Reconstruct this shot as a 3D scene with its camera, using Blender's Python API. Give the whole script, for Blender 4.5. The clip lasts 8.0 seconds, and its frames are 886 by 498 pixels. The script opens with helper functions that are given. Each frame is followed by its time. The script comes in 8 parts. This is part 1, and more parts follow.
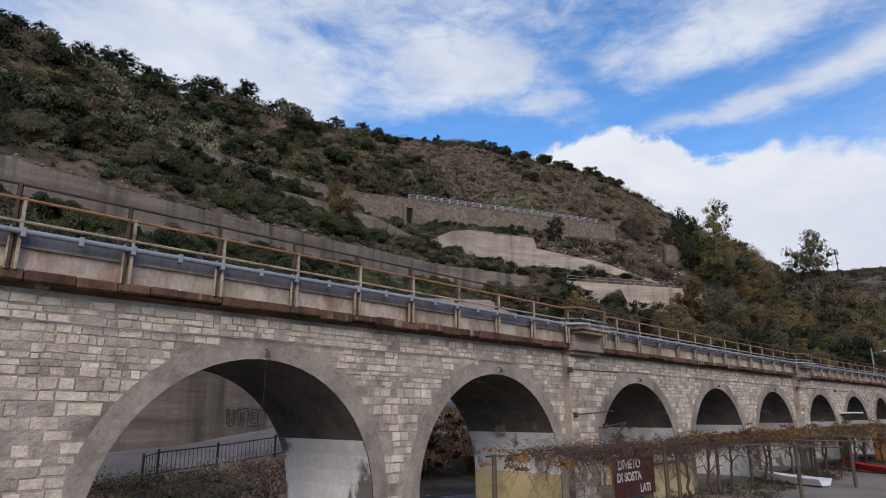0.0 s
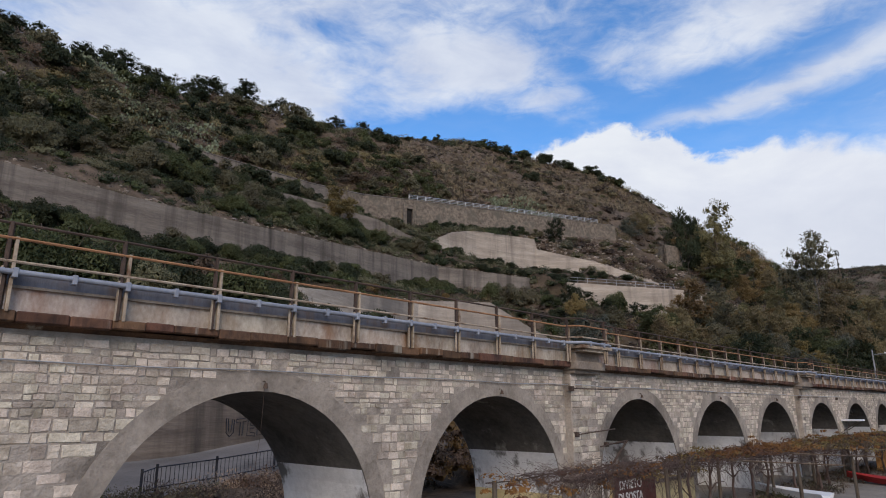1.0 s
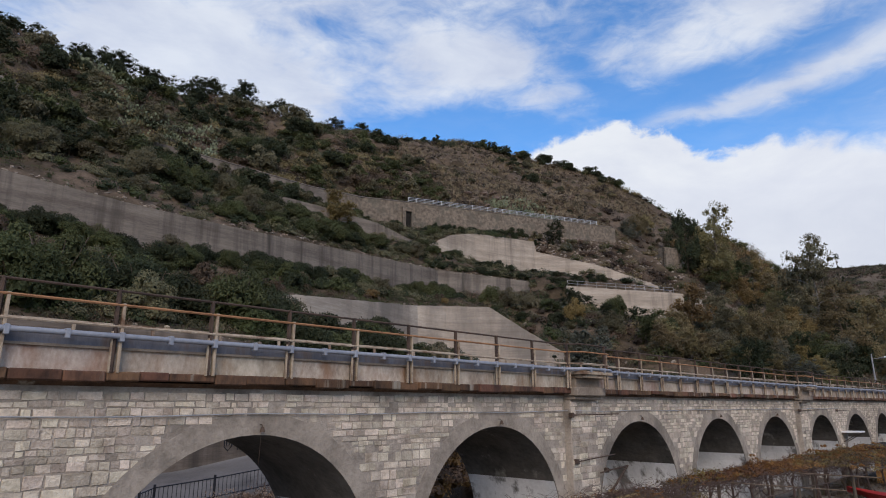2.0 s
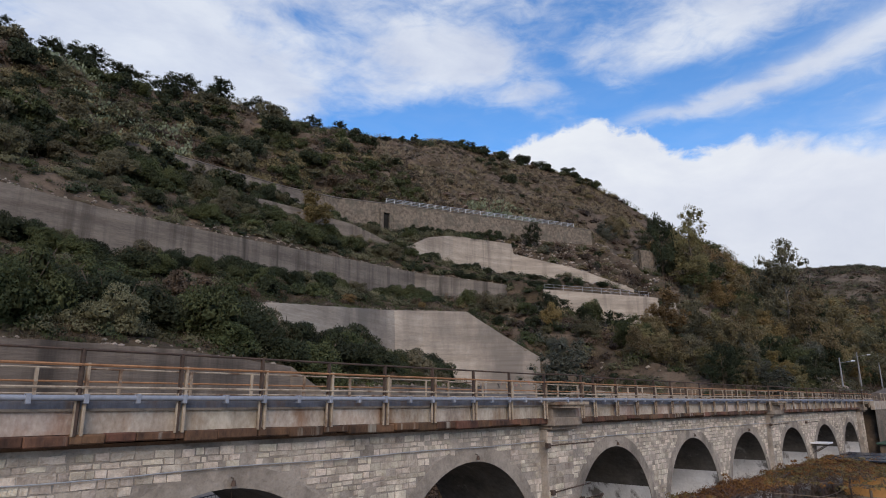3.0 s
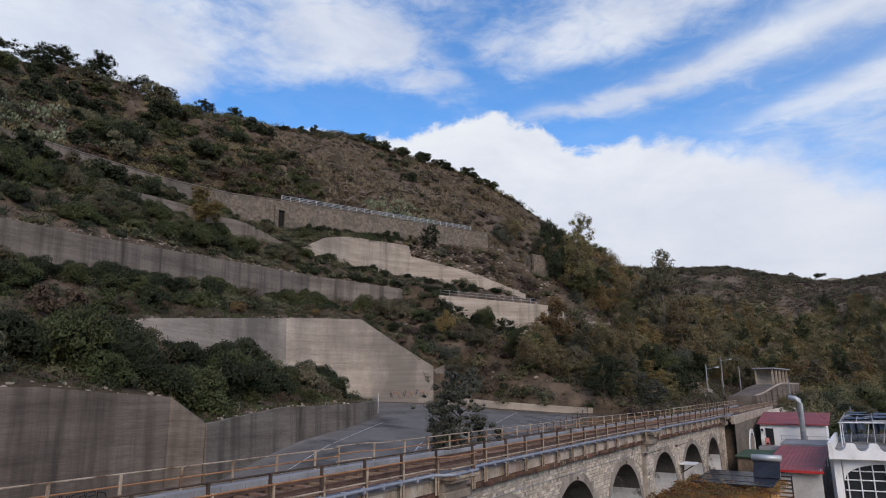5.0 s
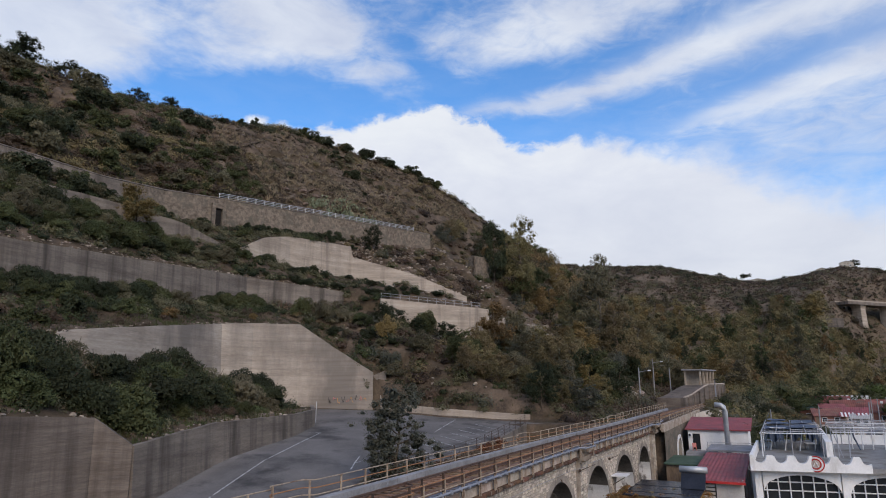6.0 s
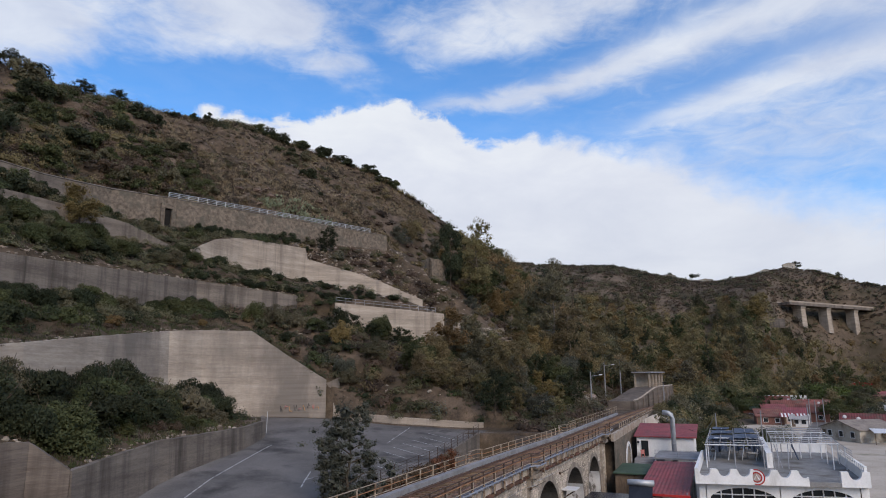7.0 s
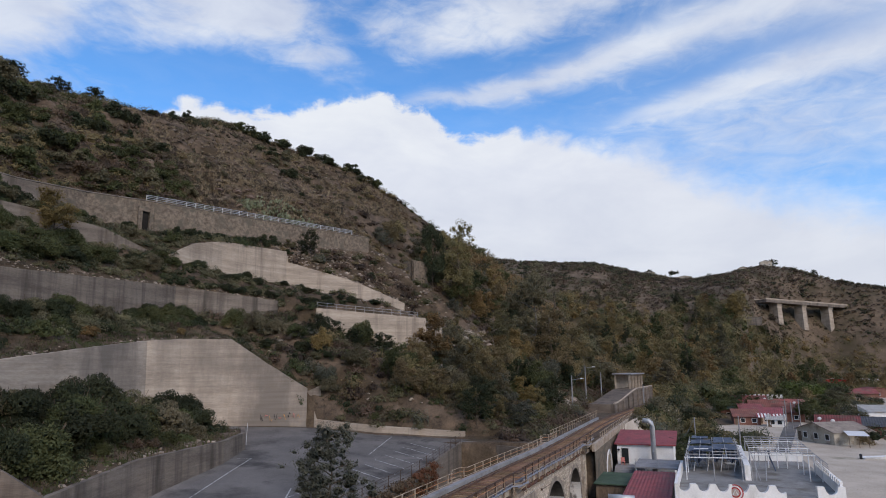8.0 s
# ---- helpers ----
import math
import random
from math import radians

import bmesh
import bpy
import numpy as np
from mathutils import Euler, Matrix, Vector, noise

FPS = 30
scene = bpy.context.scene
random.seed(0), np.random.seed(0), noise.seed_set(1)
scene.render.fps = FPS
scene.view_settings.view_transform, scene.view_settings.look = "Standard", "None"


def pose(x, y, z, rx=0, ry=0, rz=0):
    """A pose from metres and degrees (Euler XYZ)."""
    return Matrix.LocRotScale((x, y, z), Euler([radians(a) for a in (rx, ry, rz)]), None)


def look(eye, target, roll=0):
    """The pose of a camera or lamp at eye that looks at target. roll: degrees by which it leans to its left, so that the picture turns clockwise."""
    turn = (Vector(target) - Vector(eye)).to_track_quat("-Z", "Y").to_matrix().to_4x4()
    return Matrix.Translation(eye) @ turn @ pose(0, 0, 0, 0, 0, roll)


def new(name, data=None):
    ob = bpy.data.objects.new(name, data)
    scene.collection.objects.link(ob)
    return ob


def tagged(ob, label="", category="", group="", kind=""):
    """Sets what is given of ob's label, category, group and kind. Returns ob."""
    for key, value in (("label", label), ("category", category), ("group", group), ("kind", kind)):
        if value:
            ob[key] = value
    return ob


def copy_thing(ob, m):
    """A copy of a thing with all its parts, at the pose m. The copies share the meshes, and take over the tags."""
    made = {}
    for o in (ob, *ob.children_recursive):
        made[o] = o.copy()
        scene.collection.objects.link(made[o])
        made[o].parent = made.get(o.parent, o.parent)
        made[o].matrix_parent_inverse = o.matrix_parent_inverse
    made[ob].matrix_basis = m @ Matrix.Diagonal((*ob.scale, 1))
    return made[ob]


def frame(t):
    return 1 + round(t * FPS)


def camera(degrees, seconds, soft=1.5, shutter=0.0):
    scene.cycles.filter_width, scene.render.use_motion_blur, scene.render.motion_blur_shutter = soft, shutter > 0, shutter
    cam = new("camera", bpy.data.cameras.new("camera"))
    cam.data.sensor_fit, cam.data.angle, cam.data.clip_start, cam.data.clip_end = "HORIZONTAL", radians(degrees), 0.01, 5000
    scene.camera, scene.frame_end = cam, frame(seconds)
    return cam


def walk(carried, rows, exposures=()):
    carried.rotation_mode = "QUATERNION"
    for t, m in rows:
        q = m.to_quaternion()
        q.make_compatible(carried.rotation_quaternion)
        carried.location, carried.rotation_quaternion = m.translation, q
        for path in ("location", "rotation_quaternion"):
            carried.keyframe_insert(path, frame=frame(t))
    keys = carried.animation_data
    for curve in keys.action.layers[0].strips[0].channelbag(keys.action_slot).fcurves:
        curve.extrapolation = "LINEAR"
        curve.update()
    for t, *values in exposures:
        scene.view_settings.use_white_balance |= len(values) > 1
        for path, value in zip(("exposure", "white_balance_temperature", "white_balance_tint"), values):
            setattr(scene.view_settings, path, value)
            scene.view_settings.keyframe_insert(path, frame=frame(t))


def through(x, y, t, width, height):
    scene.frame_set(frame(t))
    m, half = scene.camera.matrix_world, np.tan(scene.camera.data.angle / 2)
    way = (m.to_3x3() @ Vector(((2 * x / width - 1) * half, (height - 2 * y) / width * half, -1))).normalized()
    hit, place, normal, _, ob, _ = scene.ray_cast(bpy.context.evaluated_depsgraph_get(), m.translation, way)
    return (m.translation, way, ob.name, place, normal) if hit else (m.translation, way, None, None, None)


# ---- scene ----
import itertools

cam = camera(69.9, 8.0, 1.0)
PATH = [
    (0, (-0.22, -13.4, 3.127), (1.175, -12.057, 3.629), -0.2),
    (0.5, (-0.198, -13.385, 3.508), (1.198, -12.041, 4.005), -0.2),
    (1, (-0.2, -13.396, 3.947), (1.196, -12.051, 4.44), -0.2),
    (2.5, (-0.261, -13.451, 5.62), (1.146, -12.112, 6.098), -0.2),
    (3, (-0.278, -13.474, 6.283), (1.171, -12.179, 6.755), -0.2),
    (3.5, (-0.27, -13.498, 7.011), (1.229, -12.259, 7.474), -0.2),
    (4, (-0.3, -13.5, 7.81), (1.251, -12.32, 8.262), -0.2),
    (4.5, (-0.344, -13.551, 8.702), (1.253, -12.43, 9.141), -0.3),
    (5, (-0.4, -13.561, 9.566), (1.251, -12.517, 9.994), -0.3),
    (6.5, (-0.463, -13.756, 12.314), (1.315, -12.932, 12.711), -0.3),
    (7, (-0.394, -13.835, 13.192), (1.41, -13.066, 13.582), -0.3),
    (7.5, (-0.393, -13.831, 14.154), (1.431, -13.104, 14.535), -0.4),
    (8, (-0.417, -13.778, 15.148), (1.413, -13.06, 15.52), -0.4),
]
walk(cam, [(t, look(e, g, r)) for t, e, g, r in PATH])

# ---- world, sun, exposure ----
SUN_AZ, SUN_EL = radians(226), radians(34)     # direction towards the sun, from +x towards +y
scene.view_settings.exposure = 0.0


def link(nt, a, b):
    nt.links.new(a, b)


def mnode(nt, op, a, b=None, c=None):
    n = nt.nodes.new("ShaderNodeMath")
    n.operation = op
    for i, v in enumerate((a, b, c)):
        if v is None:
            continue
        if isinstance(v, (int, float)):
            n.inputs[i].default_value = v
        else:
            nt.links.new(v, n.inputs[i])
    return n.outputs[0]


def ramp(nt, fac, stops):
    n = nt.nodes.new("ShaderNodeValToRGB")
    el = n.color_ramp.elements
    while len(el) < len(stops):
        el.new(0.5)
    for e, (p, c) in zip(el, stops):
        e.position = p
        e.color = c if len(c) == 4 else (*c, 1)
    nt.links.new(fac, n.inputs[0])
    return n.outputs[0]


def mix(nt, fac, a, b, mode="MIX"):
    n = nt.nodes.new("ShaderNodeMix")
    n.data_type, n.blend_type = "RGBA", mode
    for sock, v in ((n.inputs[0], fac), (n.inputs[6], a), (n.inputs[7], b)):
        if isinstance(v, (int, float)):
            sock.default_value = v
        elif isinstance(v, tuple):
            sock.default_value = (*v, 1)
        else:
            nt.links.new(v, sock)
    return n.outputs[2]


def fbm(nt, vec, scale, detail=5.0, rough=0.55, stretch=(1, 1, 1), turn=(0, 0, 0), shift=(0, 0, 0), distort=0.0):
    mp = nt.nodes.new("ShaderNodeMapping")
    mp.inputs["Scale"].default_value = stretch
    mp.inputs["Rotation"].default_value = turn
    mp.inputs["Location"].default_value = shift
    nt.links.new(vec, mp.inputs[0])
    n = nt.nodes.new("ShaderNodeTexNoise")
    n.inputs["Scale"].default_value = scale
    n.inputs["Detail"].default_value = detail
    n.inputs["Roughness"].default_value = rough
    n.inputs["Distortion"].default_value = distort
    nt.links.new(mp.outputs[0], n.inputs["Vector"])
    return n.outputs[0]


def make_sky():
    world = bpy.data.worlds.new("sky")
    scene.world = world
    world.use_nodes = True
    nt = world.node_tree
    nt.nodes.clear()
    out = nt.nodes.new("ShaderNodeOutputWorld")
    bg = nt.nodes.new("ShaderNodeBackground")
    sky = nt.nodes.new("ShaderNodeTexSky")
    sky.sky_type, sky.sun_disc = "NISHITA", False
    sky.sun_elevation, sky.sun_rotation = SUN_EL, radians(90) - SUN_AZ
    sky.ozone_density, sky.dust_density = 2.5, 0.3
    tc = nt.nodes.new("ShaderNodeTexCoord")
    sep = nt.nodes.new("ShaderNodeSeparateXYZ")
    link(nt, tc.outputs["Generated"], sep.inputs[0])
    x, y, z = sep.outputs
    # azimuth and elevation of the sky's direction, in degrees
    az = mnode(nt, "MULTIPLY", mnode(nt, "ARCTAN2", y, x), 57.2958)
    el = mnode(nt, "MULTIPLY", mnode(nt, "ARCSINE", mnode(nt, "MINIMUM", mnode(nt, "MAXIMUM", z, -1.0), 1.0)), 57.2958)
    cb = nt.nodes.new("ShaderNodeCombineXYZ")
    link(nt, az, cb.inputs[0]); link(nt, el, cb.inputs[1])
    v = cb.outputs[0]
    broad = fbm(nt, v, 0.16, 8, 0.62, (0.8, 1.5, 1), (0, 0, radians(-14)), (3, 5, 0), 0.5)
    puffs = fbm(nt, v, 0.42, 7, 0.60, (1, 1.25, 1), (0, 0, 0), (11, 2, 0), 0.3)
    fine = fbm(nt, v, 0.5, 7, 0.6, (0.55, 1.5, 1), (0, 0, radians(-26)), (5, 17, 0), 0.6)

    def along_az(knots, low, high):
        """A value that changes with the azimuth: a smooth curve through (azimuth, value)."""
        stops = [((a + 60) / 150, ((e - low) / (high - low),) * 3) for a, e in sorted(knots)]
        return mnode(nt, "ADD", mnode(nt, "MULTIPLY", ramp(nt, mnode(nt, "DIVIDE", mnode(nt, "ADD", az, 60.0), 150.0), stops), high - low), low)

    def step(x):
        n = nt.nodes.new("ShaderNodeMapRange")
        n.interpolation_type = "SMOOTHSTEP"
        link(nt, x, n.inputs[0])
        return n.outputs[0]

    def patch(a0, e0, ha, he, lean, depth):
        ca, sa = math.cos(radians(lean)), math.sin(radians(lean))
        da, de = mnode(nt, "SUBTRACT", az, a0), mnode(nt, "SUBTRACT", el, e0)
        along = mnode(nt, "DIVIDE", mnode(nt, "SUBTRACT", mnode(nt, "MULTIPLY", da, ca), mnode(nt, "MULTIPLY", de, sa)), ha)
        cross = mnode(nt, "DIVIDE", mnode(nt, "ADD", mnode(nt, "MULTIPLY", da, sa), mnode(nt, "MULTIPLY", de, ca)), he)
        r2 = mnode(nt, "ADD", mnode(nt, "MULTIPLY", along, along), mnode(nt, "MULTIPLY", cross, cross))
        return mnode(nt, "MULTIPLY", mnode(nt, "POWER", 2.71828, mnode(nt, "MULTIPLY", r2, -1.0)), depth)

    # the low bank: solid below a billowing upper edge
    edge = along_az([(-60, 10.5), (-30, 10.5), (-15, 11.5), (-4, 14.5), (3.5, 18.2), (10, 20.0), (15, 21.0), (19, 20.5), (21, 21.0), (22.7, 22.6), (25, 23.2), (27.3, 24.5), (29.2, 24.1), (32.2, 23.4), (35, 22.6), (39, 21.8), (44.7, 22.3), (47, 20.5), (60, 15)], 10, 30)
    rag = mnode(nt, "MULTIPLY", mnode(nt, "SUBTRACT", mnode(nt, "ADD", mnode(nt, "MULTIPLY", puffs, 0.75), mnode(nt, "MULTIPLY", fine, 0.25)), 0.5), 4.2)
    depth = mnode(nt, "ADD", mnode(nt, "SUBTRACT", edge, el), rag)
    soft = along_az([(-60, 6), (-10, 6), (4, 3.2), (14, 1.5), (22, 0.9), (60, 0.9)], 0, 8)
    bank = step(mnode(nt, "ADD", mnode(nt, "DIVIDE", depth, soft), 0.5))
    # two long streaks rising away from it
    streaks = []
    for mid, wide, amp in (([(-60, 25), (-25, 27), (-10, 28.4), (-3, 28.0), (4, 26.8), (8.4, 25.8), (12.8, 24.9), (17.5, 24.3), (24, 24.1), (60, 24)], [(-60, 2.2), (-10, 2.2), (0, 1.8), (9, 1.25), (17, 0.8), (25, 0.45)], [(-60, 0.85), (8, 0.88), (17, 0.8), (23, 0.5), (25.5, 0)]),
                           ([(-60, 20), (-30, 22.6), (-16, 23.6), (-9, 23.2), (-2.5, 22.2), (5, 21), (60, 20)], [(-60, 2.0), (-16, 1.9), (-8, 1.6), (0, 1.1), (5, 0.6)], [(-60, 0.85), (-6, 0.85), (2, 0.65), (6.5, 0)])):
        off = mnode(nt, "ADD", mnode(nt, "SUBTRACT", el, along_az(mid, 15, 35)), mnode(nt, "MULTIPLY", mnode(nt, "SUBTRACT", fine, 0.5), 2.2))
        k = mnode(nt, "DIVIDE", off, along_az(wide, 0, 5))
        streaks.append(mnode(nt, "MULTIPLY", mnode(nt, "POWER", 2.71828, mnode(nt, "MULTIPLY", mnode(nt, "MULTIPLY", k, k), -1.0)), along_az(amp, 0, 1)))
    # broken sheets higher up, with clear gaps between them
    sheet = mnode(nt, "ADD", mnode(nt, "MULTIPLY", mnode(nt, "SUBTRACT", broad, 0.5), 1.5), mnode(nt, "MULTIPLY", mnode(nt, "SUBTRACT", fine, 0.5), 0.85))
    for row in ((68, 27.5, 13, 6.5, 0, 1.25), (57.5, 26, 3.2, 2.6, 0, 0.45), (47, 31.2, 8, 3.4, 0, 0.55), (38.5, 30.4, 7, 2.7, -8, 0.68), (34.5, 26.8, 3.2, 1.1, 6, 0.55), (43, 28.0, 7, 1.4, 0, 0.35),
                (19.5, 30.2, 8.5, 2.6, 14, 0.62), (8, 31.8, 9, 2.0, 0, 0.45), (16, 29.3, 6, 1.5, 10, 0.45), (75, 40, 60, 9, 0, 0.5), (0, 60, 200, 22, 0, 0.35), (-100, 30, 60, 16, 0, 0.5), (150, 34, 60, 14, 0, 0.5),
                (46, 24.2, 7.5, 1.5, 0, -0.65), (29, 28.0, 4.5, 1.1, -38, -0.45), (21, 26.4, 7, 0.9, 8, -0.35), (54.5, 33.0, 5, 0.9, -10, -0.30), (14, 22.6, 9, 0.9, 6, -0.3), (-5, 25.4, 9, 0.7, 6, -0.3)):
        sheet = mnode(nt, "ADD", sheet, patch(*row))
    sheet = mnode(nt, "MULTIPLY", step(mnode(nt, "DIVIDE", mnode(nt, "ADD", sheet, 0.02), 1.15)), 0.88)
    veil = mnode(nt, "MULTIPLY", fine, mnode(nt, "ADD", patch(-12, 18.5, 22, 4.0, 0, 0.95), 0.10))
    clear = mnode(nt, "SUBTRACT", 1.0, bank)
    for c in (*streaks, sheet, veil):
        clear = mnode(nt, "MULTIPLY", clear, mnode(nt, "SUBTRACT", 1.0, mnode(nt, "MINIMUM", c, 1.0)))
    cover = mnode(nt, "SUBTRACT", 1.0, clear)
    # thin cloud is bluish, thick cloud white, with soft lavender undersides
    under = fbm(nt, v, 0.13, 6, 0.58, (0.7, 1.6, 1), (0, 0, radians(-15)), (31, 9, 0), 0.3)
    shade = ramp(nt, under, [(0.32, (0.745, 0.775, 0.90)), (0.62, (0.965, 0.975, 1.03))])
    shade = mix(nt, mnode(nt, "MULTIPLY", bank, 0.62), shade, ramp(nt, mnode(nt, "ADD", mnode(nt, "MULTIPLY", el, 1 / 34), mnode(nt, "MULTIPLY", mnode(nt, "SUBTRACT", under, 0.5), 0.35)), [(0.22, (0.80, 0.815, 0.90)), (0.52, (0.89, 0.90, 0.99)), (0.66, (1.02, 1.02, 1.05))]))
    blue = mix(nt, 1.0, sky.outputs[0], SKY_GAIN, "MULTIPLY")
    link(nt, mix(nt, cover, blue, mix(nt, 1.0, shade, CLOUD_GAIN, "MULTIPLY")), bg.inputs[0])
    bg.inputs[1].default_value = 1.0
    link(nt, bg.outputs[0], out.inputs[0])


SKY_GAIN, CLOUD_GAIN = (0.083, 0.151, 0.206), (0.832, 0.862, 0.885)
make_sky()
sun = new("sun", bpy.data.lights.new("sun", "SUN"))
sun.data.energy, sun.data.angle, sun.data.color = 2.42, radians(36), (1.0, 0.83, 0.68)
sun.matrix_world = look((0, 0, 50), (-math.cos(SUN_AZ) * math.cos(SUN_EL), -math.sin(SUN_AZ) * math.cos(SUN_EL), 50 - math.sin(SUN_EL)))

# ---- materials ----


def material(name, dark, light, scale=1.0, rough=0.9, bump=0.3, grain=12.0, stretch=(1, 1, 1), vary=0.0, island=0.0,
             stain=None, stain_scale=0.3, stain_stretch=(1, 1, 1), stain_span=(0.5, 0.65), metal=0.0, bands=0.0, coords="Object"):
    """Two base colours mixed by broad and fine noise, an optional stain colour, relief, and a shift of value for each piece."""
    m = bpy.data.materials.new(name)
    m.use_nodes = True
    nt = m.node_tree
    b = nt.nodes["Principled BSDF"]
    tc = nt.nodes.new("ShaderNodeTexCoord")
    v = nt.nodes.new("ShaderNodeNewGeometry").outputs["Position"] if coords == "World" else tc.outputs[coords]
    broad = fbm(nt, v, scale, 6, 0.6, stretch)
    fine = fbm(nt, v, scale * grain, 4, 0.65, stretch, shift=(7, 3, 1))
    fac = mnode(nt, "ADD", mnode(nt, "MULTIPLY", broad, 0.65), mnode(nt, "MULTIPLY", fine, 0.35))
    col = ramp(nt, fac, [(0.36, dark), (0.64, light)])
    if stain:
        s = fbm(nt, v, stain_scale, 6, 0.65, stain_stretch, shift=(13, 5, 2))
        col = mix(nt, ramp(nt, s, [(stain_span[0], (0, 0, 0)), (stain_span[1], (1, 1, 1))]), col, stain)
    if bands:
        w = nt.nodes.new("ShaderNodeTexWave")
        w.bands_direction, w.wave_profile = "Z", "SAW"
        w.inputs["Scale"].default_value, w.inputs["Distortion"].default_value = bands, 0.6
        link(nt, v, w.inputs["Vector"])
        boards = mix(nt, 0.5, ramp(nt, w.outputs["Fac"], [(0.0, (0.76, 0.74, 0.72)), (0.16, (1, 1, 1))]), ramp(nt, fbm(nt, v, 1.0, 2, 0.5, (0.12, 0.12, 3.0)), [(0.35, (0.78, 0.76, 0.74)), (0.6, (1.06, 1.06, 1.06))]))
        col = mix(nt, 1.0, col, boards, "MULTIPLY")
    if vary or island:
        rnd = nt.nodes.new("ShaderNodeObjectInfo").outputs["Random"] if vary else nt.nodes.new("ShaderNodeNewGeometry").outputs["Random Per Island"]
        k = vary or island
        hsv = nt.nodes.new("ShaderNodeHueSaturation")
        link(nt, mnode(nt, "ADD", 1 - k, mnode(nt, "MULTIPLY", rnd, 2 * k)), hsv.inputs["Value"])
        link(nt, mnode(nt, "ADD", 0.485, mnode(nt, "MULTIPLY", mnode(nt, "FRACT", mnode(nt, "MULTIPLY", rnd, 7.3)), 0.03)), hsv.inputs["Hue"])
        link(nt, col, hsv.inputs["Color"])
        col = hsv.outputs[0]
    link(nt, col, b.inputs["Base Color"])
    b.inputs["Roughness"].default_value, b.inputs["Metallic"].default_value = rough, metal
    b.inputs["Specular IOR Level"].default_value = 0.3
    if bump:
        h = mnode(nt, "ADD", mnode(nt, "MULTIPLY", broad, 0.5), fine)
        if bands:
            w = nt.nodes.new("ShaderNodeTexWave")
            w.bands_direction, w.wave_profile = "Z", "SAW"
            w.inputs["Scale"].default_value, w.inputs["Distortion"].default_value = bands, 0.6
            link(nt, v, w.inputs["Vector"])
            h = mnode(nt, "ADD", h, mnode(nt, "MULTIPLY", w.outputs["Fac"], 0.7))
        bn = nt.nodes.new("ShaderNodeBump")
        bn.inputs["Strength"].default_value, bn.inputs["Distance"].default_value = bump, 0.05
        link(nt, h, bn.inputs["Height"])
        link(nt, bn.outputs[0], b.inputs["Normal"])
    return m


def leaf_material(name, dark, light, vary=0.18, through=0.38):
    m = bpy.data.materials.new(name)
    m.use_nodes = True
    nt = m.node_tree
    b = nt.nodes["Principled BSDF"]
    rnd = nt.nodes.new("ShaderNodeNewGeometry").outputs["Random Per Island"]
    # tone of each leaf, and slow drifts of tone over neighbouring plants
    pos = nt.nodes.new("ShaderNodeNewGeometry").outputs["Position"]
    drift = fbm(nt, pos, 0.22, 2, 0.5)
    fac = mnode(nt, "ADD", mnode(nt, "MULTIPLY", rnd, 0.20), mnode(nt, "SUBTRACT", mnode(nt, "MULTIPLY", drift, 1.7), 0.43))
    col = ramp(nt, fac, [(0.0, dark), (1.0, light)])
    hsv = nt.nodes.new("ShaderNodeHueSaturation")
    own = nt.nodes.new("ShaderNodeObjectInfo").outputs["Random"]
    link(nt, mnode(nt, "ADD", 1 - vary, mnode(nt, "MULTIPLY", own, 2 * vary)), hsv.inputs["Value"])
    link(nt, mnode(nt, "ADD", 0.48, mnode(nt, "MULTIPLY", mnode(nt, "FRACT", mnode(nt, "MULTIPLY", own, 9.1)), 0.035)), hsv.inputs["Hue"])
    link(nt, col, hsv.inputs["Color"])
    link(nt, hsv.outputs[0], b.inputs["Base Color"])
    b.inputs["Roughness"].default_value = 0.7
    b.inputs["Specular IOR Level"].default_value = 0.2
    tr = nt.nodes.new("ShaderNodeBsdfTranslucent")
    link(nt, hsv.outputs[0], tr.inputs[0])
    mx = nt.nodes.new("ShaderNodeMixShader")
    mx.inputs[0].default_value = through
    link(nt, b.outputs[0], mx.inputs[1]); link(nt, tr.outputs[0], mx.inputs[2])
    link(nt, mx.outputs[0], nt.nodes["Material Output"].inputs[0])
    return m


M_EARTH = material("dry_earth", (0.036, 0.027, 0.019), (0.150, 0.108, 0.074), 0.45, 1.0, 1.0, 9, stain=(0.05, 0.036, 0.02), stain_scale=0.12, stain_span=(0.48, 0.62))
M_ASPHALT = material("asphalt", (0.092, 0.085, 0.080), (0.168, 0.155, 0.146), 0.25, 0.85, 0.25, 30, stain=(0.050, 0.047, 0.045), stain_scale=0.18, stain_span=(0.52, 0.66))
M_YARD = material("yard_ground", (0.135, 0.116, 0.092), (0.260, 0.225, 0.182), 0.3, 1.0, 0.4, 20)
M_SAND = material("beach_sand", (0.35, 0.298, 0.24), (0.52, 0.452, 0.372), 0.15, 1.0, 0.4, 20, stain=(0.20, 0.19, 0.13), stain_scale=0.08, stain_span=(0.6, 0.72))
M_CONC = material("board_formed_concrete", (0.115, 0.096, 0.081), (0.230, 0.196, 0.163), 0.25, 0.92, 0.5, 12, (0.6, 0.6, 3.0),
                  stain=(0.070, 0.060, 0.051), stain_scale=0.55, stain_stretch=(1, 1, 0.05), stain_span=(0.48, 0.68), bands=1.6)
M_CONC_PALE = material("pale_concrete", (0.27, 0.225, 0.18), (0.46, 0.39, 0.315), 0.25, 0.92, 0.5, 12, (0.5, 0.5, 3.0),
                       stain=(0.185, 0.155, 0.128), stain_scale=0.55, stain_stretch=(1, 1, 0.06), stain_span=(0.52, 0.74), bands=1.6)
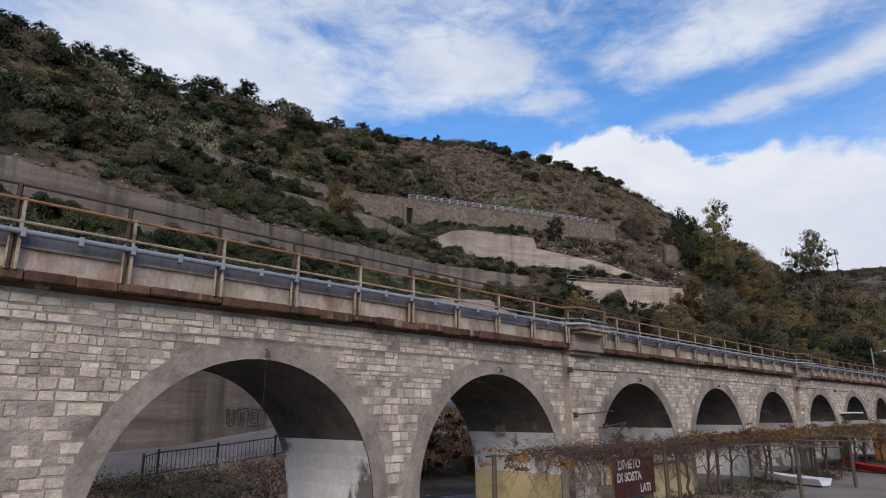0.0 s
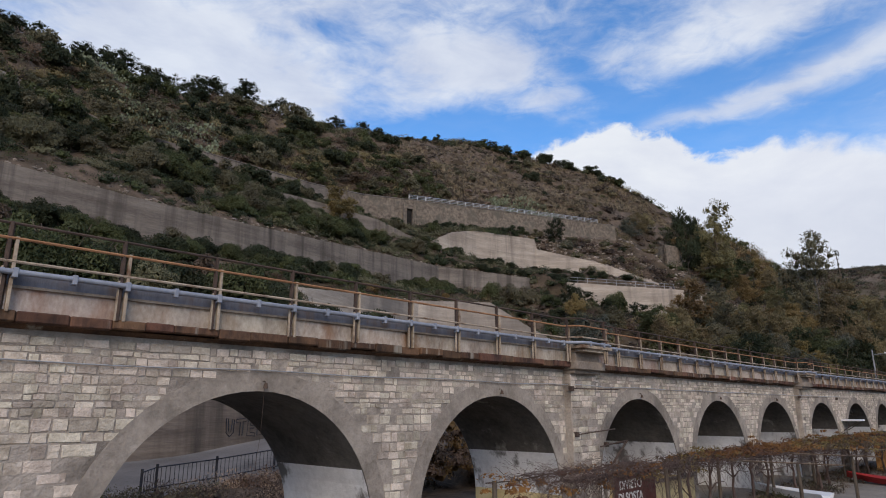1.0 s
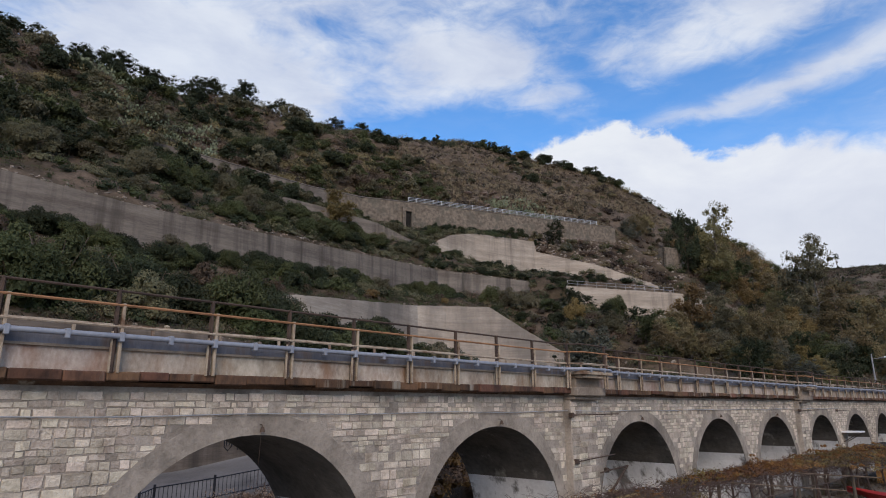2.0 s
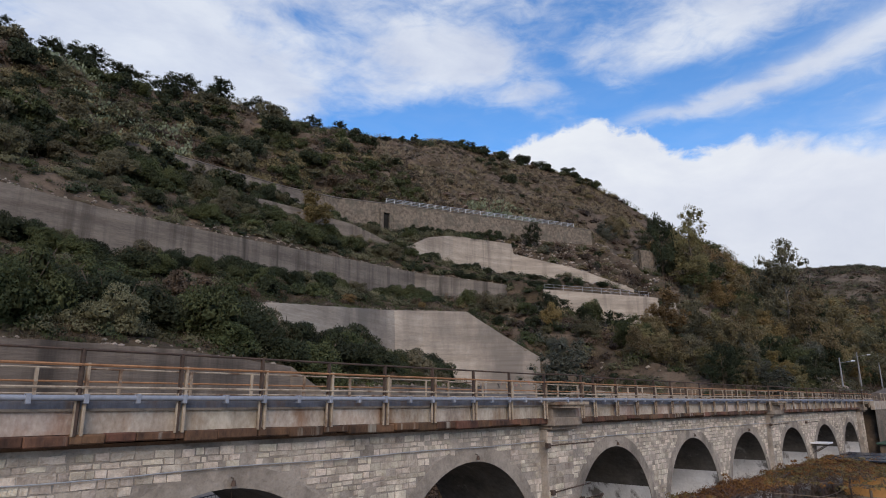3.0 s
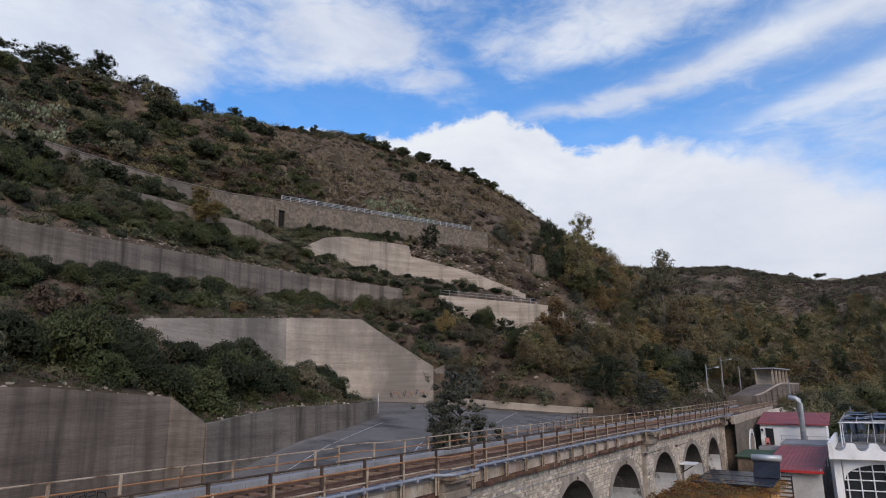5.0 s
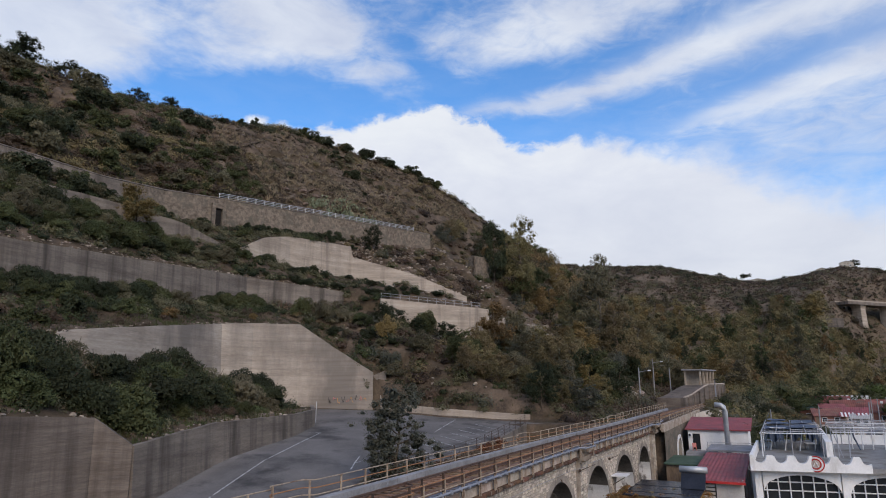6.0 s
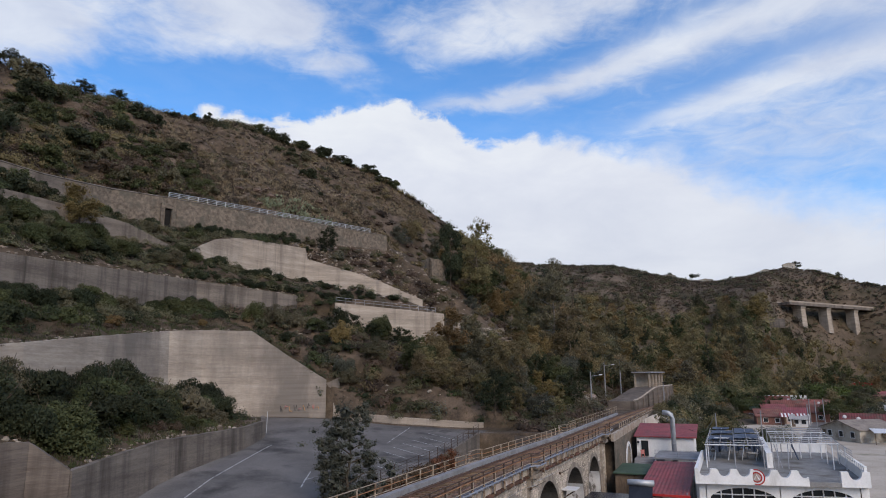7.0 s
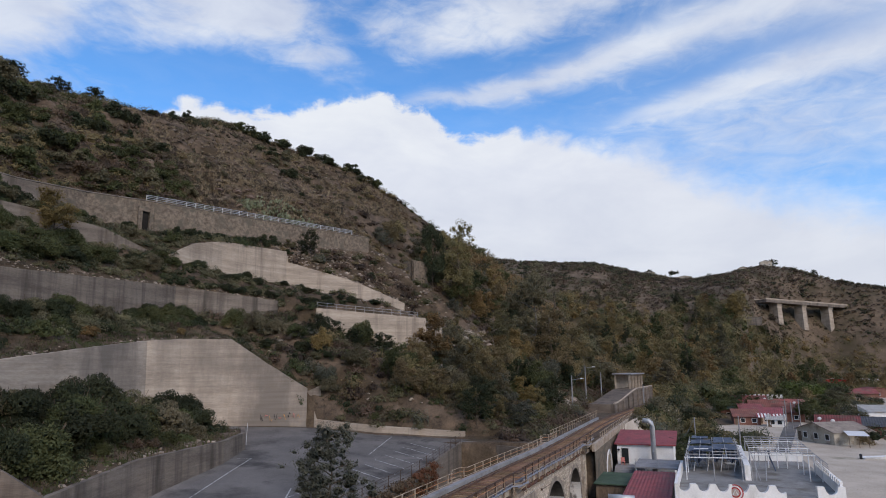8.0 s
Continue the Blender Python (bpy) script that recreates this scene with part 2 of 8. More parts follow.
M_CONC_BEND = material("water_stained_concrete", (0.285, 0.240, 0.195), (0.500, 0.425, 0.345), 0.22, 0.92, 0.5, 12, (0.5, 0.5, 3.0),
                       stain=(0.195, 0.168, 0.142), stain_scale=0.09, stain_stretch=(1, 1, 0.35), stain_span=(0.44, 0.62), bands=1.6)
M_CONC_DARK = material("weathered_concrete", (0.095, 0.076, 0.063), (0.205, 0.168, 0.137), 0.3, 0.92, 0.5, 12, (0.4, 0.4, 3.2),
                       stain=(0.050, 0.041, 0.035), stain_scale=0.42, stain_stretch=(1, 1, 0.06), stain_span=(0.50, 0.72), bands=1.6)
M_RUBBLE = material("rubble_masonry", (0.07, 0.055, 0.042), (0.235, 0.19, 0.145), 1.6, 0.95, 0.8, 4, stain=(0.10, 0.09, 0.07), stain_scale=0.5)
M_MORTAR = material("spandrel_mortar", (0.21, 0.178, 0.146), (0.42, 0.365, 0.305), 1.1, 0.95, 0.9, 10, stain=(0.14, 0.118, 0.098), stain_scale=0.6, stain_span=(0.5, 0.68))
STONE = ((0.33, 0.277, 0.218), (0.62, 0.538, 0.438))
M_STONE = material("limestone_block", *STONE, 3.0, 0.92, 0.7, 6, vary=0.3, stain=(0.22, 0.18, 0.13), stain_scale=1.1, stain_span=(0.53, 0.72), coords="World")
M_STONE_FAR = material("limestone_blocks", *STONE, 3.0, 0.92, 0.7, 6, island=0.3, stain=(0.22, 0.18, 0.13), stain_scale=1.1, stain_span=(0.53, 0.72))
M_PLASTER = material("arch_ring_plaster", (0.165, 0.139, 0.113), (0.35, 0.302, 0.25), 0.9, 0.93, 0.7, 9, stain=(0.13, 0.112, 0.095), stain_scale=0.65, stain_stretch=(1, 1, 0.5), stain_span=(0.5, 0.7))
# arch soffits and infill: dark grey-brown with paler patches
M_SOFFIT = material("dark_soffit", (0.05, 0.045, 0.04), (0.13, 0.117, 0.102), 0.7, 0.95, 0.8, 8, stain=(0.26, 0.24, 0.21), stain_scale=0.8, stain_span=(0.60, 0.70))
M_WHITE = material("whitewash", (0.50, 0.495, 0.49), (0.73, 0.725, 0.72), 0.6, 0.8, 0.3, 12, stain=(0.15, 0.14, 0.13), stain_scale=0.8, stain_stretch=(1, 1, 0.6), stain_span=(0.54, 0.62))
M_YELLOW = material("ochre_dado_paint", (0.42, 0.34, 0.17), (0.58, 0.48, 0.27), 0.8, 0.85, 0.3, 10, stain=(0.15, 0.13, 0.09), stain_scale=0.7, stain_span=(0.55, 0.7))
M_COPING = material("rust_stained_coping", (0.034, 0.021, 0.016), (0.155, 0.079, 0.046), 1.3, 0.9, 0.9, 6, (1, 1, 0.45), vary=0.3,
                    stain=(0.30, 0.26, 0.21), stain_scale=0.7, stain_stretch=(2.5, 2.5, 0.12), stain_span=(0.58, 0.66))
M_MOULD = material("grey_moulding", (0.14, 0.11, 0.085), (0.29, 0.24, 0.19), 0.8, 0.92, 0.4)
M_PANEL = material("parapet_plaster", (0.23, 0.182, 0.14), (0.53, 0.455, 0.375), 1.5, 0.9, 0.5, 7, (1, 1, 0.6), vary=0.12,
                   stain=(0.235, 0.14, 0.085), stain_scale=1.1, stain_stretch=(1, 1, 0.5), stain_span=(0.5, 0.68))
M_BLUE = material("blue_painted_edge", (0.075, 0.082, 0.105), (0.17, 0.18, 0.215), 1.0, 0.75, 0.3, 10, (1, 1, 0.3), stain=(0.12, 0.09, 0.075), stain_scale=1.2, stain_stretch=(1, 1, 0.2))
M_PIPE = material("blue_grey_pipe", (0.17, 0.185, 0.22), (0.30, 0.315, 0.355), 0.8, 0.55, 0.1, 10, metal=0.1)
M_RUST = material("dark_rusted_iron", (0.035, 0.026, 0.022), (0.095, 0.062, 0.045), 2.0, 0.85, 0.3, 8)
M_ORANGE = material("orange_rust_rail", (0.20, 0.095, 0.045), (0.38, 0.20, 0.10), 1.6, 0.8, 0.3, 8)
M_TAN = material("tan_painted_iron", (0.25, 0.195, 0.14), (0.44, 0.36, 0.27), 1.6, 0.8, 0.3, 8, stain=(0.13, 0.075, 0.045), stain_scale=1.4)
M_BALLAST = material("rusty_ballast", (0.035, 0.025, 0.019), (0.13, 0.09, 0.066), 5.0, 1.0, 1.0, 5)
M_SLEEPER = material("worn_timber_sleeper", (0.10, 0.06, 0.038), (0.30, 0.19, 0.12), 1.4, 0.95, 0.5, 10, (0.5, 3, 1), vary=0.3)
M_STEEL = material("rail_steel", (0.10, 0.06, 0.045), (0.20, 0.13, 0.10), 1.2, 0.6, 0.2, 8, metal=0.5)
M_TROUGH = material("cable_trough_concrete", (0.17, 0.17, 0.175), (0.30, 0.30, 0.31), 0.7, 0.9, 0.3)
M_GALV = material("galvanised_steel", (0.33, 0.34, 0.35), (0.50, 0.51, 0.52), 1.0, 0.5, 0.1, metal=0.5)
M_BARK = material("bark", (0.05, 0.038, 0.028), (0.14, 0.11, 0.08), 2.0, 0.95, 0.6, 5, (1, 1, 0.3))
M_PALE_BARK = material("pale_eucalyptus_bark", (0.12, 0.105, 0.085), (0.30, 0.27, 0.225), 1.0, 0.9, 0.4, 6, (1, 1, 0.3))
L_DARK = leaf_material("dark_evergreen_leaves", (0.0185, 0.0228, 0.0118), (0.065, 0.077, 0.039))
L_GREEN = leaf_material("green_leaves", (0.033, 0.04, 0.017), (0.118, 0.132, 0.055))
L_OLIVE = leaf_material("olive_grey_leaves", (0.062, 0.057, 0.034), (0.205, 0.186, 0.11))
L_GREY = leaf_material("blue_grey_leaves", (0.053, 0.056, 0.041), (0.168, 0.173, 0.128))
L_BROWN = leaf_material("brown_twiggy_leaves", (0.062, 0.045, 0.031), (0.2, 0.146, 0.1))
L_AUTUMN = leaf_material("autumn_yellow_leaves", (0.102, 0.073, 0.03), (0.29, 0.202, 0.086))
L_RUST = leaf_material("orange_vine_leaves", (0.10, 0.04, 0.018), (0.36, 0.17, 0.06))
L_RED = leaf_material("red_creeper_leaves", (0.075, 0.032, 0.02), (0.2, 0.09, 0.052))
L_STRAW = leaf_material("dry_grass_blades", (0.175, 0.13, 0.083), (0.42, 0.335, 0.225), 0.1)
L_EUC = leaf_material("yellowish_olive_leaves", (0.098, 0.083, 0.039), (0.295, 0.245, 0.122))
L_FRESH = leaf_material("fresh_green_leaves", (0.04, 0.055, 0.012), (0.13, 0.17, 0.045))
L_HEATH = leaf_material("brown_heath_twigs", (0.033, 0.026, 0.02), (0.105, 0.083, 0.062))
L_CACTUS = leaf_material("prickly_pear_pads", (0.13, 0.155, 0.09), (0.33, 0.36, 0.23))
# near-black, so that an opening's shade is put into the colour
M_VOID = material("unlit_recess", (0.008, 0.007, 0.006), (0.02, 0.018, 0.016), 1.0, 1.0, 0.0)
M_CLIFF = material("brown_rock_outcrop", (0.06, 0.043, 0.031), (0.17, 0.125, 0.09), 0.8, 0.95, 1.0, 5, island=0.2)
M_ROCK = material("hillside_rock", (0.165, 0.132, 0.104), (0.36, 0.30, 0.24), 0.6, 0.95, 0.8, 6, island=0.2)

# ---- mesh helpers ----


def mesh_data(name, verts, faces, mat, smooth=False):
    me = bpy.data.meshes.new(name)
    me.from_pydata([tuple(v) for v in verts], [], [tuple(f) for f in faces])
    if smooth:
        me.polygons.foreach_set("use_smooth", [True] * len(me.polygons))
    if mat:
        me.materials.append(mat)
    me.update()
    return me


def part(name, bm, mat, parent=None, label="", smooth=False):
    """Links a bmesh, or a pair of vertices and faces, as one mesh object under a thing."""
    if isinstance(bm, tuple):
        me = mesh_data(name, bm[0], bm[1], mat, smooth)
    else:
        bmesh.ops.recalc_face_normals(bm, faces=bm.faces)
        me = bpy.data.meshes.new(name)
        bm.to_mesh(me)
        bm.free()
        if smooth:
            me.polygons.foreach_set("use_smooth", [True] * len(me.polygons))
        if mat:
            me.materials.append(mat)
    ob = new(name, me)
    ob.parent = parent
    if label:
        ob["label"] = label
    return ob


def thing(name, label, category, group="", kind="", at=(0, 0, 0), rz=0.0):
    ob = new(name)
    ob.empty_display_size = 0.2
    ob.matrix_basis = pose(*at, 0, 0, rz)
    return tagged(ob, label, category, group, kind)


def box(bm, x0, x1, y0, y1, z0, z1, bevel=0.0):
    vs = [bm.verts.new((x, y, z)) for z in (z0, z1) for y in (y0, y1) for x in (x0, x1)]
    fs = [bm.faces.new([vs[i] for i in q]) for q in ((0, 2, 3, 1), (4, 5, 7, 6), (0, 1, 5, 4), (2, 6, 7, 3), (0, 4, 6, 2), (1, 3, 7, 5))]
    if bevel:
        bmesh.ops.bevel(bm, geom=list({e for f in fs for e in f.edges}), offset=bevel, segments=1, affect="EDGES")
    return bm


def boxes(*rows, bevel=0.0):
    bm = bmesh.new()
    for r in rows:
        box(bm, *r, bevel=bevel)
    return bm


def sweep(points, radius, sides=6, taper=1.0, caps=True):
    """A tube along points: vertices and faces."""
    pts = [Vector(p) for p in points]
    vs, fs = [], []
    for i, p in enumerate(pts):
        d = (pts[min(i + 1, len(pts) - 1)] - pts[max(i - 1, 0)]).normalized()
        a = d.cross(Vector((0, 0, 1)) if abs(d.z) < 0.9 else Vector((1, 0, 0))).normalized()
        b = d.cross(a)
        r = radius * (1 + (taper - 1) * i / max(len(pts) - 1, 1))
        vs += [p + r * (math.cos(2 * math.pi * k / sides) * a + math.sin(2 * math.pi * k / sides) * b) for k in range(sides)]
        if i:
            o = (i - 1) * sides
            fs += [(o + k, o + (k + 1) % sides, o + sides + (k + 1) % sides, o + sides + k) for k in range(sides)]
    if caps:
        fs += [tuple(range(sides))[::-1], tuple(range(len(vs) - sides, len(vs)))]
    return vs, fs


def join(*pairs):
    vs, fs = [], []
    for v, f in pairs:
        o = len(vs)
        vs += list(v)
        fs += [tuple(i + o for i in q) for q in f]
    return vs, fs


def interp(x, knots):
    """Piecewise linear through knots of (x, value)."""
    return float(np.interp(x, [k[0] for k in knots], [k[1] for k in knots]))


def smooth01(x):
    x = min(max(x, 0.0), 1.0)
    return x * x * (3 - 2 * x)

# ---- ground: one sheet, laid between the foot and head lines of the retaining walls ----
# Each line gives y, foot height and head height of a terrace wall along x; where a wall ends, foot and head meet.
ROAD_WALL = [(-60, 27, 0.5, 9.8), (0, 27, 0.6, 9.8), (19, 27.2, 1.5, 9.6), (28.6, 28, 2.6, 8.9), (30.4, 26.2, 2.7, 7.0), (41, 29.7, 4.6, 7.8), (55, 32.7, 5.4, 7.8),
             (61.5, 35.2, 6.2, 8.0), (63.6, 37, 6.5, 8.4), (64.4, 40, 6.7, 6.75), (68, 45.0, 7.4, 7.45), (71.6, 45.4, 7.8, 7.85), (77, 36.8, 7.3, 7.35),
             (78.2, 27, 6.7, 6.75), (81.5, 17.6, 6.0, 6.05), (84, 8, 6.0, 6.05), (95, 6.6, 6.0, 6.05), (320, 6.6, 5.6, 5.7)]
BEND_WALL = [(-60, 37, 13.4, 13.6), (20, 38, 13.4, 13.7), (30, 39.5, 13.2, 14.2), (34, 40.5, 11.6, 15.8), (36, 41, 11.3, 16.0), (50, 46.6, 10.5, 17.6), (61, 50.6, 9.0, 18.8), (66, 49.8, 8, 19.2), (71.8, 46.3, 7.9, 19.3),
             (74.5, 42.2, 7.7, 16.0), (77.6, 37.5, 7.4, 12.5), (78.0, 36, 7.2, 8.3), (78.9, 27.6, 6.8, 7.6), (82.3, 18.4, 6.2, 6.9), (85, 8.8, 6.3, 6.4), (95, 7.6, 6.4, 6.5), (320, 7.6, 6.0, 6.2)]
LONG_WALL = [(-60, 55, 22, 28), (11, 55, 21.8, 26.6), (24.6, 55, 21.4, 25.95), (36.3, 55.6, 21.5, 26.0), (77, 62.2, 23.8, 28.2), (91.6, 53.3, 24.4, 26.9), (92.4, 51.5, 24.6, 24.7),
             (94, 47, 20.8, 25.6), (109.7, 33, 18.8, 24.4), (110.6, 32.4, 18.6, 18.7), (125, 23, 15.8, 15.9), (137, 16.5, 12, 12.1), (160, 17, 11.5, 11.6), (320, 20, 11, 11.1)]
STEP_WALL = [(-60, 72, 38.4, 38.5), (30, 73.5, 36.9, 37.0), (47, 72.7, 36.3, 36.4), (49, 72.6, 35.2, 37.9), (54.7, 72.3, 35, 37.9), (60, 72, 35, 37.8), (70, 70.4, 34.4, 36.9), (76, 67.7, 33.9, 34.3), (80, 66.8, 33.6, 34.2),
             (86, 67.2, 33.2, 37.2), (92.6, 67, 33, 38.75), (106.8, 62.8, 32.3, 38.9), (107.1, 62.4, 32.2, 36.7), (115.5, 52.3, 28.8, 33.4), (122.5, 43.4, 25.6, 28.9),
             (123.4, 42.6, 25.7, 25.8), (137, 32, 23, 23.1), (160, 35, 24, 24.1), (320, 36, 24, 24.1)]
HIGH_WALL = [(-60, 84, 58, 61), (13.6, 83, 45.6, 48.6), (27.6, 83, 42.8, 45.6), (40.6, 80.8, 41.6, 44.4), (60.6, 77.9, 40.2, 43.2), (73, 78.8, 40, 44.4), (83, 75.8, 40, 45.0),
              (133, 58, 43, 46.3), (134.5, 57.4, 43.6, 43.7), (160, 52, 41, 41.1), (200, 48, 42, 42.1), (320, 50, 40, 40.1)]
SLOPE_MID = [(-60, 106, 76), (20, 104, 65.5), (47, 103, 61), (63, 97, 57), (85, 91, 58.5), (109, 87, 61.5), (122, 80.5, 59.5), (150, 75, 60), (172, 72, 61), (200, 62, 55), (227, 57, 52), (320, 58, 48)]
RIDGE = [(-60, 128, 88), (20, 128, 75), (53, 128, 77.5), (71, 127, 80.5), (88, 121, 78.5), (104, 118, 80), (128, 117, 85), (142, 114, 88.5), (160, 100, 83), (175, 88, 79.8),
         (190, 76, 71), (215, 67, 61.5), (250, 63, 55), (320, 62, 53)]


def line(knots, x, k):
    return float(np.interp(x, [r[0] for r in knots], [r[k] for r in knots]))


def rail_shift(x):
    """The gentle bend of the line towards the sea."""
    d = min(max(x - 35, 0), 34)
    return -0.0008 * d * d


def line_y(x):
    """Middle of the track, which swings towards the sea beyond the viaduct."""
    knots = ((105, 0.0), (120, -0.45), (135, -1.4), (150, -2.6), (176, -4.9), (212, -7.5), (252, -10.9), (302, -15.7), (364, -22.4))
    return 2.45 + rail_shift(x) + interp(x, knots)


def bank_edge(x):
    """Seaward edge of the railway bank."""
    return line_y(x) - 3.35


def road_level(x, y):
    return max(5.83 + 0.0573 * (x - 58.2) + 0.0827 * (y - 31.9) - 0.07 * min(max(44 - x, 0), 26), -0.4)


def lot_edge(x):
    """South edge of the car park, where its wall stands."""
    return interp(x, [(-60, 6), (8, 8.5), (24, 12.5), (44, 13.6), (60, 13.2), (80, 15.2), (82, 15.5)])


def flat_level(x, y):
    """Yard, low ground, road and car park, up to the foot of the road wall."""
    if x > 79:
        near = -0.2 + 0.2 * smooth01((x - 79) / 10)
        if y > bank_edge(x):
            bank = 6.0
            return max(bank, road_level(x, y)) if y > 12 else bank
        w = 7.5 * smooth01((x - 112) / 16)
        return near + (6.0 - near) * smooth01((y - bank_edge(x) + w) / w) if w > 0.1 else near
    near = -0.4
    if y < 4.9:
        return near
    edge = lot_edge(x)
    low = near + 1.2 * smooth01((x - 30) / 20)
    if y < edge:
        return near + (low - near) * smooth01((y - 4.9) / 3)
    if x < 30:
        return low + (road_level(x, y) - low) * smooth01((y - edge) / 6)
    return road_level(x, y)


def slope_lines(x):
    """Rows of (y, z) from the road wall's foot to behind the ridge."""
    rows = []
    for w in (ROAD_WALL, BEND_WALL, LONG_WALL, STEP_WALL, HIGH_WALL):
        y, foot, head = line(w, x, 1), line(w, x, 2), line(w, x, 3)
        if w is ROAD_WALL and x < 79:
            foot = road_level(x, y)
            head = max(head, foot + 0.05)
        rows += [(y, foot), (y + 0.35, head)]
    y, z = rows[-1]
    rows.append((y + 4.8, z + 0.25))
    rows.append((line(SLOPE_MID, x, 1), line(SLOPE_MID, x, 2)))
    rows.append((line(RIDGE, x, 1), line(RIDGE, x, 2)))
    rows.append((line(RIDGE, x, 1) + 60, line(RIDGE, x, 2) - 30))
    return rows


def rough(x, y, size=7.0):
    return noise.fractal(Vector((x / size, y / size, 3.1)), 0.75, 2.1, 5)


def ground_level(x, y):
    rows = slope_lines(x)
    if y <= rows[0][0]:
        return flat_level(x, y)
    for (y0, z0), (y1, z1) in zip(rows, rows[1:]):
        if y <= y1:
            k = (y - y0) / max(y1 - y0, 1e-6)
            return z0 + (z1 - z0) * k + rough(x, y) * hump(y1 - y0) * 4 * k * (1 - k)
    return rows[-1][1]


def hump(width):
    return 0.0 if width < 6 else min(0.11 * width, 3.0)


def build_ground():
    xs = [-500, -200, -60] + [float(v) for v in np.arange(-30, 62, 1.0)] + [float(v) for v in np.arange(62, 135, 0.6)] + [float(v) for v in np.arange(135, 200, 2)] + [float(v) for v in np.arange(200, 321, 6)] + [700, 3000]
    steps = [1, 12, 1, 14, 1, 12, 1, 8, 1, 2, 24, 40, 3]
    verts, cols = [], []
    for x in xs:
        rx = min(max(x, -60), 320)
        rows = slope_lines(rx)
        e = bank_edge(rx)
        near = [-3000, -900, -300, -120, -60, e - 14, e - 9, e - 4.5, e - 1.6, e - 0.05, e + 0.05, e + 2.9, e + 5.75, e + 5.85, e + 7.9]
        edge = lot_edge(min(rx, 82)) if rx < 79 else 9.0
        y0 = rows[0][0]
        near = [v for v in near if v < y0 - 0.5]
        while len(near) < 15:
            near.append(near[-1] + 0.02)
        a = max(near[-1] + 0.05, min(edge - 0.05, y0 - 0.6))
        b = max(a + 0.05, min(edge + 0.05, y0 - 0.4))
        ys = near + [a] + [b + (y0 - b) * k / 12 for k in range(13)]
        col = [(x, y, flat_level(rx, min(y, y0 - 0.01))) for y in ys]
        col[-1] = (x, y0, rows[0][1])
        for (ya, za), (yb, zb), n in zip(rows, rows[1:], steps):
            for k in range(1, n + 1):
                f = k / n
                y = ya + (yb - ya) * f
                col.append((x, y, za + (zb - za) * f + rough(rx, y) * hump(yb - ya) * 4 * f * (1 - f)))
        col.append((x, 3000, 20))
        cols.append(len(verts))
        verts += col
    n = len(verts) - cols[-1]
    faces, kinds = [], []
    for i in range(len(xs) - 1):
        for j in range(n - 1):
            a, b = cols[i] + j, cols[i + 1] + j
            faces.append((a, b, b + 1, a + 1))
            x, y = (xs[i] + xs[i + 1]) / 2, verts[a][1] / 2 + verts[b + 1][1] / 2
            if j >= 28:
                kinds.append(0)
            elif y > 5.5 and x < 82:
                kinds.append(1 if (y > lot_edge(min(x, 82)) and (x > 30 or y > 17)) or (x < 30 and y < 9) else 0)
            elif y > bank_edge(min(max(x, 0), 320)) and x > 79:
                kinds.append(0)
            else:
                kinds.append(2 if x < 95 and (y > -27 or x < 60) else 3)
    ob = part("ground", (verts, faces), None, None, smooth=True)
    for m in (M_EARTH, M_ASPHALT, M_YARD, M_SAND):
        ob.data.materials.append(m)
    ob.data.polygons.foreach_set("material_index", kinds)
    return tagged(ob, "terraced hillside, road, yard and beach ground", "ground", kind="structure")


build_ground()


def terrace_wall(name, knots, x0, x1, mat, label, lip=0.12, thick=0.5, dip=1.2, step=0.6):
    """A solid retaining wall along a terrace line, a little proud of the ground behind it."""
    xs = sorted({x for x in np.arange(x0, x1 + 0.01, step)} | {x1} | {k[0] for k in knots if x0 <= k[0] <= x1})
    vs, fs = [], []
    for i, x in enumerate(xs):
        y, foot, head = line(knots, x, 1), line(knots, x, 2), line(knots, x, 3)
        a, b = (line(knots, min(x + 0.3, x1), 1) - line(knots, max(x - 0.3, x0), 1)), min(x + 0.3, x1) - max(x - 0.3, x0)
        n = Vector((a, -b, 0)).normalized()
        p = Vector((x, y, 0)) + n * 0.12
        q = p - n * thick
        top = head + lip + 0.05 * rough(x * 3, y, 4)
        vs += [(p.x + n.x * 0.05 * (head - foot), p.y + n.y * 0.05 * (head - foot), foot - dip), (p.x, p.y, top), (q.x, q.y, top), (q.x, q.y, foot - dip)]
        if i:
            o = 4 * (i - 1)
            fs += [(o + k, o + 4 + k, o + 4 + (k + 1) % 4, o + (k + 1) % 4) for k in range(3)]
    fs += [(0, 1, 2, 3), tuple(len(vs) - 1 - k for k in range(4))]
    ob = part(name, (vs, fs), mat)
    return tagged(ob, label, "retaining wall", kind="structure")


terrace_wall("wall_lower", ROAD_WALL, -30, 30.4, M_CONC_DARK, "dark weathered board-formed concrete retaining wall beside the road")
terrace_wall("wall_roadside", ROAD_WALL, 30.4, 63.6, M_CONC, "low grey stained concrete wall along the bend of the road")
terrace_wall("wall_bend", BEND_WALL, 33, 77.6, M_CONC_BEND, "tall pale concrete retaining wall round the hairpin bend")
terrace_wall("kerb_wall", BEND_WALL, 77.9, 83, M_CONC_PALE, "knee-high pale concrete kerb wall along the car park", 0.1, 0.4)
terrace_wall("wall_long", LONG_WALL, -30, 91.6, M_CONC, "long streaked concrete retaining wall across the hillside")
terrace_wall("wall_fenced", LONG_WALL, 94, 109.7, M_CONC_PALE, "pale concrete retaining wall with a fence on top")
terrace_wall("wall_upper_low", STEP_WALL, 48.5, 76, M_CONC, "broken concrete retaining wall among shrubs")
terrace_wall("wall_stepped", STEP_WALL, 80, 122.5, M_CONC_PALE, "pale concrete retaining wall with a stepped sloping top")
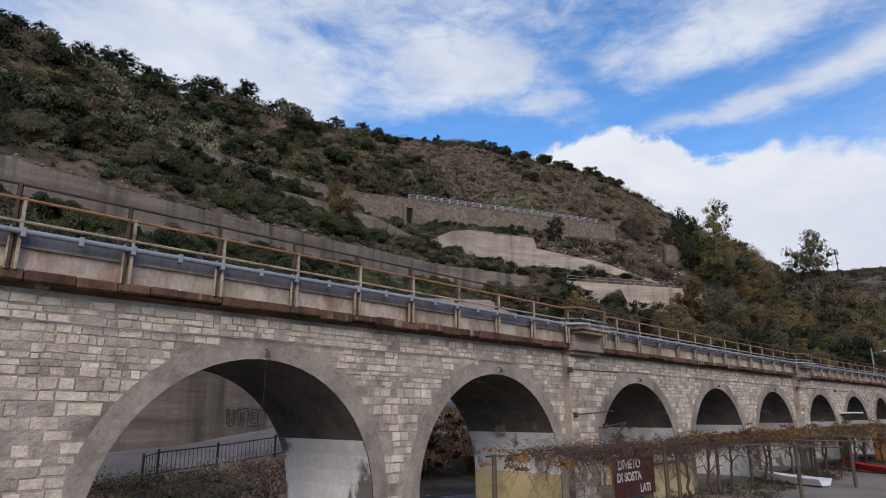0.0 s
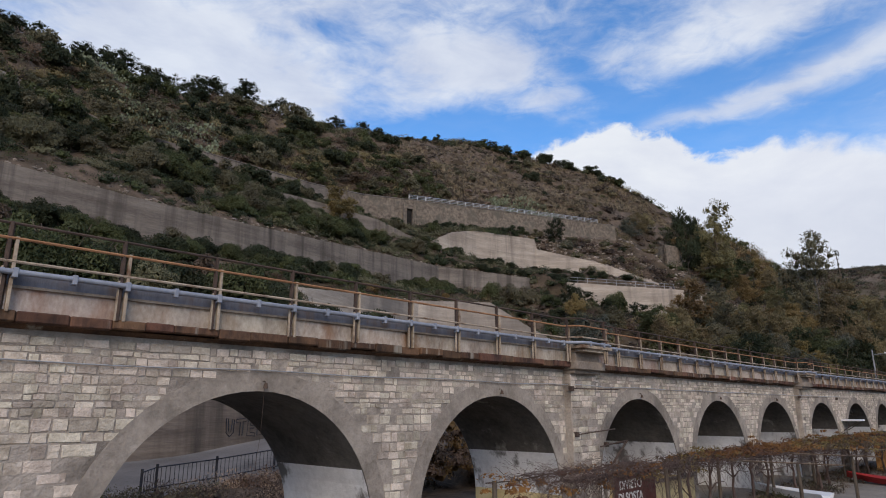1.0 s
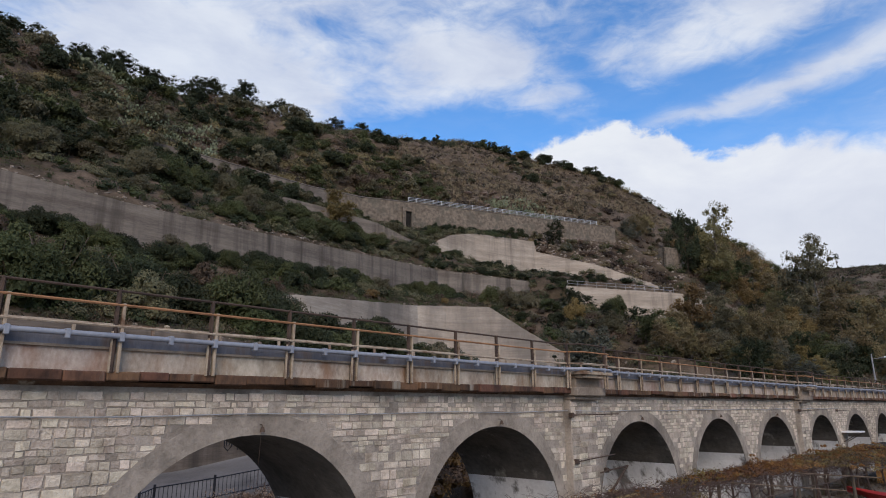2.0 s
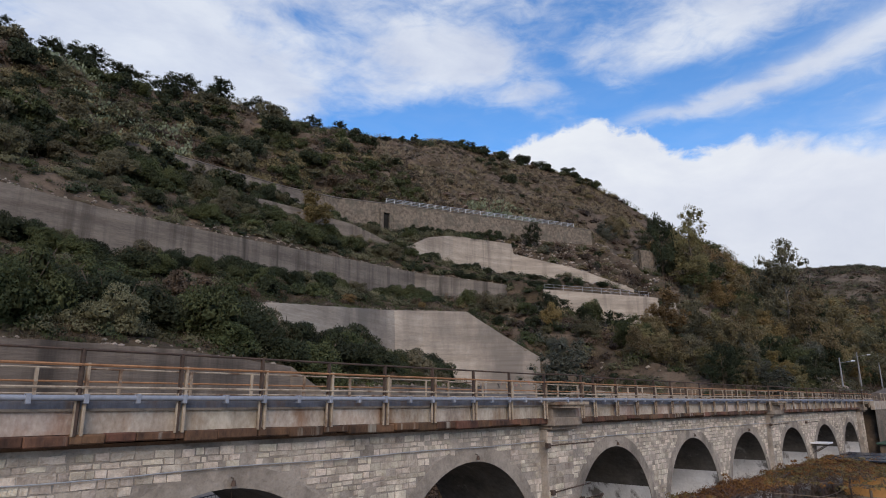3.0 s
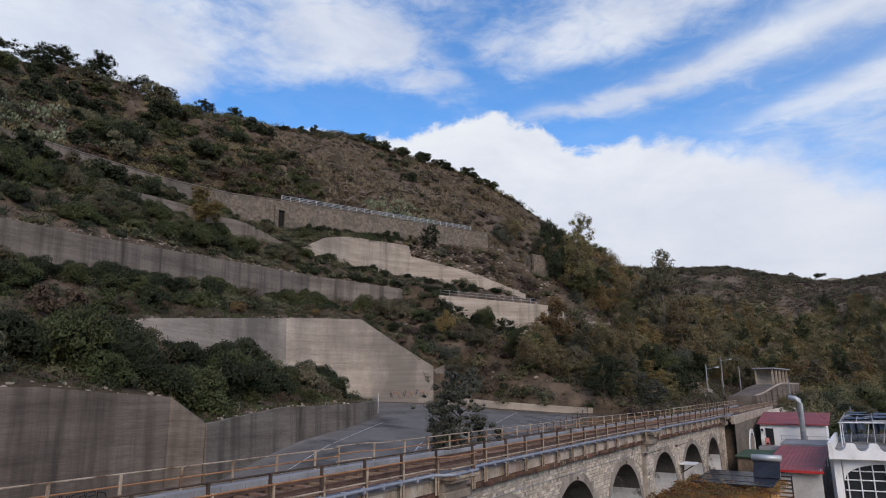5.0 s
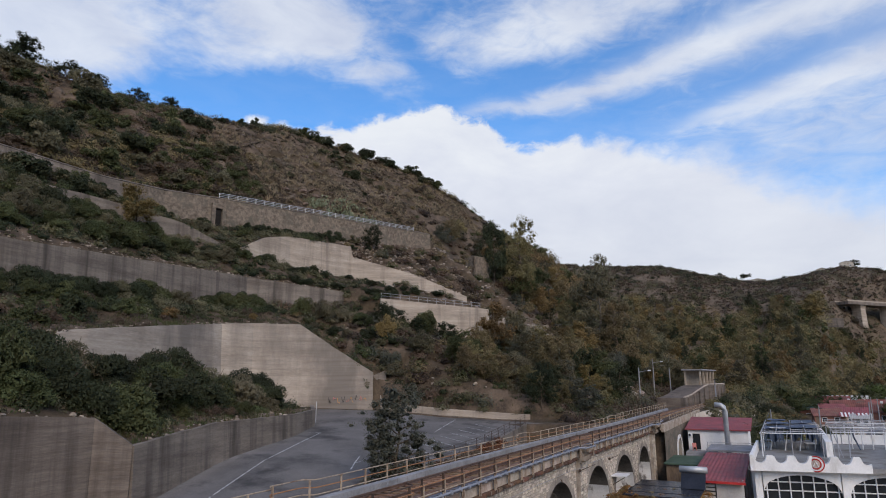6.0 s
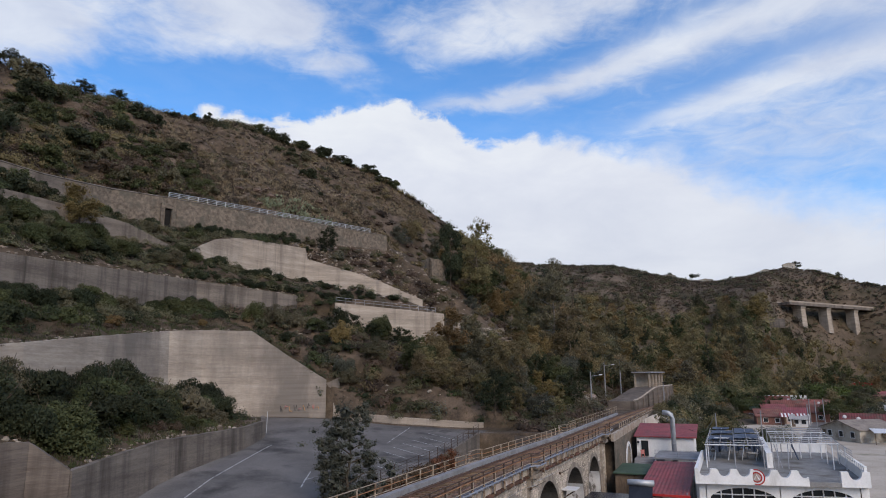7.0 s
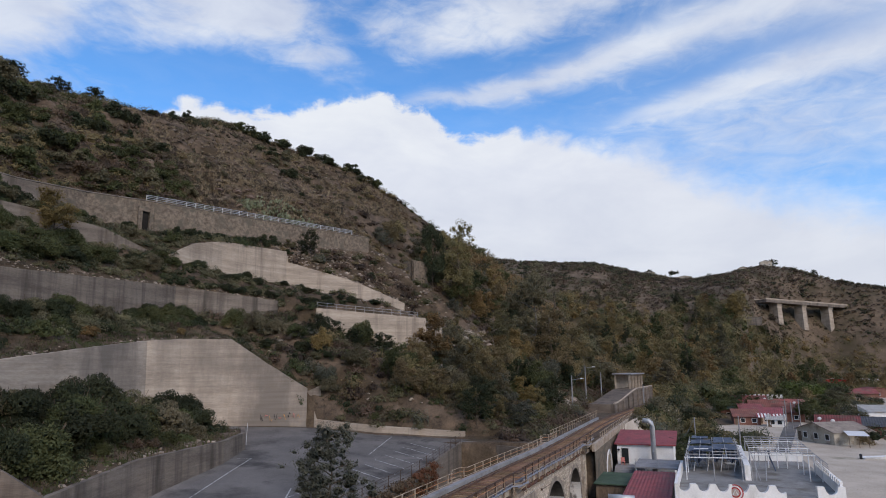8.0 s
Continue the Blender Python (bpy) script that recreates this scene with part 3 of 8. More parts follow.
terrace_wall("wall_high_road", HIGH_WALL, -30, 64, M_CONC, "grey concrete wall under the upper road")
terrace_wall("wall_stone", HIGH_WALL, 64, 133, M_RUBBLE, "rubble stone retaining wall under the upper road", 0.25)

# ---- viaduct ----
ARCHES = [-1.05, 7.83, 16.72, 26.58, 35.58, 44.65, 54.5, 63.5, 72.4]
PIERS = [(-6.8, -5.0), (20.75, 22.6), (48.75, 50.6), (76.6, 78.4)]      # pilasters between groups of three arches
R, SPRING, RING, FOOT = 3.6, 0.8, 0.5, -0.9
FACE, BACK, TOP = 0.42, 4.6, 5.5

viaduct = thing("viaduct", "stone railway viaduct with plastered round arches", "viaduct", kind="structure")


def arch_profile(c, r, n=28):
    """(x, z) from the left foot over the crown to the right foot."""
    pts = [(c - r, FOOT), (c - r, 0.2)]
    pts += [(c - r * math.cos(math.pi * k / n), SPRING + r * math.sin(math.pi * k / n)) for k in range(n + 1)]
    return pts + [(c + r, 0.2), (c + r, FOOT)]


def spandrel(y, sign):
    vs, fs = [], []

    def quad(x0, z0, x1, z1):
        o = len(vs)
        vs.extend([(x0, y + rail_shift(x0), z0), (x1, y + rail_shift(x1), z1), (x1, y + rail_shift(x1), TOP), (x0, y + rail_shift(x0), TOP)])
        fs.append((o, o + 1, o + 2, o + 3) if sign > 0 else (o + 3, o + 2, o + 1, o))

    edges = [-14.0] + [e for c in ARCHES for e in (c - R, c + R)] + [78.5]
    for a, b in zip(edges[::2], edges[1::2]):
        n = max(int((b - a) / 0.8), 1)
        for k in range(n):
            quad(a + (b - a) * k / n, FOOT, a + (b - a) * (k + 1) / n, FOOT)
    for c in ARCHES:
        pts = arch_profile(c, R)[2:-2]
        for (xa, za), (xb, zb) in zip(pts, pts[1:]):
            quad(xa, za, xb, zb)
    return vs, fs


part("spandrel_wall", spandrel(FACE, 1), M_MORTAR, viaduct, "grey mortared spandrel wall")
part("back_wall", spandrel(BACK, -1), M_PLASTER, viaduct)


def strip(pts, y0, y1, n=1, grow=0.0, c=0.0):
    """A strip along (x, z) points from y0 to y1."""
    vs = [(x, y0 + (y1 - y0) * k / n + rail_shift(x), z) for x, z in pts for k in range(n + 1)]
    fs = [(i * (n + 1) + k, i * (n + 1) + k + 1, (i + 1) * (n + 1) + k + 1, (i + 1) * (n + 1) + k) for i in range(len(pts) - 1) for k in range(n)]
    return vs, fs


def ring_solid(c, r0, r1, y0, y1, foot):
    """A plastered arch ring with thickness, from foot to foot."""
    inner, outer = arch_profile(c, r0), arch_profile(c, r1)
    vs, fs = [], []
    for (xi, zi), (xo, zo) in zip(inner, outer):
        zi, zo = max(zi, foot), max(zo, foot)
        s = rail_shift(xi)
        vs += [(xi, y1 + s, zi), (xi, y0 + s, zi), (xo, y0 + s, zo), (xo, y1 + s, zo)]
    for i in range(len(inner) - 1):
        o = 4 * i
        fs += [(o + k, o + k + 1, o + 5 + k, o + 4 + k) for k in range(3)]
    return vs, fs


WHITE_TOP = 2.42
for n, c in enumerate(ARCHES):
    part("arch_ring", ring_solid(c, R, R + RING, FACE - 0.012, FACE + 0.02, FOOT), M_PLASTER, viaduct, "smooth grey plaster arch ring")
    part("arch_soffit", strip(arch_profile(c, R), FACE, BACK, 4), M_SOFFIT, viaduct, "dark arch soffit", True)
    lo = 0.95 if n in (2, 3) else FOOT
    for side in (-1, 1):
        zs = [lo + (WHITE_TOP - lo) * k / 8 for k in range(9)]
        edge = [(c + side * (math.sqrt(max(R * R - max(z - SPRING, 0) ** 2, 0)) - 0.012), z) for z in zs]
        part("whitewash", strip(edge, FACE + 0.02, BACK - 0.02, 3), M_WHITE, viaduct, "flaking whitewash on the arch jamb")
        if n in (2, 3):
            part("dado", strip([(c + side * (R - 0.012), FOOT), (c + side * (R - 0.012), 0.2), (c + side * (R - 0.013), 0.95)], FACE + 0.02, BACK - 0.02), M_YELLOW, viaduct, "ochre painted dado")

# ring lamps at the crowns
for c in ARCHES[1:6]:
    x, z = c + 0.1, SPRING + R + 0.13
    g = thing("arch_lamp", "small dark lamp over the arch crown", "lamp", "arch lamps", at=(x, FACE + rail_shift(x) - 0.05, z))
    part("bracket", sweep([(0, 0.06, 0.1), (0, -0.05, 0.1), (0, -0.09, 0.02)], 0.012), M_RUST, g)
    part("shade", sweep([(0, -0.09, 0.05), (0, -0.09, -0.07)], 0.035, 10, 1.9), M_RUST, g)

# pilasters with their caps
for x0, x1 in PIERS:
    s = rail_shift((x0 + x1) / 2)
    p = part("pilaster", boxes((x0, x1, 0.14 + s, 0.5 + s, FOOT, 5.3), bevel=0.02), M_MORTAR, viaduct, "stone pilaster between the arches")
    part("pilaster_cap", boxes((x0 - 0.1, x1 + 0.1, -0.28 + s, 0.5 + s, 5.42, 5.74), (x0 - 0.02, x1 + 0.02, -0.1 + s, 0.5 + s, 5.28, 5.44), (x0 + 0.05, x1 - 0.05, -0.12 + s, 0.4 + s, 5.72, 6.1), bevel=0.03), M_MOULD, p, "grey moulded cap")

# coping stones and the moulding under them
x = -13.0
while x < 78.4:
    w = random.uniform(0.55, 1.1)
    if not any(a - w < x < b + 0.1 for a, b in PIERS):
        s = rail_shift(x + w / 2)
        part("coping_stone", boxes((x + 0.004, x + w - 0.004, random.uniform(-0.02, 0.07) + s, 0.6 + s, 5.51 + random.uniform(-0.03, 0.05), 5.72 + random.uniform(-0.015, 0.01)), bevel=0.025), M_COPING, viaduct)
    x += w
part("moulding", join(*[strip_box for strip_box in [(lambda a, b: ([(a, 0.36 + rail_shift(a), 5.45), (b, 0.36 + rail_shift(b), 5.45), (b, 0.24 + rail_shift(b), 5.52), (a, 0.24 + rail_shift(a), 5.52), (a, 0.45 + rail_shift(a), 5.43), (b, 0.45 + rail_shift(b), 5.43)],
     [(0, 1, 2, 3), (4, 5, 1, 0)]))(a, a + 2.0) for a in np.arange(-14, 78, 2.0)]]), M_COPING, viaduct)

# parapet: plaster panels, ledge and the blue edge of the walkway
for k in range(-6, 40):
    a, b = 0.4 + 2 * k + 0.02, 0.4 + 2 * k + 1.98
    if b > 78.8:
        break
    s = rail_shift(a)
    part("parapet_panel", boxes((a, b, 0.24 + s, 0.44 + s, 5.72, 6.15)), M_PANEL, viaduct)
    part("ledge", boxes((a - 0.02, b + 0.02, 0.17 + s, 0.44 + s, 6.15, 6.2)), M_MOULD, viaduct)
    part("walkway_edge", boxes((a - 0.02, b + 0.02, 0.2 + s, 1.05 + s, 6.2, 6.4)), M_BLUE, viaduct)
part("far_parapet", join(*[box_strip for box_strip in [([(a, 4.5 + rail_shift(a), 5.2), (a, 4.75 + rail_shift(a), 5.2), (a, 4.75 + rail_shift(a), 6.42), (a, 4.5 + rail_shift(a), 6.42),
     (a + 4, 4.5 + rail_shift(a + 4), 5.2), (a + 4, 4.75 + rail_shift(a + 4), 5.2), (a + 4, 4.75 + rail_shift(a + 4), 6.42), (a + 4, 4.5 + rail_shift(a + 4), 6.42)],
     [(0, 3, 7, 4), (3, 2, 6, 7), (2, 1, 5, 6)]) for a in np.arange(-14, 78, 4.0)]]), M_PANEL, viaduct)

# ---- pipe along the parapet ----


def bulge(x, reach=0.55):
    """How far the railing steps out round the refuges on the pilasters."""
    out = 0.0
    for a, b in PIERS:
        out = max(out, min(smooth01((x - a + 0.5) / 0.45), smooth01((b + 0.5 - x) / 0.45)))
    return reach * out


def rail_points(x0, x1, y, z, side=-1, step=0.25):
    pts = []
    for x in np.arange(x0, x1 + 0.01, step):
        if pts and bulge(x) == bulge(x - step) == bulge(x + step) and abs((x - x0) % 2) > 0.01 and x < x1 - 0.2:
            continue
        pts.append((x, y + rail_shift(x) + side * bulge(x), z))
    return pts


pipe = thing("pipe", "blue-grey service pipe with clamps along the viaduct", "pipe")
part("tube", sweep(rail_points(-13, 84, -0.04, 6.40), 0.055, 8), M_PIPE, pipe, smooth=True)
for x in np.arange(-12.2, 84, 0.98):
    y = -0.04 + rail_shift(x) - bulge(x)
    part("clamp", boxes((x - 0.045, x + 0.045, y - 0.07, y + 0.085, 6.29, 6.475), bevel=0.01), M_PIPE, pipe)

# ---- railings ----
near_railing = thing("railing", "rusty iron railing with dark top rail and orange middle rail", "railing", "viaduct railings")
for k in range(-6, 42):
    x = 0.4 + 2 * k
    y = 0.06 + rail_shift(x) - bulge(x)
    p = part("post", boxes((x - 0.075, x - 0.02, y - 0.05, y + 0.03, 5.69, 7.34), (x - 0.08, x + 0.02, y + 0.03, y + 0.045, 5.69, 7.34), bevel=0.004), M_RUST, near_railing, "dark rusted angle iron post")
    part("stay", boxes((x + 0.045, x + 0.105, y - 0.05, y + 0.04, 5.69, 7.07), bevel=0.006), M_TAN, p, "tan painted post half")
    part("stay", boxes((x - 0.105, x - 0.077, y - 0.055, y + 0.01, 5.69, 6.5), bevel=0.004), M_TAN, p, "tan painted post half")
part("top_rail", sweep(rail_points(-13, 84, 0.07, 7.32), 0.028, 6), M_RUST, near_railing, "dark rusted top rail")
part("middle_rail", sweep(rail_points(-13, 84, 0.03, 7.03), 0.03, 6), M_ORANGE, near_railing, "orange rusted middle rail")
part("bottom_rail", sweep(rail_points(-13, 84, 0.03, 6.6), 0.03, 6), M_TAN, near_railing)

far_railing = thing("railing", "yellowish tan iron railing on the hill side of the track", "railing", "viaduct railings")
for k in range(-6, 42):
    x = 0.9 + 2 * k
    y = 4.62 + rail_shift(x) + bulge(x)
    part("post", boxes((x - 0.04, x + 0.04, y - 0.035, y + 0.035, 6.0, 7.2), bevel=0.006), M_TAN, far_railing)
for z, m in ((7.18, M_TAN), (6.85, M_ORANGE), (6.55, M_TAN)):
    part("rail", sweep(rail_points(-13, 84, 4.62, z, 1), 0.028, 6), m, far_railing)
for a, b in PIERS:
    s = rail_shift(a)
    for y0, y1 in ((-0.6, 0.25), (4.7, 5.3)):
        part("refuge_floor", boxes((a - 0.15, b + 0.15, y0 + s, y1 + s, 6.2, 6.32), (a, b, min(y0, y1) + 0.1 + s, y1 + s, 6.08, 6.2), bevel=0.01), M_TAN, viaduct, "timber refuge floor over the pilaster")

# ---- track ----
track = thing("railway_track", "single railway track on rusty ballast with timber sleepers", "railway track", kind="structure")
TRACK_END = 360.0


xs = list(np.arange(-14, TRACK_END, 1.0))
vs = []
for x in xs:
    y = line_y(x)
    vs += [(x, y - 2.0, 6.12), (x, y - 1.55, 6.2 + 0.02 * rough(x, 0, 2)), (x, y, 6.24), (x, y + 1.5, 6.2 + 0.02 * rough(x, 5, 2)), (x, y + 2.2, 6.12)]
part("ballast", (vs, [(5 * i + k, 5 * i + 5 + k, 5 * i + 6 + k, 5 * i + 1 + k) for i in range(len(xs) - 1) for k in range(4)]), M_BALLAST, track)
sleeper = boxes((-0.12, 0.12, -1.25, 1.25, 6.14, 6.31), bevel=0.015)
sleeper_mesh = bpy.data.meshes.new("sleeper")
sleeper.to_mesh(sleeper_mesh); sleeper.free()
sleeper_mesh.materials.append(M_SLEEPER)
for k in range(295):
    x = 2 + 0.66 * k
    o = new("sleeper", sleeper_mesh)
    o.parent = track
    o.matrix_basis = pose(x + random.uniform(-0.03, 0.03), line_y(x) + random.uniform(-0.03, 0.03), 0, 0, 0, random.uniform(-1, 1))
for side in (-0.7525, 0.7525):
    vs, fs = [], []
    rx = list(np.arange(-14, TRACK_END, 2.0))
    prof = [(-0.065, 6.31), (-0.065, 6.33), (-0.012, 6.345), (-0.012, 6.42), (-0.035, 6.43), (-0.035, 6.46), (0.035, 6.46), (0.035, 6.43), (0.012, 6.42), (0.012, 6.345), (0.065, 6.33), (0.065, 6.31)]
    for i, x in enumerate(rx):
        vs += [(x, line_y(x) + side + a, z) for a, z in prof]
        if i:
            fs += [(12 * (i - 1) + k, 12 * i + k, 12 * i + k + 1, 12 * (i - 1) + k + 1) for k in range(11)]
    part("rail", (vs, fs), M_STEEL, track, "rusted steel rail")
trough = thing("cable_trough", "grey concrete cable trough beside the track", "cable trough")
for x in np.arange(-13, 118, 1.0):
    y = 4.05 + rail_shift(x)
    part("cover", boxes((x + 0.01, x + 0.99, y, y + 0.4, 6.1, 6.5), bevel=0.012), M_TROUGH, trough)

# loose timbers on the walkway
timber = thing("timber_walkway", "rusty brown timber boards of the service walkway", "walkway")
for x in np.arange(-12, 83, 3.0):
    for j in range(3):
        y = 0.42 + 0.2 * j + rail_shift(x)
        part("board", boxes((x + 0.02, x + 2.97, y, y + 0.17, 6.4, 6.44 + 0.01 * (j % 2)), bevel=0.006), M_SLEEPER, timber)

# ---- plants ----
rng = np.random.default_rng(7)


def fast_mesh(name, verts, faces, mat, flat=False):
    """A mesh of many loose triangles or quads, from arrays."""
    verts, faces = np.asarray(verts, np.float32), np.asarray(faces, np.int32)
    me = bpy.data.meshes.new(name)
    me.vertices.add(len(verts))
    me.vertices.foreach_set("co", verts.ravel())
    k = faces.shape[1]
    me.loops.add(faces.size)
    me.loops.foreach_set("vertex_index", faces.ravel())
    me.polygons.add(len(faces))
    me.polygons.foreach_set("loop_start", np.arange(0, faces.size, k, dtype=np.int32))
    me.update(calc_edges=True)
    me.materials.append(mat)
    if flat:
        me.shade_flat()
    return me


def leaves(centres, normals, size, slim=0.6, heading=None):
    """Loose pointed leaves at the centres, some of them pointing along a heading."""
    n = len(centres)
    size = np.broadcast_to(np.asarray(size, float), (n,))[:, None]
    normals = normals / np.linalg.norm(normals, axis=1, keepdims=True)
    if heading is None:
        u = np.cross(normals, rng.normal(size=(n, 3)))
    else:
        u = heading - normals * np.sum(heading * normals, 1, keepdims=True) + 0.25 * rng.normal(size=(n, 3))
    u /= np.linalg.norm(u, axis=1, keepdims=True)
    w = np.cross(normals, u)
    a, b = u * size * 0.62, w * size * 0.62 * slim
    v = np.stack([centres - a * 0.7 - b, centres + a, centres - a * 0.5 + b], 1).reshape(-1, 3)
    return v, np.arange(3 * n).reshape(n, 3)


ICO_V = np.array([(a, b * 1.618, 0) for a in (-1, 1) for b in (-1, 1)] + [(0, a, b * 1.618) for a in (-1, 1) for b in (-1, 1)] + [(b * 1.618, 0, a) for a in (-1, 1) for b in (-1, 1)]) / 1.902
ICO_F = np.array([(i, j, k) for i, j, k in itertools.combinations(range(12), 3) if max(np.linalg.norm(ICO_V[i] - ICO_V[j]), np.linalg.norm(ICO_V[j] - ICO_V[k]), np.linalg.norm(ICO_V[i] - ICO_V[k])) < 1.1])


def cores(middles, radii):
    """Dense uneven hearts of foliage, one for each clump."""
    n = len(middles)
    v = middles[:, None, :] + ICO_V[None] * radii[:, None, :] * rng.uniform(0.7, 1.05, (n, 12, 1))
    return v.reshape(-1, 3), (ICO_F[None] + 12 * np.arange(n)[:, None, None]).reshape(-1, 3)


def stack(a, b):
    return np.concatenate([a[0], b[0]]), np.concatenate([a[1], b[1] + len(a[0])])


def cloud(lobes, n, size, slim=0.6, shell=0.66, core=0.6):
    """Leaf places over a set of lobes (x, y, z, rx, ry, rz), thickest on the outside, over dense hearts."""
    lobes = np.asarray(lobes, float)
    area = (lobes[:, 3] * lobes[:, 5] + lobes[:, 4] * lobes[:, 5])
    pick = rng.choice(len(lobes), n, p=area / area.sum())
    d = rng.normal(size=(n, 3))
    d /= np.linalg.norm(d, axis=1, keepdims=True)
    d[:, 2] = np.where(d[:, 2] < -0.45, -d[:, 2], d[:, 2])
    r = shell + (1.12 - shell) * rng.random(n) ** 0.6
    c = lobes[pick, :3] + d * lobes[pick, 3:] * r[:, None]
    nrm = d * 1.0 + rng.normal(size=(n, 3)) * 0.26 + (0, 0, 0.3)
    spray = rng.random(n) < 0.16
    nrm[spray] = np.cross(d[spray], rng.normal(size=(spray.sum(), 3))) + (0, 0, 0.25)
    made = leaves(c, nrm, size * rng.uniform(0.6, 1.3, n), slim, d + (0, 0, 0.5))
    return stack(made, cores(lobes[:, :3], lobes[:, 3:] * core)) if core else made


def shrub_lobes(seed, spread=1.0, height=1.0, count=11):
    r = np.random.default_rng(seed)
    out = []
    for k in range(count):
        a, d = r.uniform(0, 2 * np.pi), spread * 0.72 * np.sqrt(r.random())
        q = r.uniform(0.2, 0.42) * spread
        z = height * r.uniform(0.2, 1.0) * (1 - 0.5 * d / spread)
        out.append((d * np.cos(a), d * np.sin(a), z, q, q, q * r.uniform(0.65, 1.05)))
    return out


def make_shrub(name, label, mat, seed, spread=1.0, height=1.1, n=7200, size=0.076, slim=0.55, count=21, twigs=False):
    v, f = cloud(shrub_lobes(seed, spread, height, count), n, size, slim)
    ob = tagged(new(name, fast_mesh("foliage", v, f, mat)), label, "shrub")
    r = random.Random(seed)
    stems = []
    for k in range(12 if twigs else 6):
        a, d = r.uniform(0, 6.28), spread * r.uniform(0.3, 0.8)
        stems.append(sweep([(0, 0, -0.3), (0.4 * d * math.cos(a), 0.4 * d * math.sin(a), height * 0.45), (d * math.cos(a), d * math.sin(a), height * r.uniform(0.7, 1.1))], 0.03, 4, 0.3))
    part("woody_base", join(*stems), M_BARK, ob)
    return ob


SHRUBS = {
    "dark": [make_shrub("shrub", "dark evergreen shrub on the terraced slope", L_DARK, s, 1.0, 1.15) for s in (1, 2, 3)],
    "green": [make_shrub("shrub", "green leafy shrub on the terraced slope", L_GREEN, s, 1.0, 1.2) for s in (4, 5, 6)],
    "olive": [make_shrub("shrub", "olive-grey bushy shrub on the terraced slope", L_OLIVE, s, 1.0, 1.3, 6500, 0.076, 0.5) for s in (7, 8)],
    "grey": [make_shrub("shrub", "pale blue-grey bushy shrub on the slope", L_GREY, s, 1.05, 1.0, 6500, 0.076, 0.5) for s in (9, 10)],
    "brown": [make_shrub("shrub", "brown withered twiggy shrub on the slope", L_BROWN, s, 1.0, 1.0, 2400, 0.1, 0.34, 14, True) for s in (11, 12)],
    "autumn": [make_shrub("shrub", "yellow-brown autumn shrub on the slope", L_AUTUMN, s, 0.9, 1.4, 3400, 0.1, 0.48) for s in (13, 14)],
}
used_first = set()
SHRUB_LEAF = {"dark": L_DARK, "green": L_GREEN, "olive": L_OLIVE, "grey": L_GREY, "brown": L_BROWN, "autumn": L_AUTUMN}
LOOSE = [cloud(shrub_lobes(50 + k, 1.0, 1.2, 15), 1500, 0.16, 0.5) for k in range(5)]
joined = []         # shrubs of the upper slopes: (kind, x, y, z, size, tall)


def put(ob, x, y, z, size, tall=1.0, tilt=0.0):
    """Sets a plant down; the first of a kind is the model itself, the next are copies."""
    m = pose(x, y, z, random.uniform(-tilt, tilt), random.uniform(-tilt, tilt), random.uniform(0, 360)) @ Matrix.Diagonal((size, size, size * tall, 1))
    if ob.name in used_first:
        return copy_thing_clean(ob, m)
    used_first.add(ob.name)
    ob.matrix_basis = m
    return ob


def copy_thing_clean(ob, m):
    keep = ob.matrix_basis.copy()
    ob.matrix_basis = Matrix.Identity(4)
    made = copy_thing(ob, m)
    ob.matrix_basis = keep
    return made


def between(x, rows, i, k):
    """A place between two terrace lines: k from 0 to 1."""
    (y0, _), (y1, _) = rows[i], rows[i + 1]
    return y0 + (y1 - y0) * k


def scatter(count, x0, x1, i, k0, k1, mixture, sizes, gap=0.8, tall=(0.8, 1.15), sink=0.15, single=None):
    """Shrubs strewn over the band between terrace lines i and i + 1; those of the upper slopes are joined."""
    single = i < 6 if single is None else single
    placed = []
    names, weights = zip(*mixture)
    tries = 0
    while len(placed) < count and tries < count * 40:
        tries += 1
        x = random.uniform(x0, x1)
        rows = slope_lines(x)
        if rows[i + 1][0] - rows[i][0] < 1.5:
            continue
        y = between(x, rows, i, random.uniform(k0, k1))
        s = random.uniform(*sizes)
        if y - s * 0.6 < rows[i][0] or any((x - a) ** 2 + (y - b) ** 2 < (gap * (s + q)) ** 2 for a, b, q in placed):
            continue
        placed.append((x, y, s))
        kind = random.choices(names, weights)[0]
        if single:
            put(random.choice(SHRUBS[kind]), x, y, ground_level(x, y) - sink * s, s, random.uniform(*tall), 6)
        else:
            joined.append((kind, x, y, ground_level(x, y) - sink * s, s, random.uniform(*tall)))
    return placed


# bank over the road wall: a thick belt of tall soft shrubs
scatter(44, 4, 58, 1, 0.22, 0.9, [("dark", 6), ("green", 4), ("olive", 3)], (2.0, 3.2), 0.42, (0.95, 1.3))
scatter(14, 34, 63, 1, 0.08, 0.45, [("brown", 2), ("green", 2), ("olive", 2)], (0.8, 1.4), 0.45)
scatter(18, 24, 60, 1, 0.3, 0.85, [("dark", 4), ("green", 1)], (2.2, 3.0), 0.3, (1.0, 1.3))
# over the bend wall: a row of rounded bushes at the foot of the long wall, dry grass in front of it
scatter(44, 4, 76, 3, 0.62, 0.95, [("dark", 6), ("green", 3), ("olive", 1)], (1.5, 2.2), 0.44, (0.95, 1.25))
scatter(16, 10, 74, 3, 0.12, 0.5, [("brown", 3), ("green", 1), ("autumn", 1), ("dark", 1)], (0.7, 1.2), 0.5)
scatter(26, 2, 52, 3, 0.15, 0.6, [("olive", 3), ("green", 3), ("dark", 2), ("brown", 2)], (1.1, 1.9), 0.42, (0.9, 1.2), single=False)
scatter(18, 74, 92, 3, 0.3, 0.95, [("dark", 4), ("olive", 2), ("brown", 1)], (1.0, 1.7), 0.45)
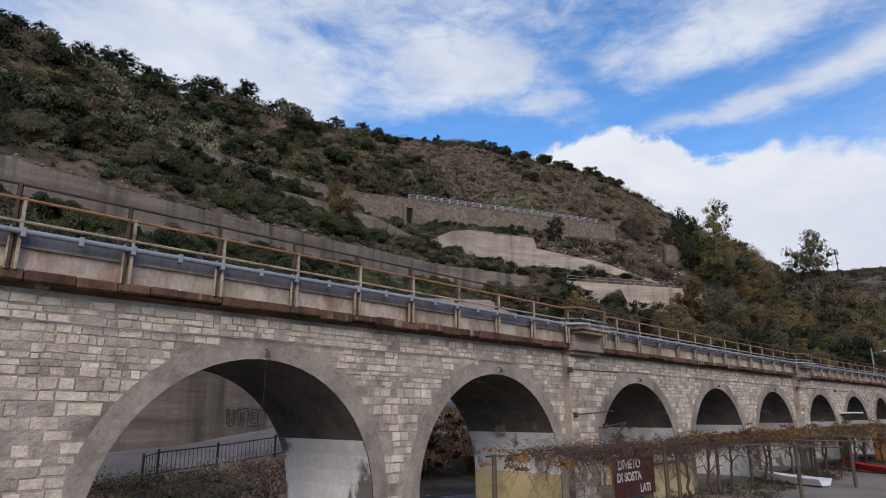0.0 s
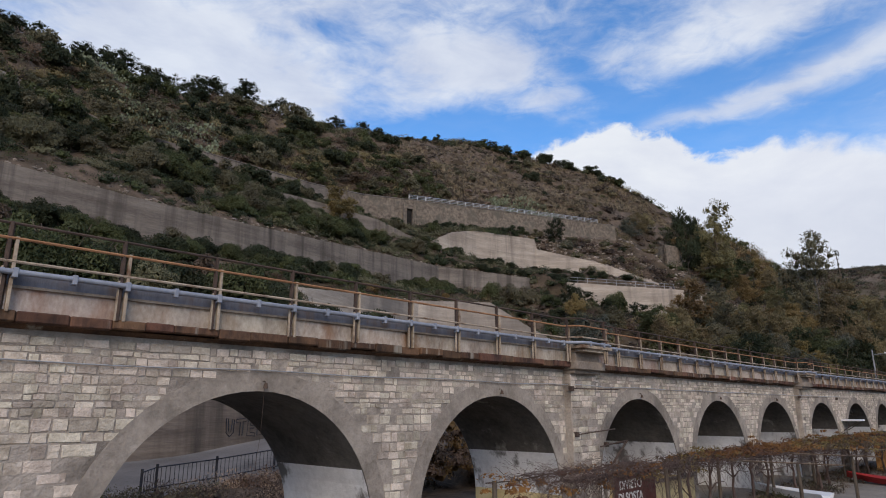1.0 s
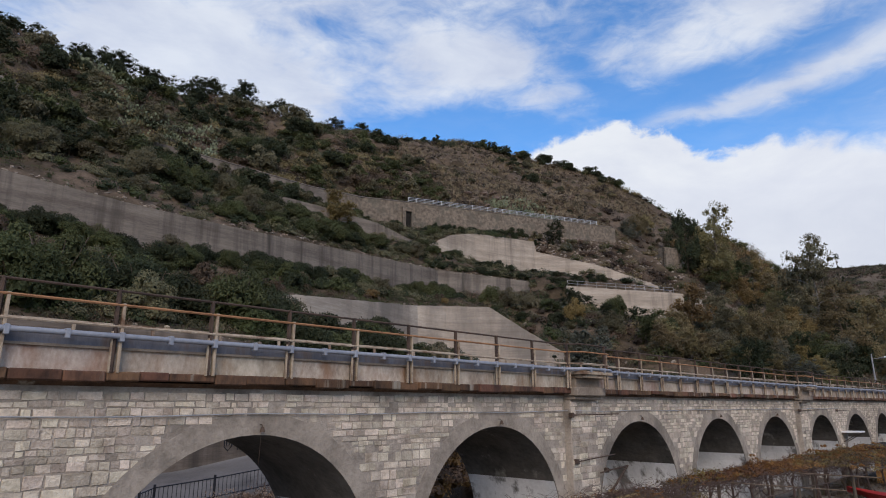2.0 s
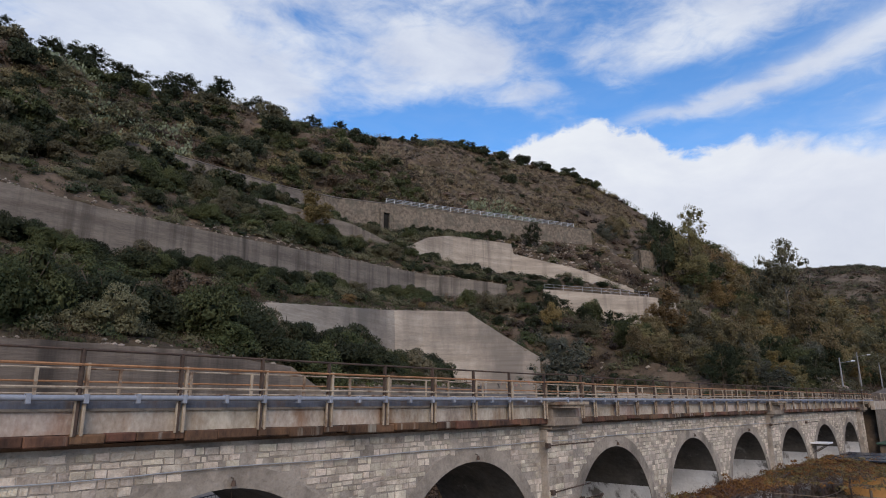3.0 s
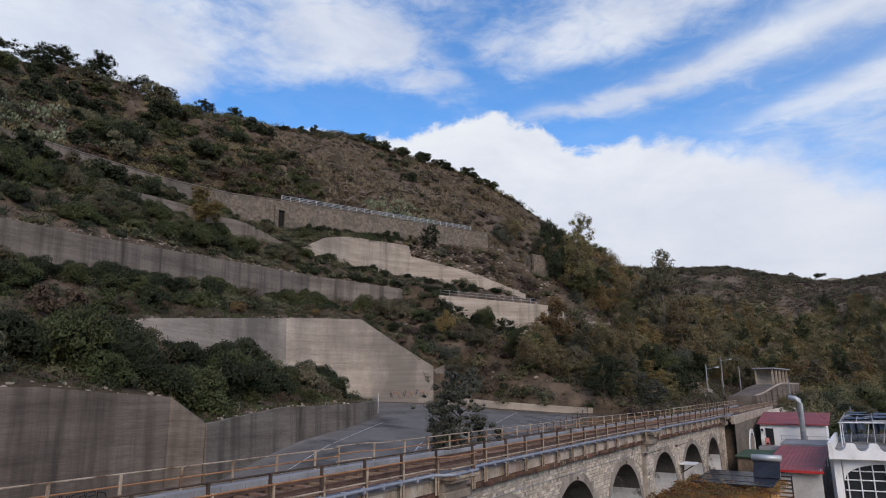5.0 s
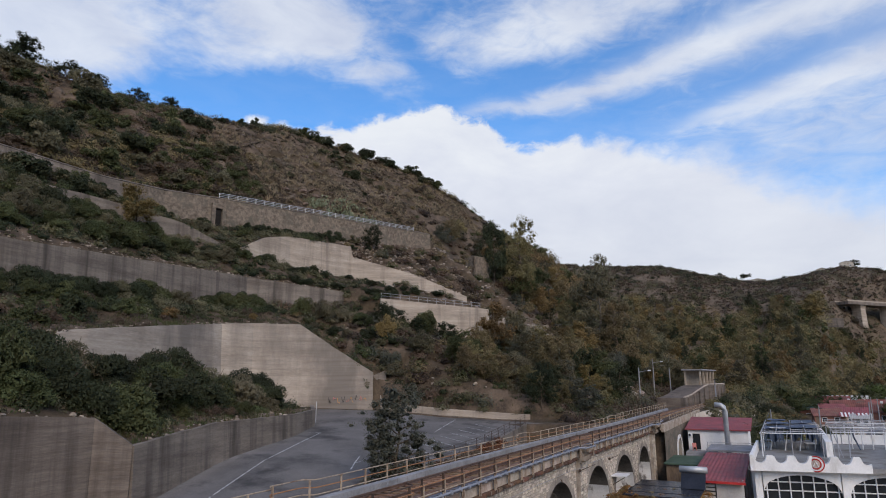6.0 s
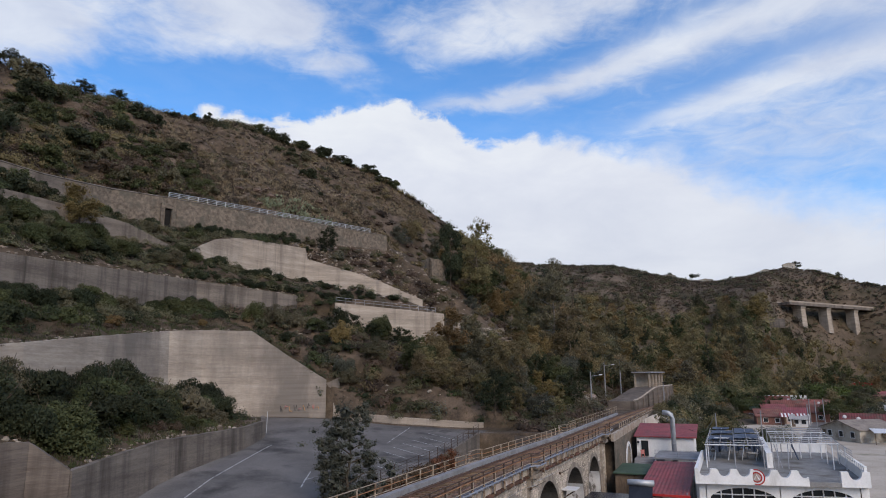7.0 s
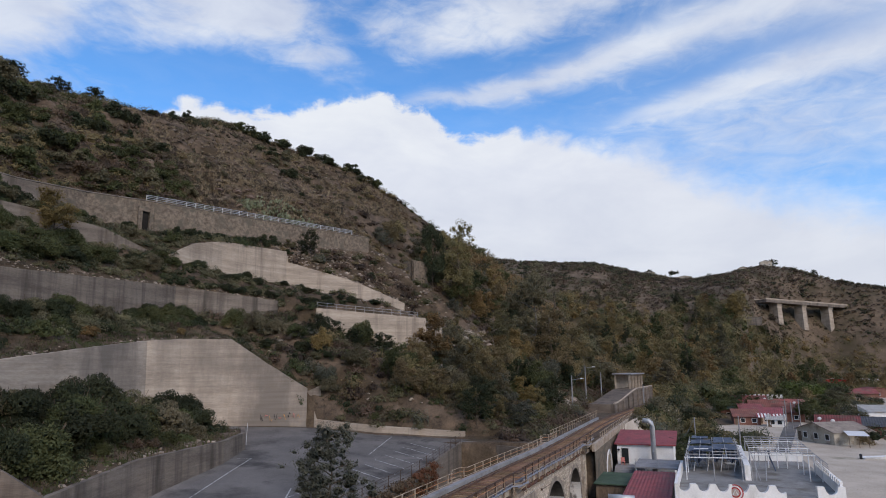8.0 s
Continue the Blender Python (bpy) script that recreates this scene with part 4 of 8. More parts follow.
# over the long wall
scatter(40, 4, 78, 5, 0.2, 0.8, [("dark", 4), ("green", 4), ("olive", 3)], (1.6, 2.6), 0.45, (0.85, 1.2))
scatter(24, 4, 56, 5, 0.72, 0.96, [("dark", 4), ("green", 2), ("olive", 3)], (2.0, 3.0), 0.36, (0.95, 1.3))
scatter(16, 72, 108, 5, 0.5, 0.97, [("dark", 5), ("green", 1)], (0.9, 1.5), 0.5)
scatter(10, 76, 92, 5, 0.07, 0.2, [("dark", 1)], (0.8, 1.2), 0.6)
scatter(10, 93, 108, 5, 0.1, 0.3, [("dark", 1)], (0.85, 1.3), 0.6)
scatter(10, 96, 121, 5, 0.75, 0.96, [("dark", 5), ("green", 1)], (0.9, 1.4), 0.5)
# under the upper road
scatter(26, 4, 84, 7, 0.1, 0.9, [("dark", 4), ("green", 2), ("olive", 3)], (1.5, 2.3), 0.45)
scatter(24, 2, 62, 7, 0.62, 0.96, [("dark", 5), ("green", 2), ("olive", 3)], (2.0, 3.0), 0.36, (0.9, 1.25))
scatter(30, -4, 38, 7, 0.55, 0.97, [("dark", 3), ("green", 3), ("olive", 4)], (2.2, 3.3), 0.34, (1.0, 1.35))
scatter(14, 84, 112, 7, 0.35, 0.9, [("dark", 5), ("olive", 1)], (1.1, 1.8), 0.45)
scatter(6, 112, 132, 7, 0.2, 0.9, [("dark", 2), ("olive", 2)], (0.8, 1.4), 0.6)
# slope above the upper road: dense on the shady half and in the gully, open on the dry knoll
scatter(34, 5, 80, 10, 0.05, 0.97, [("dark", 5), ("green", 2), ("olive", 3), ("brown", 1)], (2.0, 3.6), 0.36)
scatter(22, 74, 98, 10, 0.1, 0.98, [("dark", 2), ("green", 5), ("olive", 2)], (1.9, 3.2), 0.36)
scatter(16, 70, 106, 11, 0.0, 0.6, [("dark", 2), ("green", 4), ("olive", 2)], (2.2, 3.6), 0.38)
scatter(24, 6, 104, 11, 0.1, 1.0, [("dark", 4), ("olive", 3), ("green", 1)], (2.2, 4.0), 0.38)
scatter(5, 100, 135, 10, 0.3, 0.97, [("dark", 2), ("olive", 2)], (1.0, 1.6), 0.6)
scatter(9, 134, 150, 11, 0.1, 0.6, [("dark", 3), ("olive", 3)], (1.4, 2.6), 0.45)
scatter(16, 143, 182, 11, 0.9, 1.0, [("dark", 4), ("green", 1)], (1.9, 3.0), 0.3)
scatter(6, 112, 132, 11, 0.93, 1.0, [("dark", 4), ("green", 1)], (1.3, 2.0), 0.3)
scatter(22, 79, 112, 3, 0.1, 0.9, [("green", 3), ("olive", 3), ("grey", 3), ("autumn", 1)], (1.4, 2.6), 0.45, (0.9, 1.4))
kinds = sorted(SHRUB_LEAF)
vs, fs, ms, total = [], [], [], 0
for kind, x, y, z, size, tall in joined:
    v, f = random.choice(LOOSE)
    a = random.uniform(0, 6.28)
    turn = np.array(((math.cos(a), math.sin(a), 0), (-math.sin(a), math.cos(a), 0), (0, 0, tall)))
    vs.append(v @ turn * size + (x, y, z))
    fs.append(f + total)
    ms.append(np.full(len(f), kinds.index(kind), np.int32))
    total += len(v)
me = fast_mesh("hillside_shrubs", np.concatenate(vs), np.concatenate(fs), SHRUB_LEAF[kinds[0]])
for k in kinds[1:]:
    me.materials.append(SHRUB_LEAF[k])
me.polygons.foreach_set("material_index", np.concatenate(ms))
tagged(new("hillside_shrubs", me), "dark and olive rounded shrubs dotted over the upper hillside", "vegetation", kind="stuff")

# ---- trees ----


def make_tree(name, label, bark, leaf, seed, height, crown, n=2600, size=0.28, slim=0.45, start=0.35, lean=0.04, limbs=9, conic=0.0, girth=0.016, core=0.5):
    """A tapered trunk, limbs, and clumps of leaves round the limbs' ends."""
    r = random.Random(seed)
    ob = thing(name, label, "tree")
    trunk = [(0, 0, -0.5)]
    for k in range(1, 7):
        trunk.append((lean * height * r.uniform(-0.4, 1) * k / 6, lean * height * r.uniform(-1, 1) * k / 6, height * 0.92 * k / 6))
    part("trunk", sweep(trunk, girth * height, 7, 0.2), bark, ob, smooth=True)
    branches, lobes = [], []
    for k in range(limbs):
        h = start + (1 - start) * (k + r.random()) / limbs
        a = r.uniform(0, 6.28)
        reach = crown * (1 - conic * (h - start) / (1 - start)) * r.uniform(0.55, 1.0) * (0.75 + 0.5 * math.sin(math.pi * min(1, (h - start) / (1 - start) + 0.2)))
        i = min(int(h * 6), 5)
        p = Vector(trunk[i]).lerp(Vector(trunk[i + 1]), h * 6 - i) if h < 1 else Vector(trunk[6])
        tip = p + Vector((math.cos(a) * reach, math.sin(a) * reach, reach * r.uniform(0.1, 0.5)))
        branches.append(sweep([p, p.lerp(tip, 0.5) + Vector((0, 0, 0.08 * reach)), tip], 0.006 * height, 5, 0.3))
        for q in range(11):
            c = p.lerp(tip, r.uniform(0.45, 1.1)) + Vector((r.uniform(-1, 1), r.uniform(-1, 1), r.uniform(-0.6, 0.9))) * reach * 0.42
            s = reach * r.uniform(0.12, 0.34)
            lobes.append((c.x, c.y, c.z, s, s, s * r.uniform(0.6, 1.0)))
    s = crown * 0.35 * (1 - 0.6 * conic)
    lobes.append((*trunk[6], s, s, s * 1.2))
    part("branchwork", join(*branches), bark, ob)
    v, f = cloud(lobes, n, size, slim, 0.6, core)
    o = new("crown", fast_mesh("crown", v, f, leaf))
    o.parent = ob
    return ob


TREES = {
    "eucalyptus": [make_tree("eucalyptus_tree", "tall eucalyptus with pale trunk and yellowish-olive crown", M_PALE_BARK if s == 22 else M_BARK, leaf, s, 12, 3.1, 9500, 0.25, 0.36, 0.24, 0.05, 18, core=0.45)
                   for s, leaf in ((21, L_EUC), (22, L_OLIVE))],
    "conifer": [make_tree("conifer_tree", "dark narrow conifer on the wooded slope", M_BARK, L_DARK, s, 12, 2.4, 9000, 0.24, 0.34, 0.06, 0.02, 30, 0.95) for s in (24, 25)],
    "broadleaf": [make_tree("broadleaf_tree", "dense green broadleaf tree on the wooded slope", M_BARK, leaf, s, 7, 3.1, 5200, 0.27, 0.5, 0.12, 0.06, 13)
                  for s, leaf in ((26, L_DARK), (27, L_GREEN), (28, L_OLIVE), (35, L_EUC))],
    "grey": [make_tree("broadleaf_tree", "blue-grey bushy tree on the wooded slope", M_BARK, L_GREY, s, 6, 3.0, 5200, 0.25, 0.42, 0.08, 0.06, 13) for s in (36, 37)],
    "autumn": [make_tree("broadleaf_tree", "yellow-brown autumn tree on the wooded slope", M_BARK, leaf, s, 7, 2.9, 5000, 0.26, 0.48, 0.14, 0.06, 13)
               for s, leaf in ((29, L_AUTUMN), (30, L_EUC))],
    "pine": [make_tree("umbrella_pine", "umbrella pine with a flat dark crown on the ridge", M_BARK, L_DARK, 31, 6, 3.2, 3400, 0.32, 0.4, 0.72, 0.06, 9)],
    "distant": [make_tree("broadleaf_tree", "olive and yellow-brown tree in the distant wood", M_BARK, leaf, s, 9, 3.0, 1300, 0.52, 0.5, 0.14, 0.06, 12) for s, leaf in ((41, L_EUC), (42, L_OLIVE), (43, L_GREEN), (44, L_AUTUMN))],
}


def tree(kind, x, y, size, tall=1.0, which=None, z=None):
    models = TREES[kind]
    ob = models[which] if which is not None else random.choice(models)
    return put(ob, x, y, (ground_level(x, y) if z is None else z) - 0.2, size, tall)


# round the fenced wall
for x, y, k, sz in ((95.5, 41, "broadleaf", 0.62), (93, 43.5, "broadleaf", 0.6), (99, 36.5, "broadleaf", 0.55), (90, 44, "broadleaf", 0.55), (107.5, 28, "autumn", 0.75), (110, 25.5, "broadleaf", 0.7)):
    tree(k, x, y, sz, 0.9, 0)
# trees that stand out against sky and slope
tree("eucalyptus", 150.4, 41.0, 1.3, 1.5, 0)
tree("eucalyptus", 156.0, 42.0, 0.9, 1.2, 1)
tree("broadleaf", 145.4, 46.3, 1.0, 2.3, 0)
tree("autumn", 61.5, 70.0, 0.95, 1.0, 0)
tree("broadleaf", 112.5, 61.3, 0.55, 1.5, 0)
tree("autumn", 101.5, 28.6, 1.1, 1.1, 0)
tree("broadleaf", 106.0, 27.0, 1.1, 1.1, 2)
tree("conifer", 142.8, 15.4, 1.55, 1.35, 1)
tree("conifer", 139.5, 17.5, 1.2, 1.3, 0)
tree("eucalyptus", 136.8, 15.2, 1.25, 1.15, 0)
tree("eucalyptus", 141.0, 19.5, 1.55, 1.35, 1)
tree("eucalyptus", 147.0, 12.6, 1.2, 1.1, 0)
tree("conifer", 151.0, 14.0, 1.1, 1.1, 1)
for x, y, s in ((71, 127, 1.15), (50, 126, 0.9), (47.5, 127.5, 0.85), (24, 127, 1.2), (20, 128, 1.3), (28, 126, 1.0), (35, 127, 1.1), (41, 127.5, 1.2), (58, 126.5, 1.0), (64, 127, 1.1), (79, 123, 0.9), (86, 121.5, 0.8), (95, 119, 0.7), (104, 118, 0.7), (10, 128, 1.3), (14, 127, 1.2)):
    tree("pine" if x in (50, 47.5, 24) else "broadleaf", x, y, s, 0.72, 0)
for x, y, s in ((149, 108, 0.55), (153, 105, 0.6), (158, 101.5, 0.55), (163, 97, 0.6), (168, 93, 0.55)):
    tree("broadleaf", x, y, s, 0.75, 0)
# olive-grey tree between the car park and the viaduct
grey_tree = make_tree("olive_tree", "sparse grey-green tree between the car park and the viaduct", M_BARK, L_GREY, 33, 8.6, 1.9, 26000, 0.12, 0.34, 0.06, 0.04, 34, core=0.6)
grey_tree.matrix_basis = pose(43.2, 12.6, 0.6, 0, 0, 40) @ Matrix.Scale(1.24, 4)


def wood(count, x0, x1, y0, y1, mixture, sizes, gap=2.2, low=None):
    placed, tries = [], 0
    names, weights = zip(*mixture)
    while len(placed) < count and tries < 4000:
        tries += 1
        x, y = random.uniform(x0, x1), random.uniform(y0, y1)
        if any((x - a) ** 2 + (y - b) ** 2 < gap * gap for a, b in placed):
            continue
        placed.append((x, y))
        tree(random.choices(names, weights)[0], x, y, random.uniform(*sizes), random.uniform(0.9, 1.25))


wood(14, 112, 150, 16, 27, [("broadleaf", 4), ("grey", 2), ("autumn", 2)], (0.5, 0.85), 3.5)
wood(7, 124, 150, 28, 40, [("broadleaf", 2), ("grey", 1), ("autumn", 1)], (0.3, 0.55), 4)
wood(32, 84, 114, 9, 30, [("broadleaf", 5), ("grey", 2), ("autumn", 2)], (0.4, 0.75), 2.6)
wood(16, 110, 135, 14, 24, [("broadleaf", 3), ("grey", 1), ("autumn", 2)], (0.6, 1.0), 3)
wood(44, 150, 205, 10, 42, [("eucalyptus", 2), ("autumn", 5), ("broadleaf", 4), ("conifer", 1)], (0.7, 1.2), 4)
wood(34, 150, 230, 40, 66, [("autumn", 4), ("broadleaf", 3), ("grey", 1)], (0.6, 1.1), 4)

# ---- far hills: slopes beyond the bend of the coast ----
EYE = (0.0, -13.5)
SKYLINE = [(-40, 5.0), (-20, 5.4), (-13.7, 6.4), (-10.6, 7.15), (-7.6, 8.3), (-5.6, 8.65), (-3.1, 7.85), (-0.4, 7.4), (1.3, 7.5), (4.6, 8.2), (7.9, 9.0), (10.4, 9.1), (15, 9.6), (22, 10.0), (40, 9)]

VALLEY = [(-30, 1.5), (-17, 6), (-13.5, 14), (-11.5, 13), (-9.7, 13.5), (-8, 6.2), (-6.2, 3.4), (-4, 1.0)]    # how late the slope rises


def hill_level(az, r):
    """Height of the far slopes at an azimuth (degrees) and a distance."""
    top = 12 + 600 * math.tan(radians(interp(az, SKYLINE)))
    k = smooth01((r - 230) / 370) ** interp(az, VALLEY)
    z = -0.8 + interp(az, [(-6, 0.6), (0, 5)]) * smooth01((r - 180) / 50) + (top - 4) * k
    z += 9 * k * (1 - k) * 4 * (1 - smooth01((-4.6 - az) / 1.5)) * noise.fractal(Vector((az * 0.16, r / 110, 1.7)), 0.9, 2.2, 5)
    return z - max(r - 600, 0) * 0.12


def far_place(az, r):
    return EYE[0] + r * math.cos(radians(az)), EYE[1] + r * math.sin(radians(az))


M_FAR = material("far_hillside", (0.062, 0.046, 0.032), (0.170, 0.124, 0.084), 0.05, 1.0, 1.0, 12, stain=(0.05, 0.04, 0.02), stain_scale=0.03, stain_span=(0.45, 0.6))
azs, rs = np.arange(-42, 30.1, 0.5), [170, 200, 225, 250, 275, 300, 325, 350, 375, 400, 430, 460, 490, 520, 550, 580, 600, 640, 700, 900]
vs = [(*far_place(a, r), hill_level(a, r)) for a in azs for r in rs]
n = len(rs)
fs = [(i * n + j, i * n + j + 1, (i + 1) * n + j + 1, (i + 1) * n + j) for i in range(len(azs) - 1) for j in range(n - 1)]
tagged(part("hill_far", (vs, fs), M_FAR, smooth=True), "distant brown and green scrubby hills", "hill", kind="structure")


def clumps(name, label, places, radius, per, size, mats, slim=0.6, flat=0.8, ruffle=0.24, heart=0.5):
    """One object of many leafy clumps, kind stuff."""
    places = np.asarray(places)
    n = len(places)
    idx = np.repeat(np.arange(n), per)
    d = rng.normal(size=(n * per, 3))
    d /= np.linalg.norm(d, axis=1, keepdims=True)
    d[:, 2] = np.abs(d[:, 2]) * 1.0 - 0.15
    wob = 1 + 0.35 * np.sin(d[:, 0] * 5 + idx) * np.cos(d[:, 1] * 4 + idx * 1.7)
    rads = radius[0] + (radius[1] - radius[0]) * rng.random(n)
    c = places[idx] + d * (rads[idx] * wob * (0.78 + 0.34 * rng.random(n * per)))[:, None] * (1, 1, flat)
    nrm = d + rng.normal(size=d.shape) * ruffle + (0, 0, 0.3)
    made = leaves(c, nrm, size * (0.6 + 0.8 * rng.random(n * per)), slim, d + (0, 0, 0.6))
    # neighbours are mostly of one kind
    drift = np.array([noise.noise(Vector((p[0] / 15, p[1] / 15, 8.0))) for p in places])
    kinds = np.floor(((drift + 0.5) * 1.1 + rng.random(n) * 0.45) * len(mats)).astype(int) % len(mats)
    which = kinds[idx]
    if heart:
        made = stack(made, cores(places, rads[:, None] * np.array((heart, heart, heart * flat))))
        which = np.concatenate([which, np.repeat(kinds, len(ICO_F))])
    me = fast_mesh(name, *made, mats[0])
    for m in mats[1:]:
        me.materials.append(m)
    me.polygons.foreach_set("material_index", which.astype(np.int32))
    return tagged(new(name, me), label, "vegetation", kind="stuff")


def pear_pads(name, label, places, mat):
    """Prickly pears: stacks of thick oval pads standing on one another."""
    ring = np.array([(0, -0.5), (0.3, -0.25), (0.36, 0.12), (0.2, 0.46), (-0.2, 0.46), (-0.36, 0.12), (-0.3, -0.25)])
    vs, fs, k = [], [], 0
    for x, y, z in places:
        for q in range(random.randint(16, 30)):
            a, w, tilt = random.uniform(0, 3.14), random.uniform(0.34, 0.62), random.uniform(-0.5, 0.5)
            side, nrm = np.array((math.cos(a), math.sin(a), 0)), np.array((-math.sin(a), math.cos(a), 0))
            up = np.array((0, 0, 1)) * math.cos(tilt) + side * math.sin(tilt) + nrm * random.uniform(-0.5, 0.5)
            mid = np.array((x, y, z)) + (random.gauss(0, 0.75), random.gauss(0, 0.75), abs(random.gauss(0.55, 0.5)))
            face = [mid + side * u * w + up * t * w for u, t in ring]
            vs += [p + nrm * 0.03 for p in face] + [p - nrm * 0.03 for p in face]
            for o, flip in ((k, 1), (k + 7, -1)):
                fs += [(o, o + i, o + i + 1)[::flip] for i in range(1, 6)]
            k += 14
    return tagged(new(name, fast_mesh(name, vs, fs, mat)), label, "vegetation", kind="stuff")


def strewn(count, x0, x1, i, k0, k1, need=None):
    out = []
    while len(out) < count:
        x = random.uniform(x0, x1)
        rows = slope_lines(x)
        y = between(x, rows, i, random.uniform(k0, k1))
        if rows[i + 1][0] - rows[i][0] < 1 or (need and noise.noise(Vector((x / 14, y / 14, 5))) < need):
            continue
        out.append((x, y, ground_level(x, y)))
    return out


# low scrub of the hillside
clumps("scrub", "low dark and olive scrub covering the hillside", strewn(560, 2, 82, 10, 0, 1) + strewn(200, 80, 100, 10, 0.0, 1) + strewn(700, 2, 104, 11, 0, 1.0) + strewn(150, 60, 190, 11, 0.93, 1.0) + strewn(80, 130, 185, 11, 0.3, 1, 0.1),
       (0.8, 2.1), 260, 0.31, (L_DARK, L_OLIVE, L_GREEN, L_BROWN, L_HEATH, L_EUC), 0.5)
clumps("undergrowth", "dense green undergrowth on the terraces", strewn(380, 2, 100, 7, 0, 1) + strewn(340, 2, 93, 5, 0.1, 1) + strewn(330, 2, 78, 3, 0.35, 1) + strewn(300, 2, 63, 1, 0.16, 1) + strewn(240, 76, 104, 3, 0, 1) + strewn(40, 92, 110, 5, 0.1, 1) + [(x, y, ground_level(x, y)) for x, y in [(random.uniform(90.5, 95.5), random.uniform(44, 54)) for k in range(34)]],
       (0.6, 1.5), 320, 0.2, (L_DARK, L_GREEN, L_DARK, L_OLIVE, L_OLIVE), 0.55)
clumps("ground_cover", "low weeds and seedlings over the terrace soil", strewn(1000, 2, 80, 3, 0, 1) + strewn(520, 2, 93, 5, 0, 1) + strewn(620, 74, 114, 3, 0, 1) + strewn(420, 2, 63, 1, 0.03, 1) + strewn(420, 2, 104, 7, 0, 1) + strewn(200, 92, 114, 5, 0, 1) + strewn(500, 2, 100, 10, 0, 1),
       (0.2, 0.65), 46, 0.17, (L_GREEN, L_OLIVE, L_BROWN, L_HEATH, L_GREEN), 0.45, 0.6, heart=0.0)
clumps("dead_growth", "withered brown growth between the terrace bushes", strewn(520, 4, 78, 3, 0.03, 0.8) + strewn(300, 6, 92, 5, 0.05, 0.9) + strewn(300, 76, 112, 3, 0.0, 1) + strewn(260, 4, 62, 1, 0.04, 0.6) + strewn(240, 4, 100, 7, 0.05, 0.9) + strewn(120, 92, 112, 5, 0.2, 1), (0.3, 0.8), 70, 0.2, (L_BROWN, L_HEATH, L_OLIVE, L_BROWN, L_GREEN), 0.3, heart=0.0)
pear_pads("prickly_pears", "pale green prickly pear thickets on the hillside", strewn(90, 24, 66, 10, 0.05, 0.9, 0.22) + strewn(45, 108, 124, 10, 0.02, 0.45, 0.0) + strewn(70, 10, 74, 11, 0.0, 0.6, 0.22), L_CACTUS)
clumps("brush", "mixed brown and green brush on the wooded slope", strewn(260, 116, 300, 7, 0, 1) + strewn(60, 112, 140, 5, 0, 1) + strewn(180, 140, 300, 5, 0, 1) + strewn(260, 112, 300, 3, 0, 1) + strewn(240, 134, 300, 10, 0, 1) + strewn(260, 80, 114, 3, 0.05, 1) + strewn(40, 108, 133, 7, 0, 1) + strewn(120, 190, 310, 11, 0, 1) + [(x, y, ground_level(x, y)) for x, y in [(random.uniform(82, 124), random.uniform(6.4, 11)) for k in range(70)]],
       (0.8, 2.1), 260, 0.31, (L_GREY, L_OLIVE, L_BROWN, L_HEATH, L_EUC, L_BROWN, L_GREEN, L_OLIVE), 0.5)
clumps("grass_tussocks", "dry straw and brown tussocks over the hillside", strewn(2600, 98, 187, 11, 0, 1) + strewn(1500, 96, 150, 10, 0, 1) + strewn(500, 2, 100, 11, 0, 1) + strewn(300, 2, 96, 10, 0, 1) + strewn(160, 106, 134, 7, 0, 1),
       (0.3, 0.85), 40, 0.36, (L_STRAW, L_BROWN, L_STRAW, L_BROWN, L_HEATH), 0.22, heart=0.0)
clumps("heath", "small dark heath bushes dotted over the dry knoll", strewn(700, 98, 187, 11, 0, 1) + strewn(420, 97, 150, 10, 0, 1), (0.3, 0.85), 56, 0.24, (L_HEATH, L_DARK, L_OLIVE, L_HEATH), 0.4)
clumps("woods", "autumn wood of green and brown trees beyond the line", [(x, y, ground_level(x, y) + random.uniform(1, 4)) for x, y in [(random.uniform(195, 312), random.uniform(8, 62)) for k in range(300)]],
       (2.0, 4.0), 460, 0.42, (L_OLIVE, L_AUTUMN, L_EUC, L_GREEN, L_AUTUMN, L_EUC), 0.5, 1.15, 0.16)


def wood_edge(p):
    """How far out the trees of the valley reach; beyond it only scrub."""
    return interp(math.degrees(math.atan2(p[1] - EYE[1], p[0] - EYE[0])), [(-14, 545), (-9.5, 540), (-8, 510), (-6, 465), (-4, 420)])


far = []
while len(far) < 4300:
    a, r = random.uniform(-22, 19), 215 + 383 * random.random() ** 0.95
    if r < interp(a, [(-14, 410), (-8, 370), (-5, 290), (-2, 235), (1, 215)]):
        continue
    if r < interp(a, [(-14, 550), (-9.5, 545), (-8, 515), (-6, 470), (-4.5, 400)]) or noise.noise(Vector((a * 0.5, r / 60, 2))) > -0.15:
        x, y = far_place(a, r)
        far.append((x, y, hill_level(a, r) + (random.uniform(0.5, 4.0) if r < 400 or a < -5 and r < 500 else 0)))
clumps("far_woods", "distant autumn woods at the foot of the hills", [p for p in far if math.dist(p[:2], EYE) < wood_edge(p)], (1.8, 4.4), 230, 0.52, (L_OLIVE, L_AUTUMN, L_EUC, L_AUTUMN, L_EUC, L_EUC, L_GREEN), 0.55, 1.25, 0.16)
clumps("far_scrub", "distant dark scrub dotted over the hills", [p for p in far if math.dist(p[:2], EYE) >= wood_edge(p)], (0.8, 3.0), 60, 0.85, (L_DARK, L_OLIVE, L_BROWN, L_HEATH, L_OLIVE))
heath = []
while len(heath) < 8500:
    a, r = random.uniform(-16, 14), random.uniform(390, 600)
    if r > wood_edge(far_place(a, r)) - 20:
        heath.append((*far_place(a, r), hill_level(a, r)))
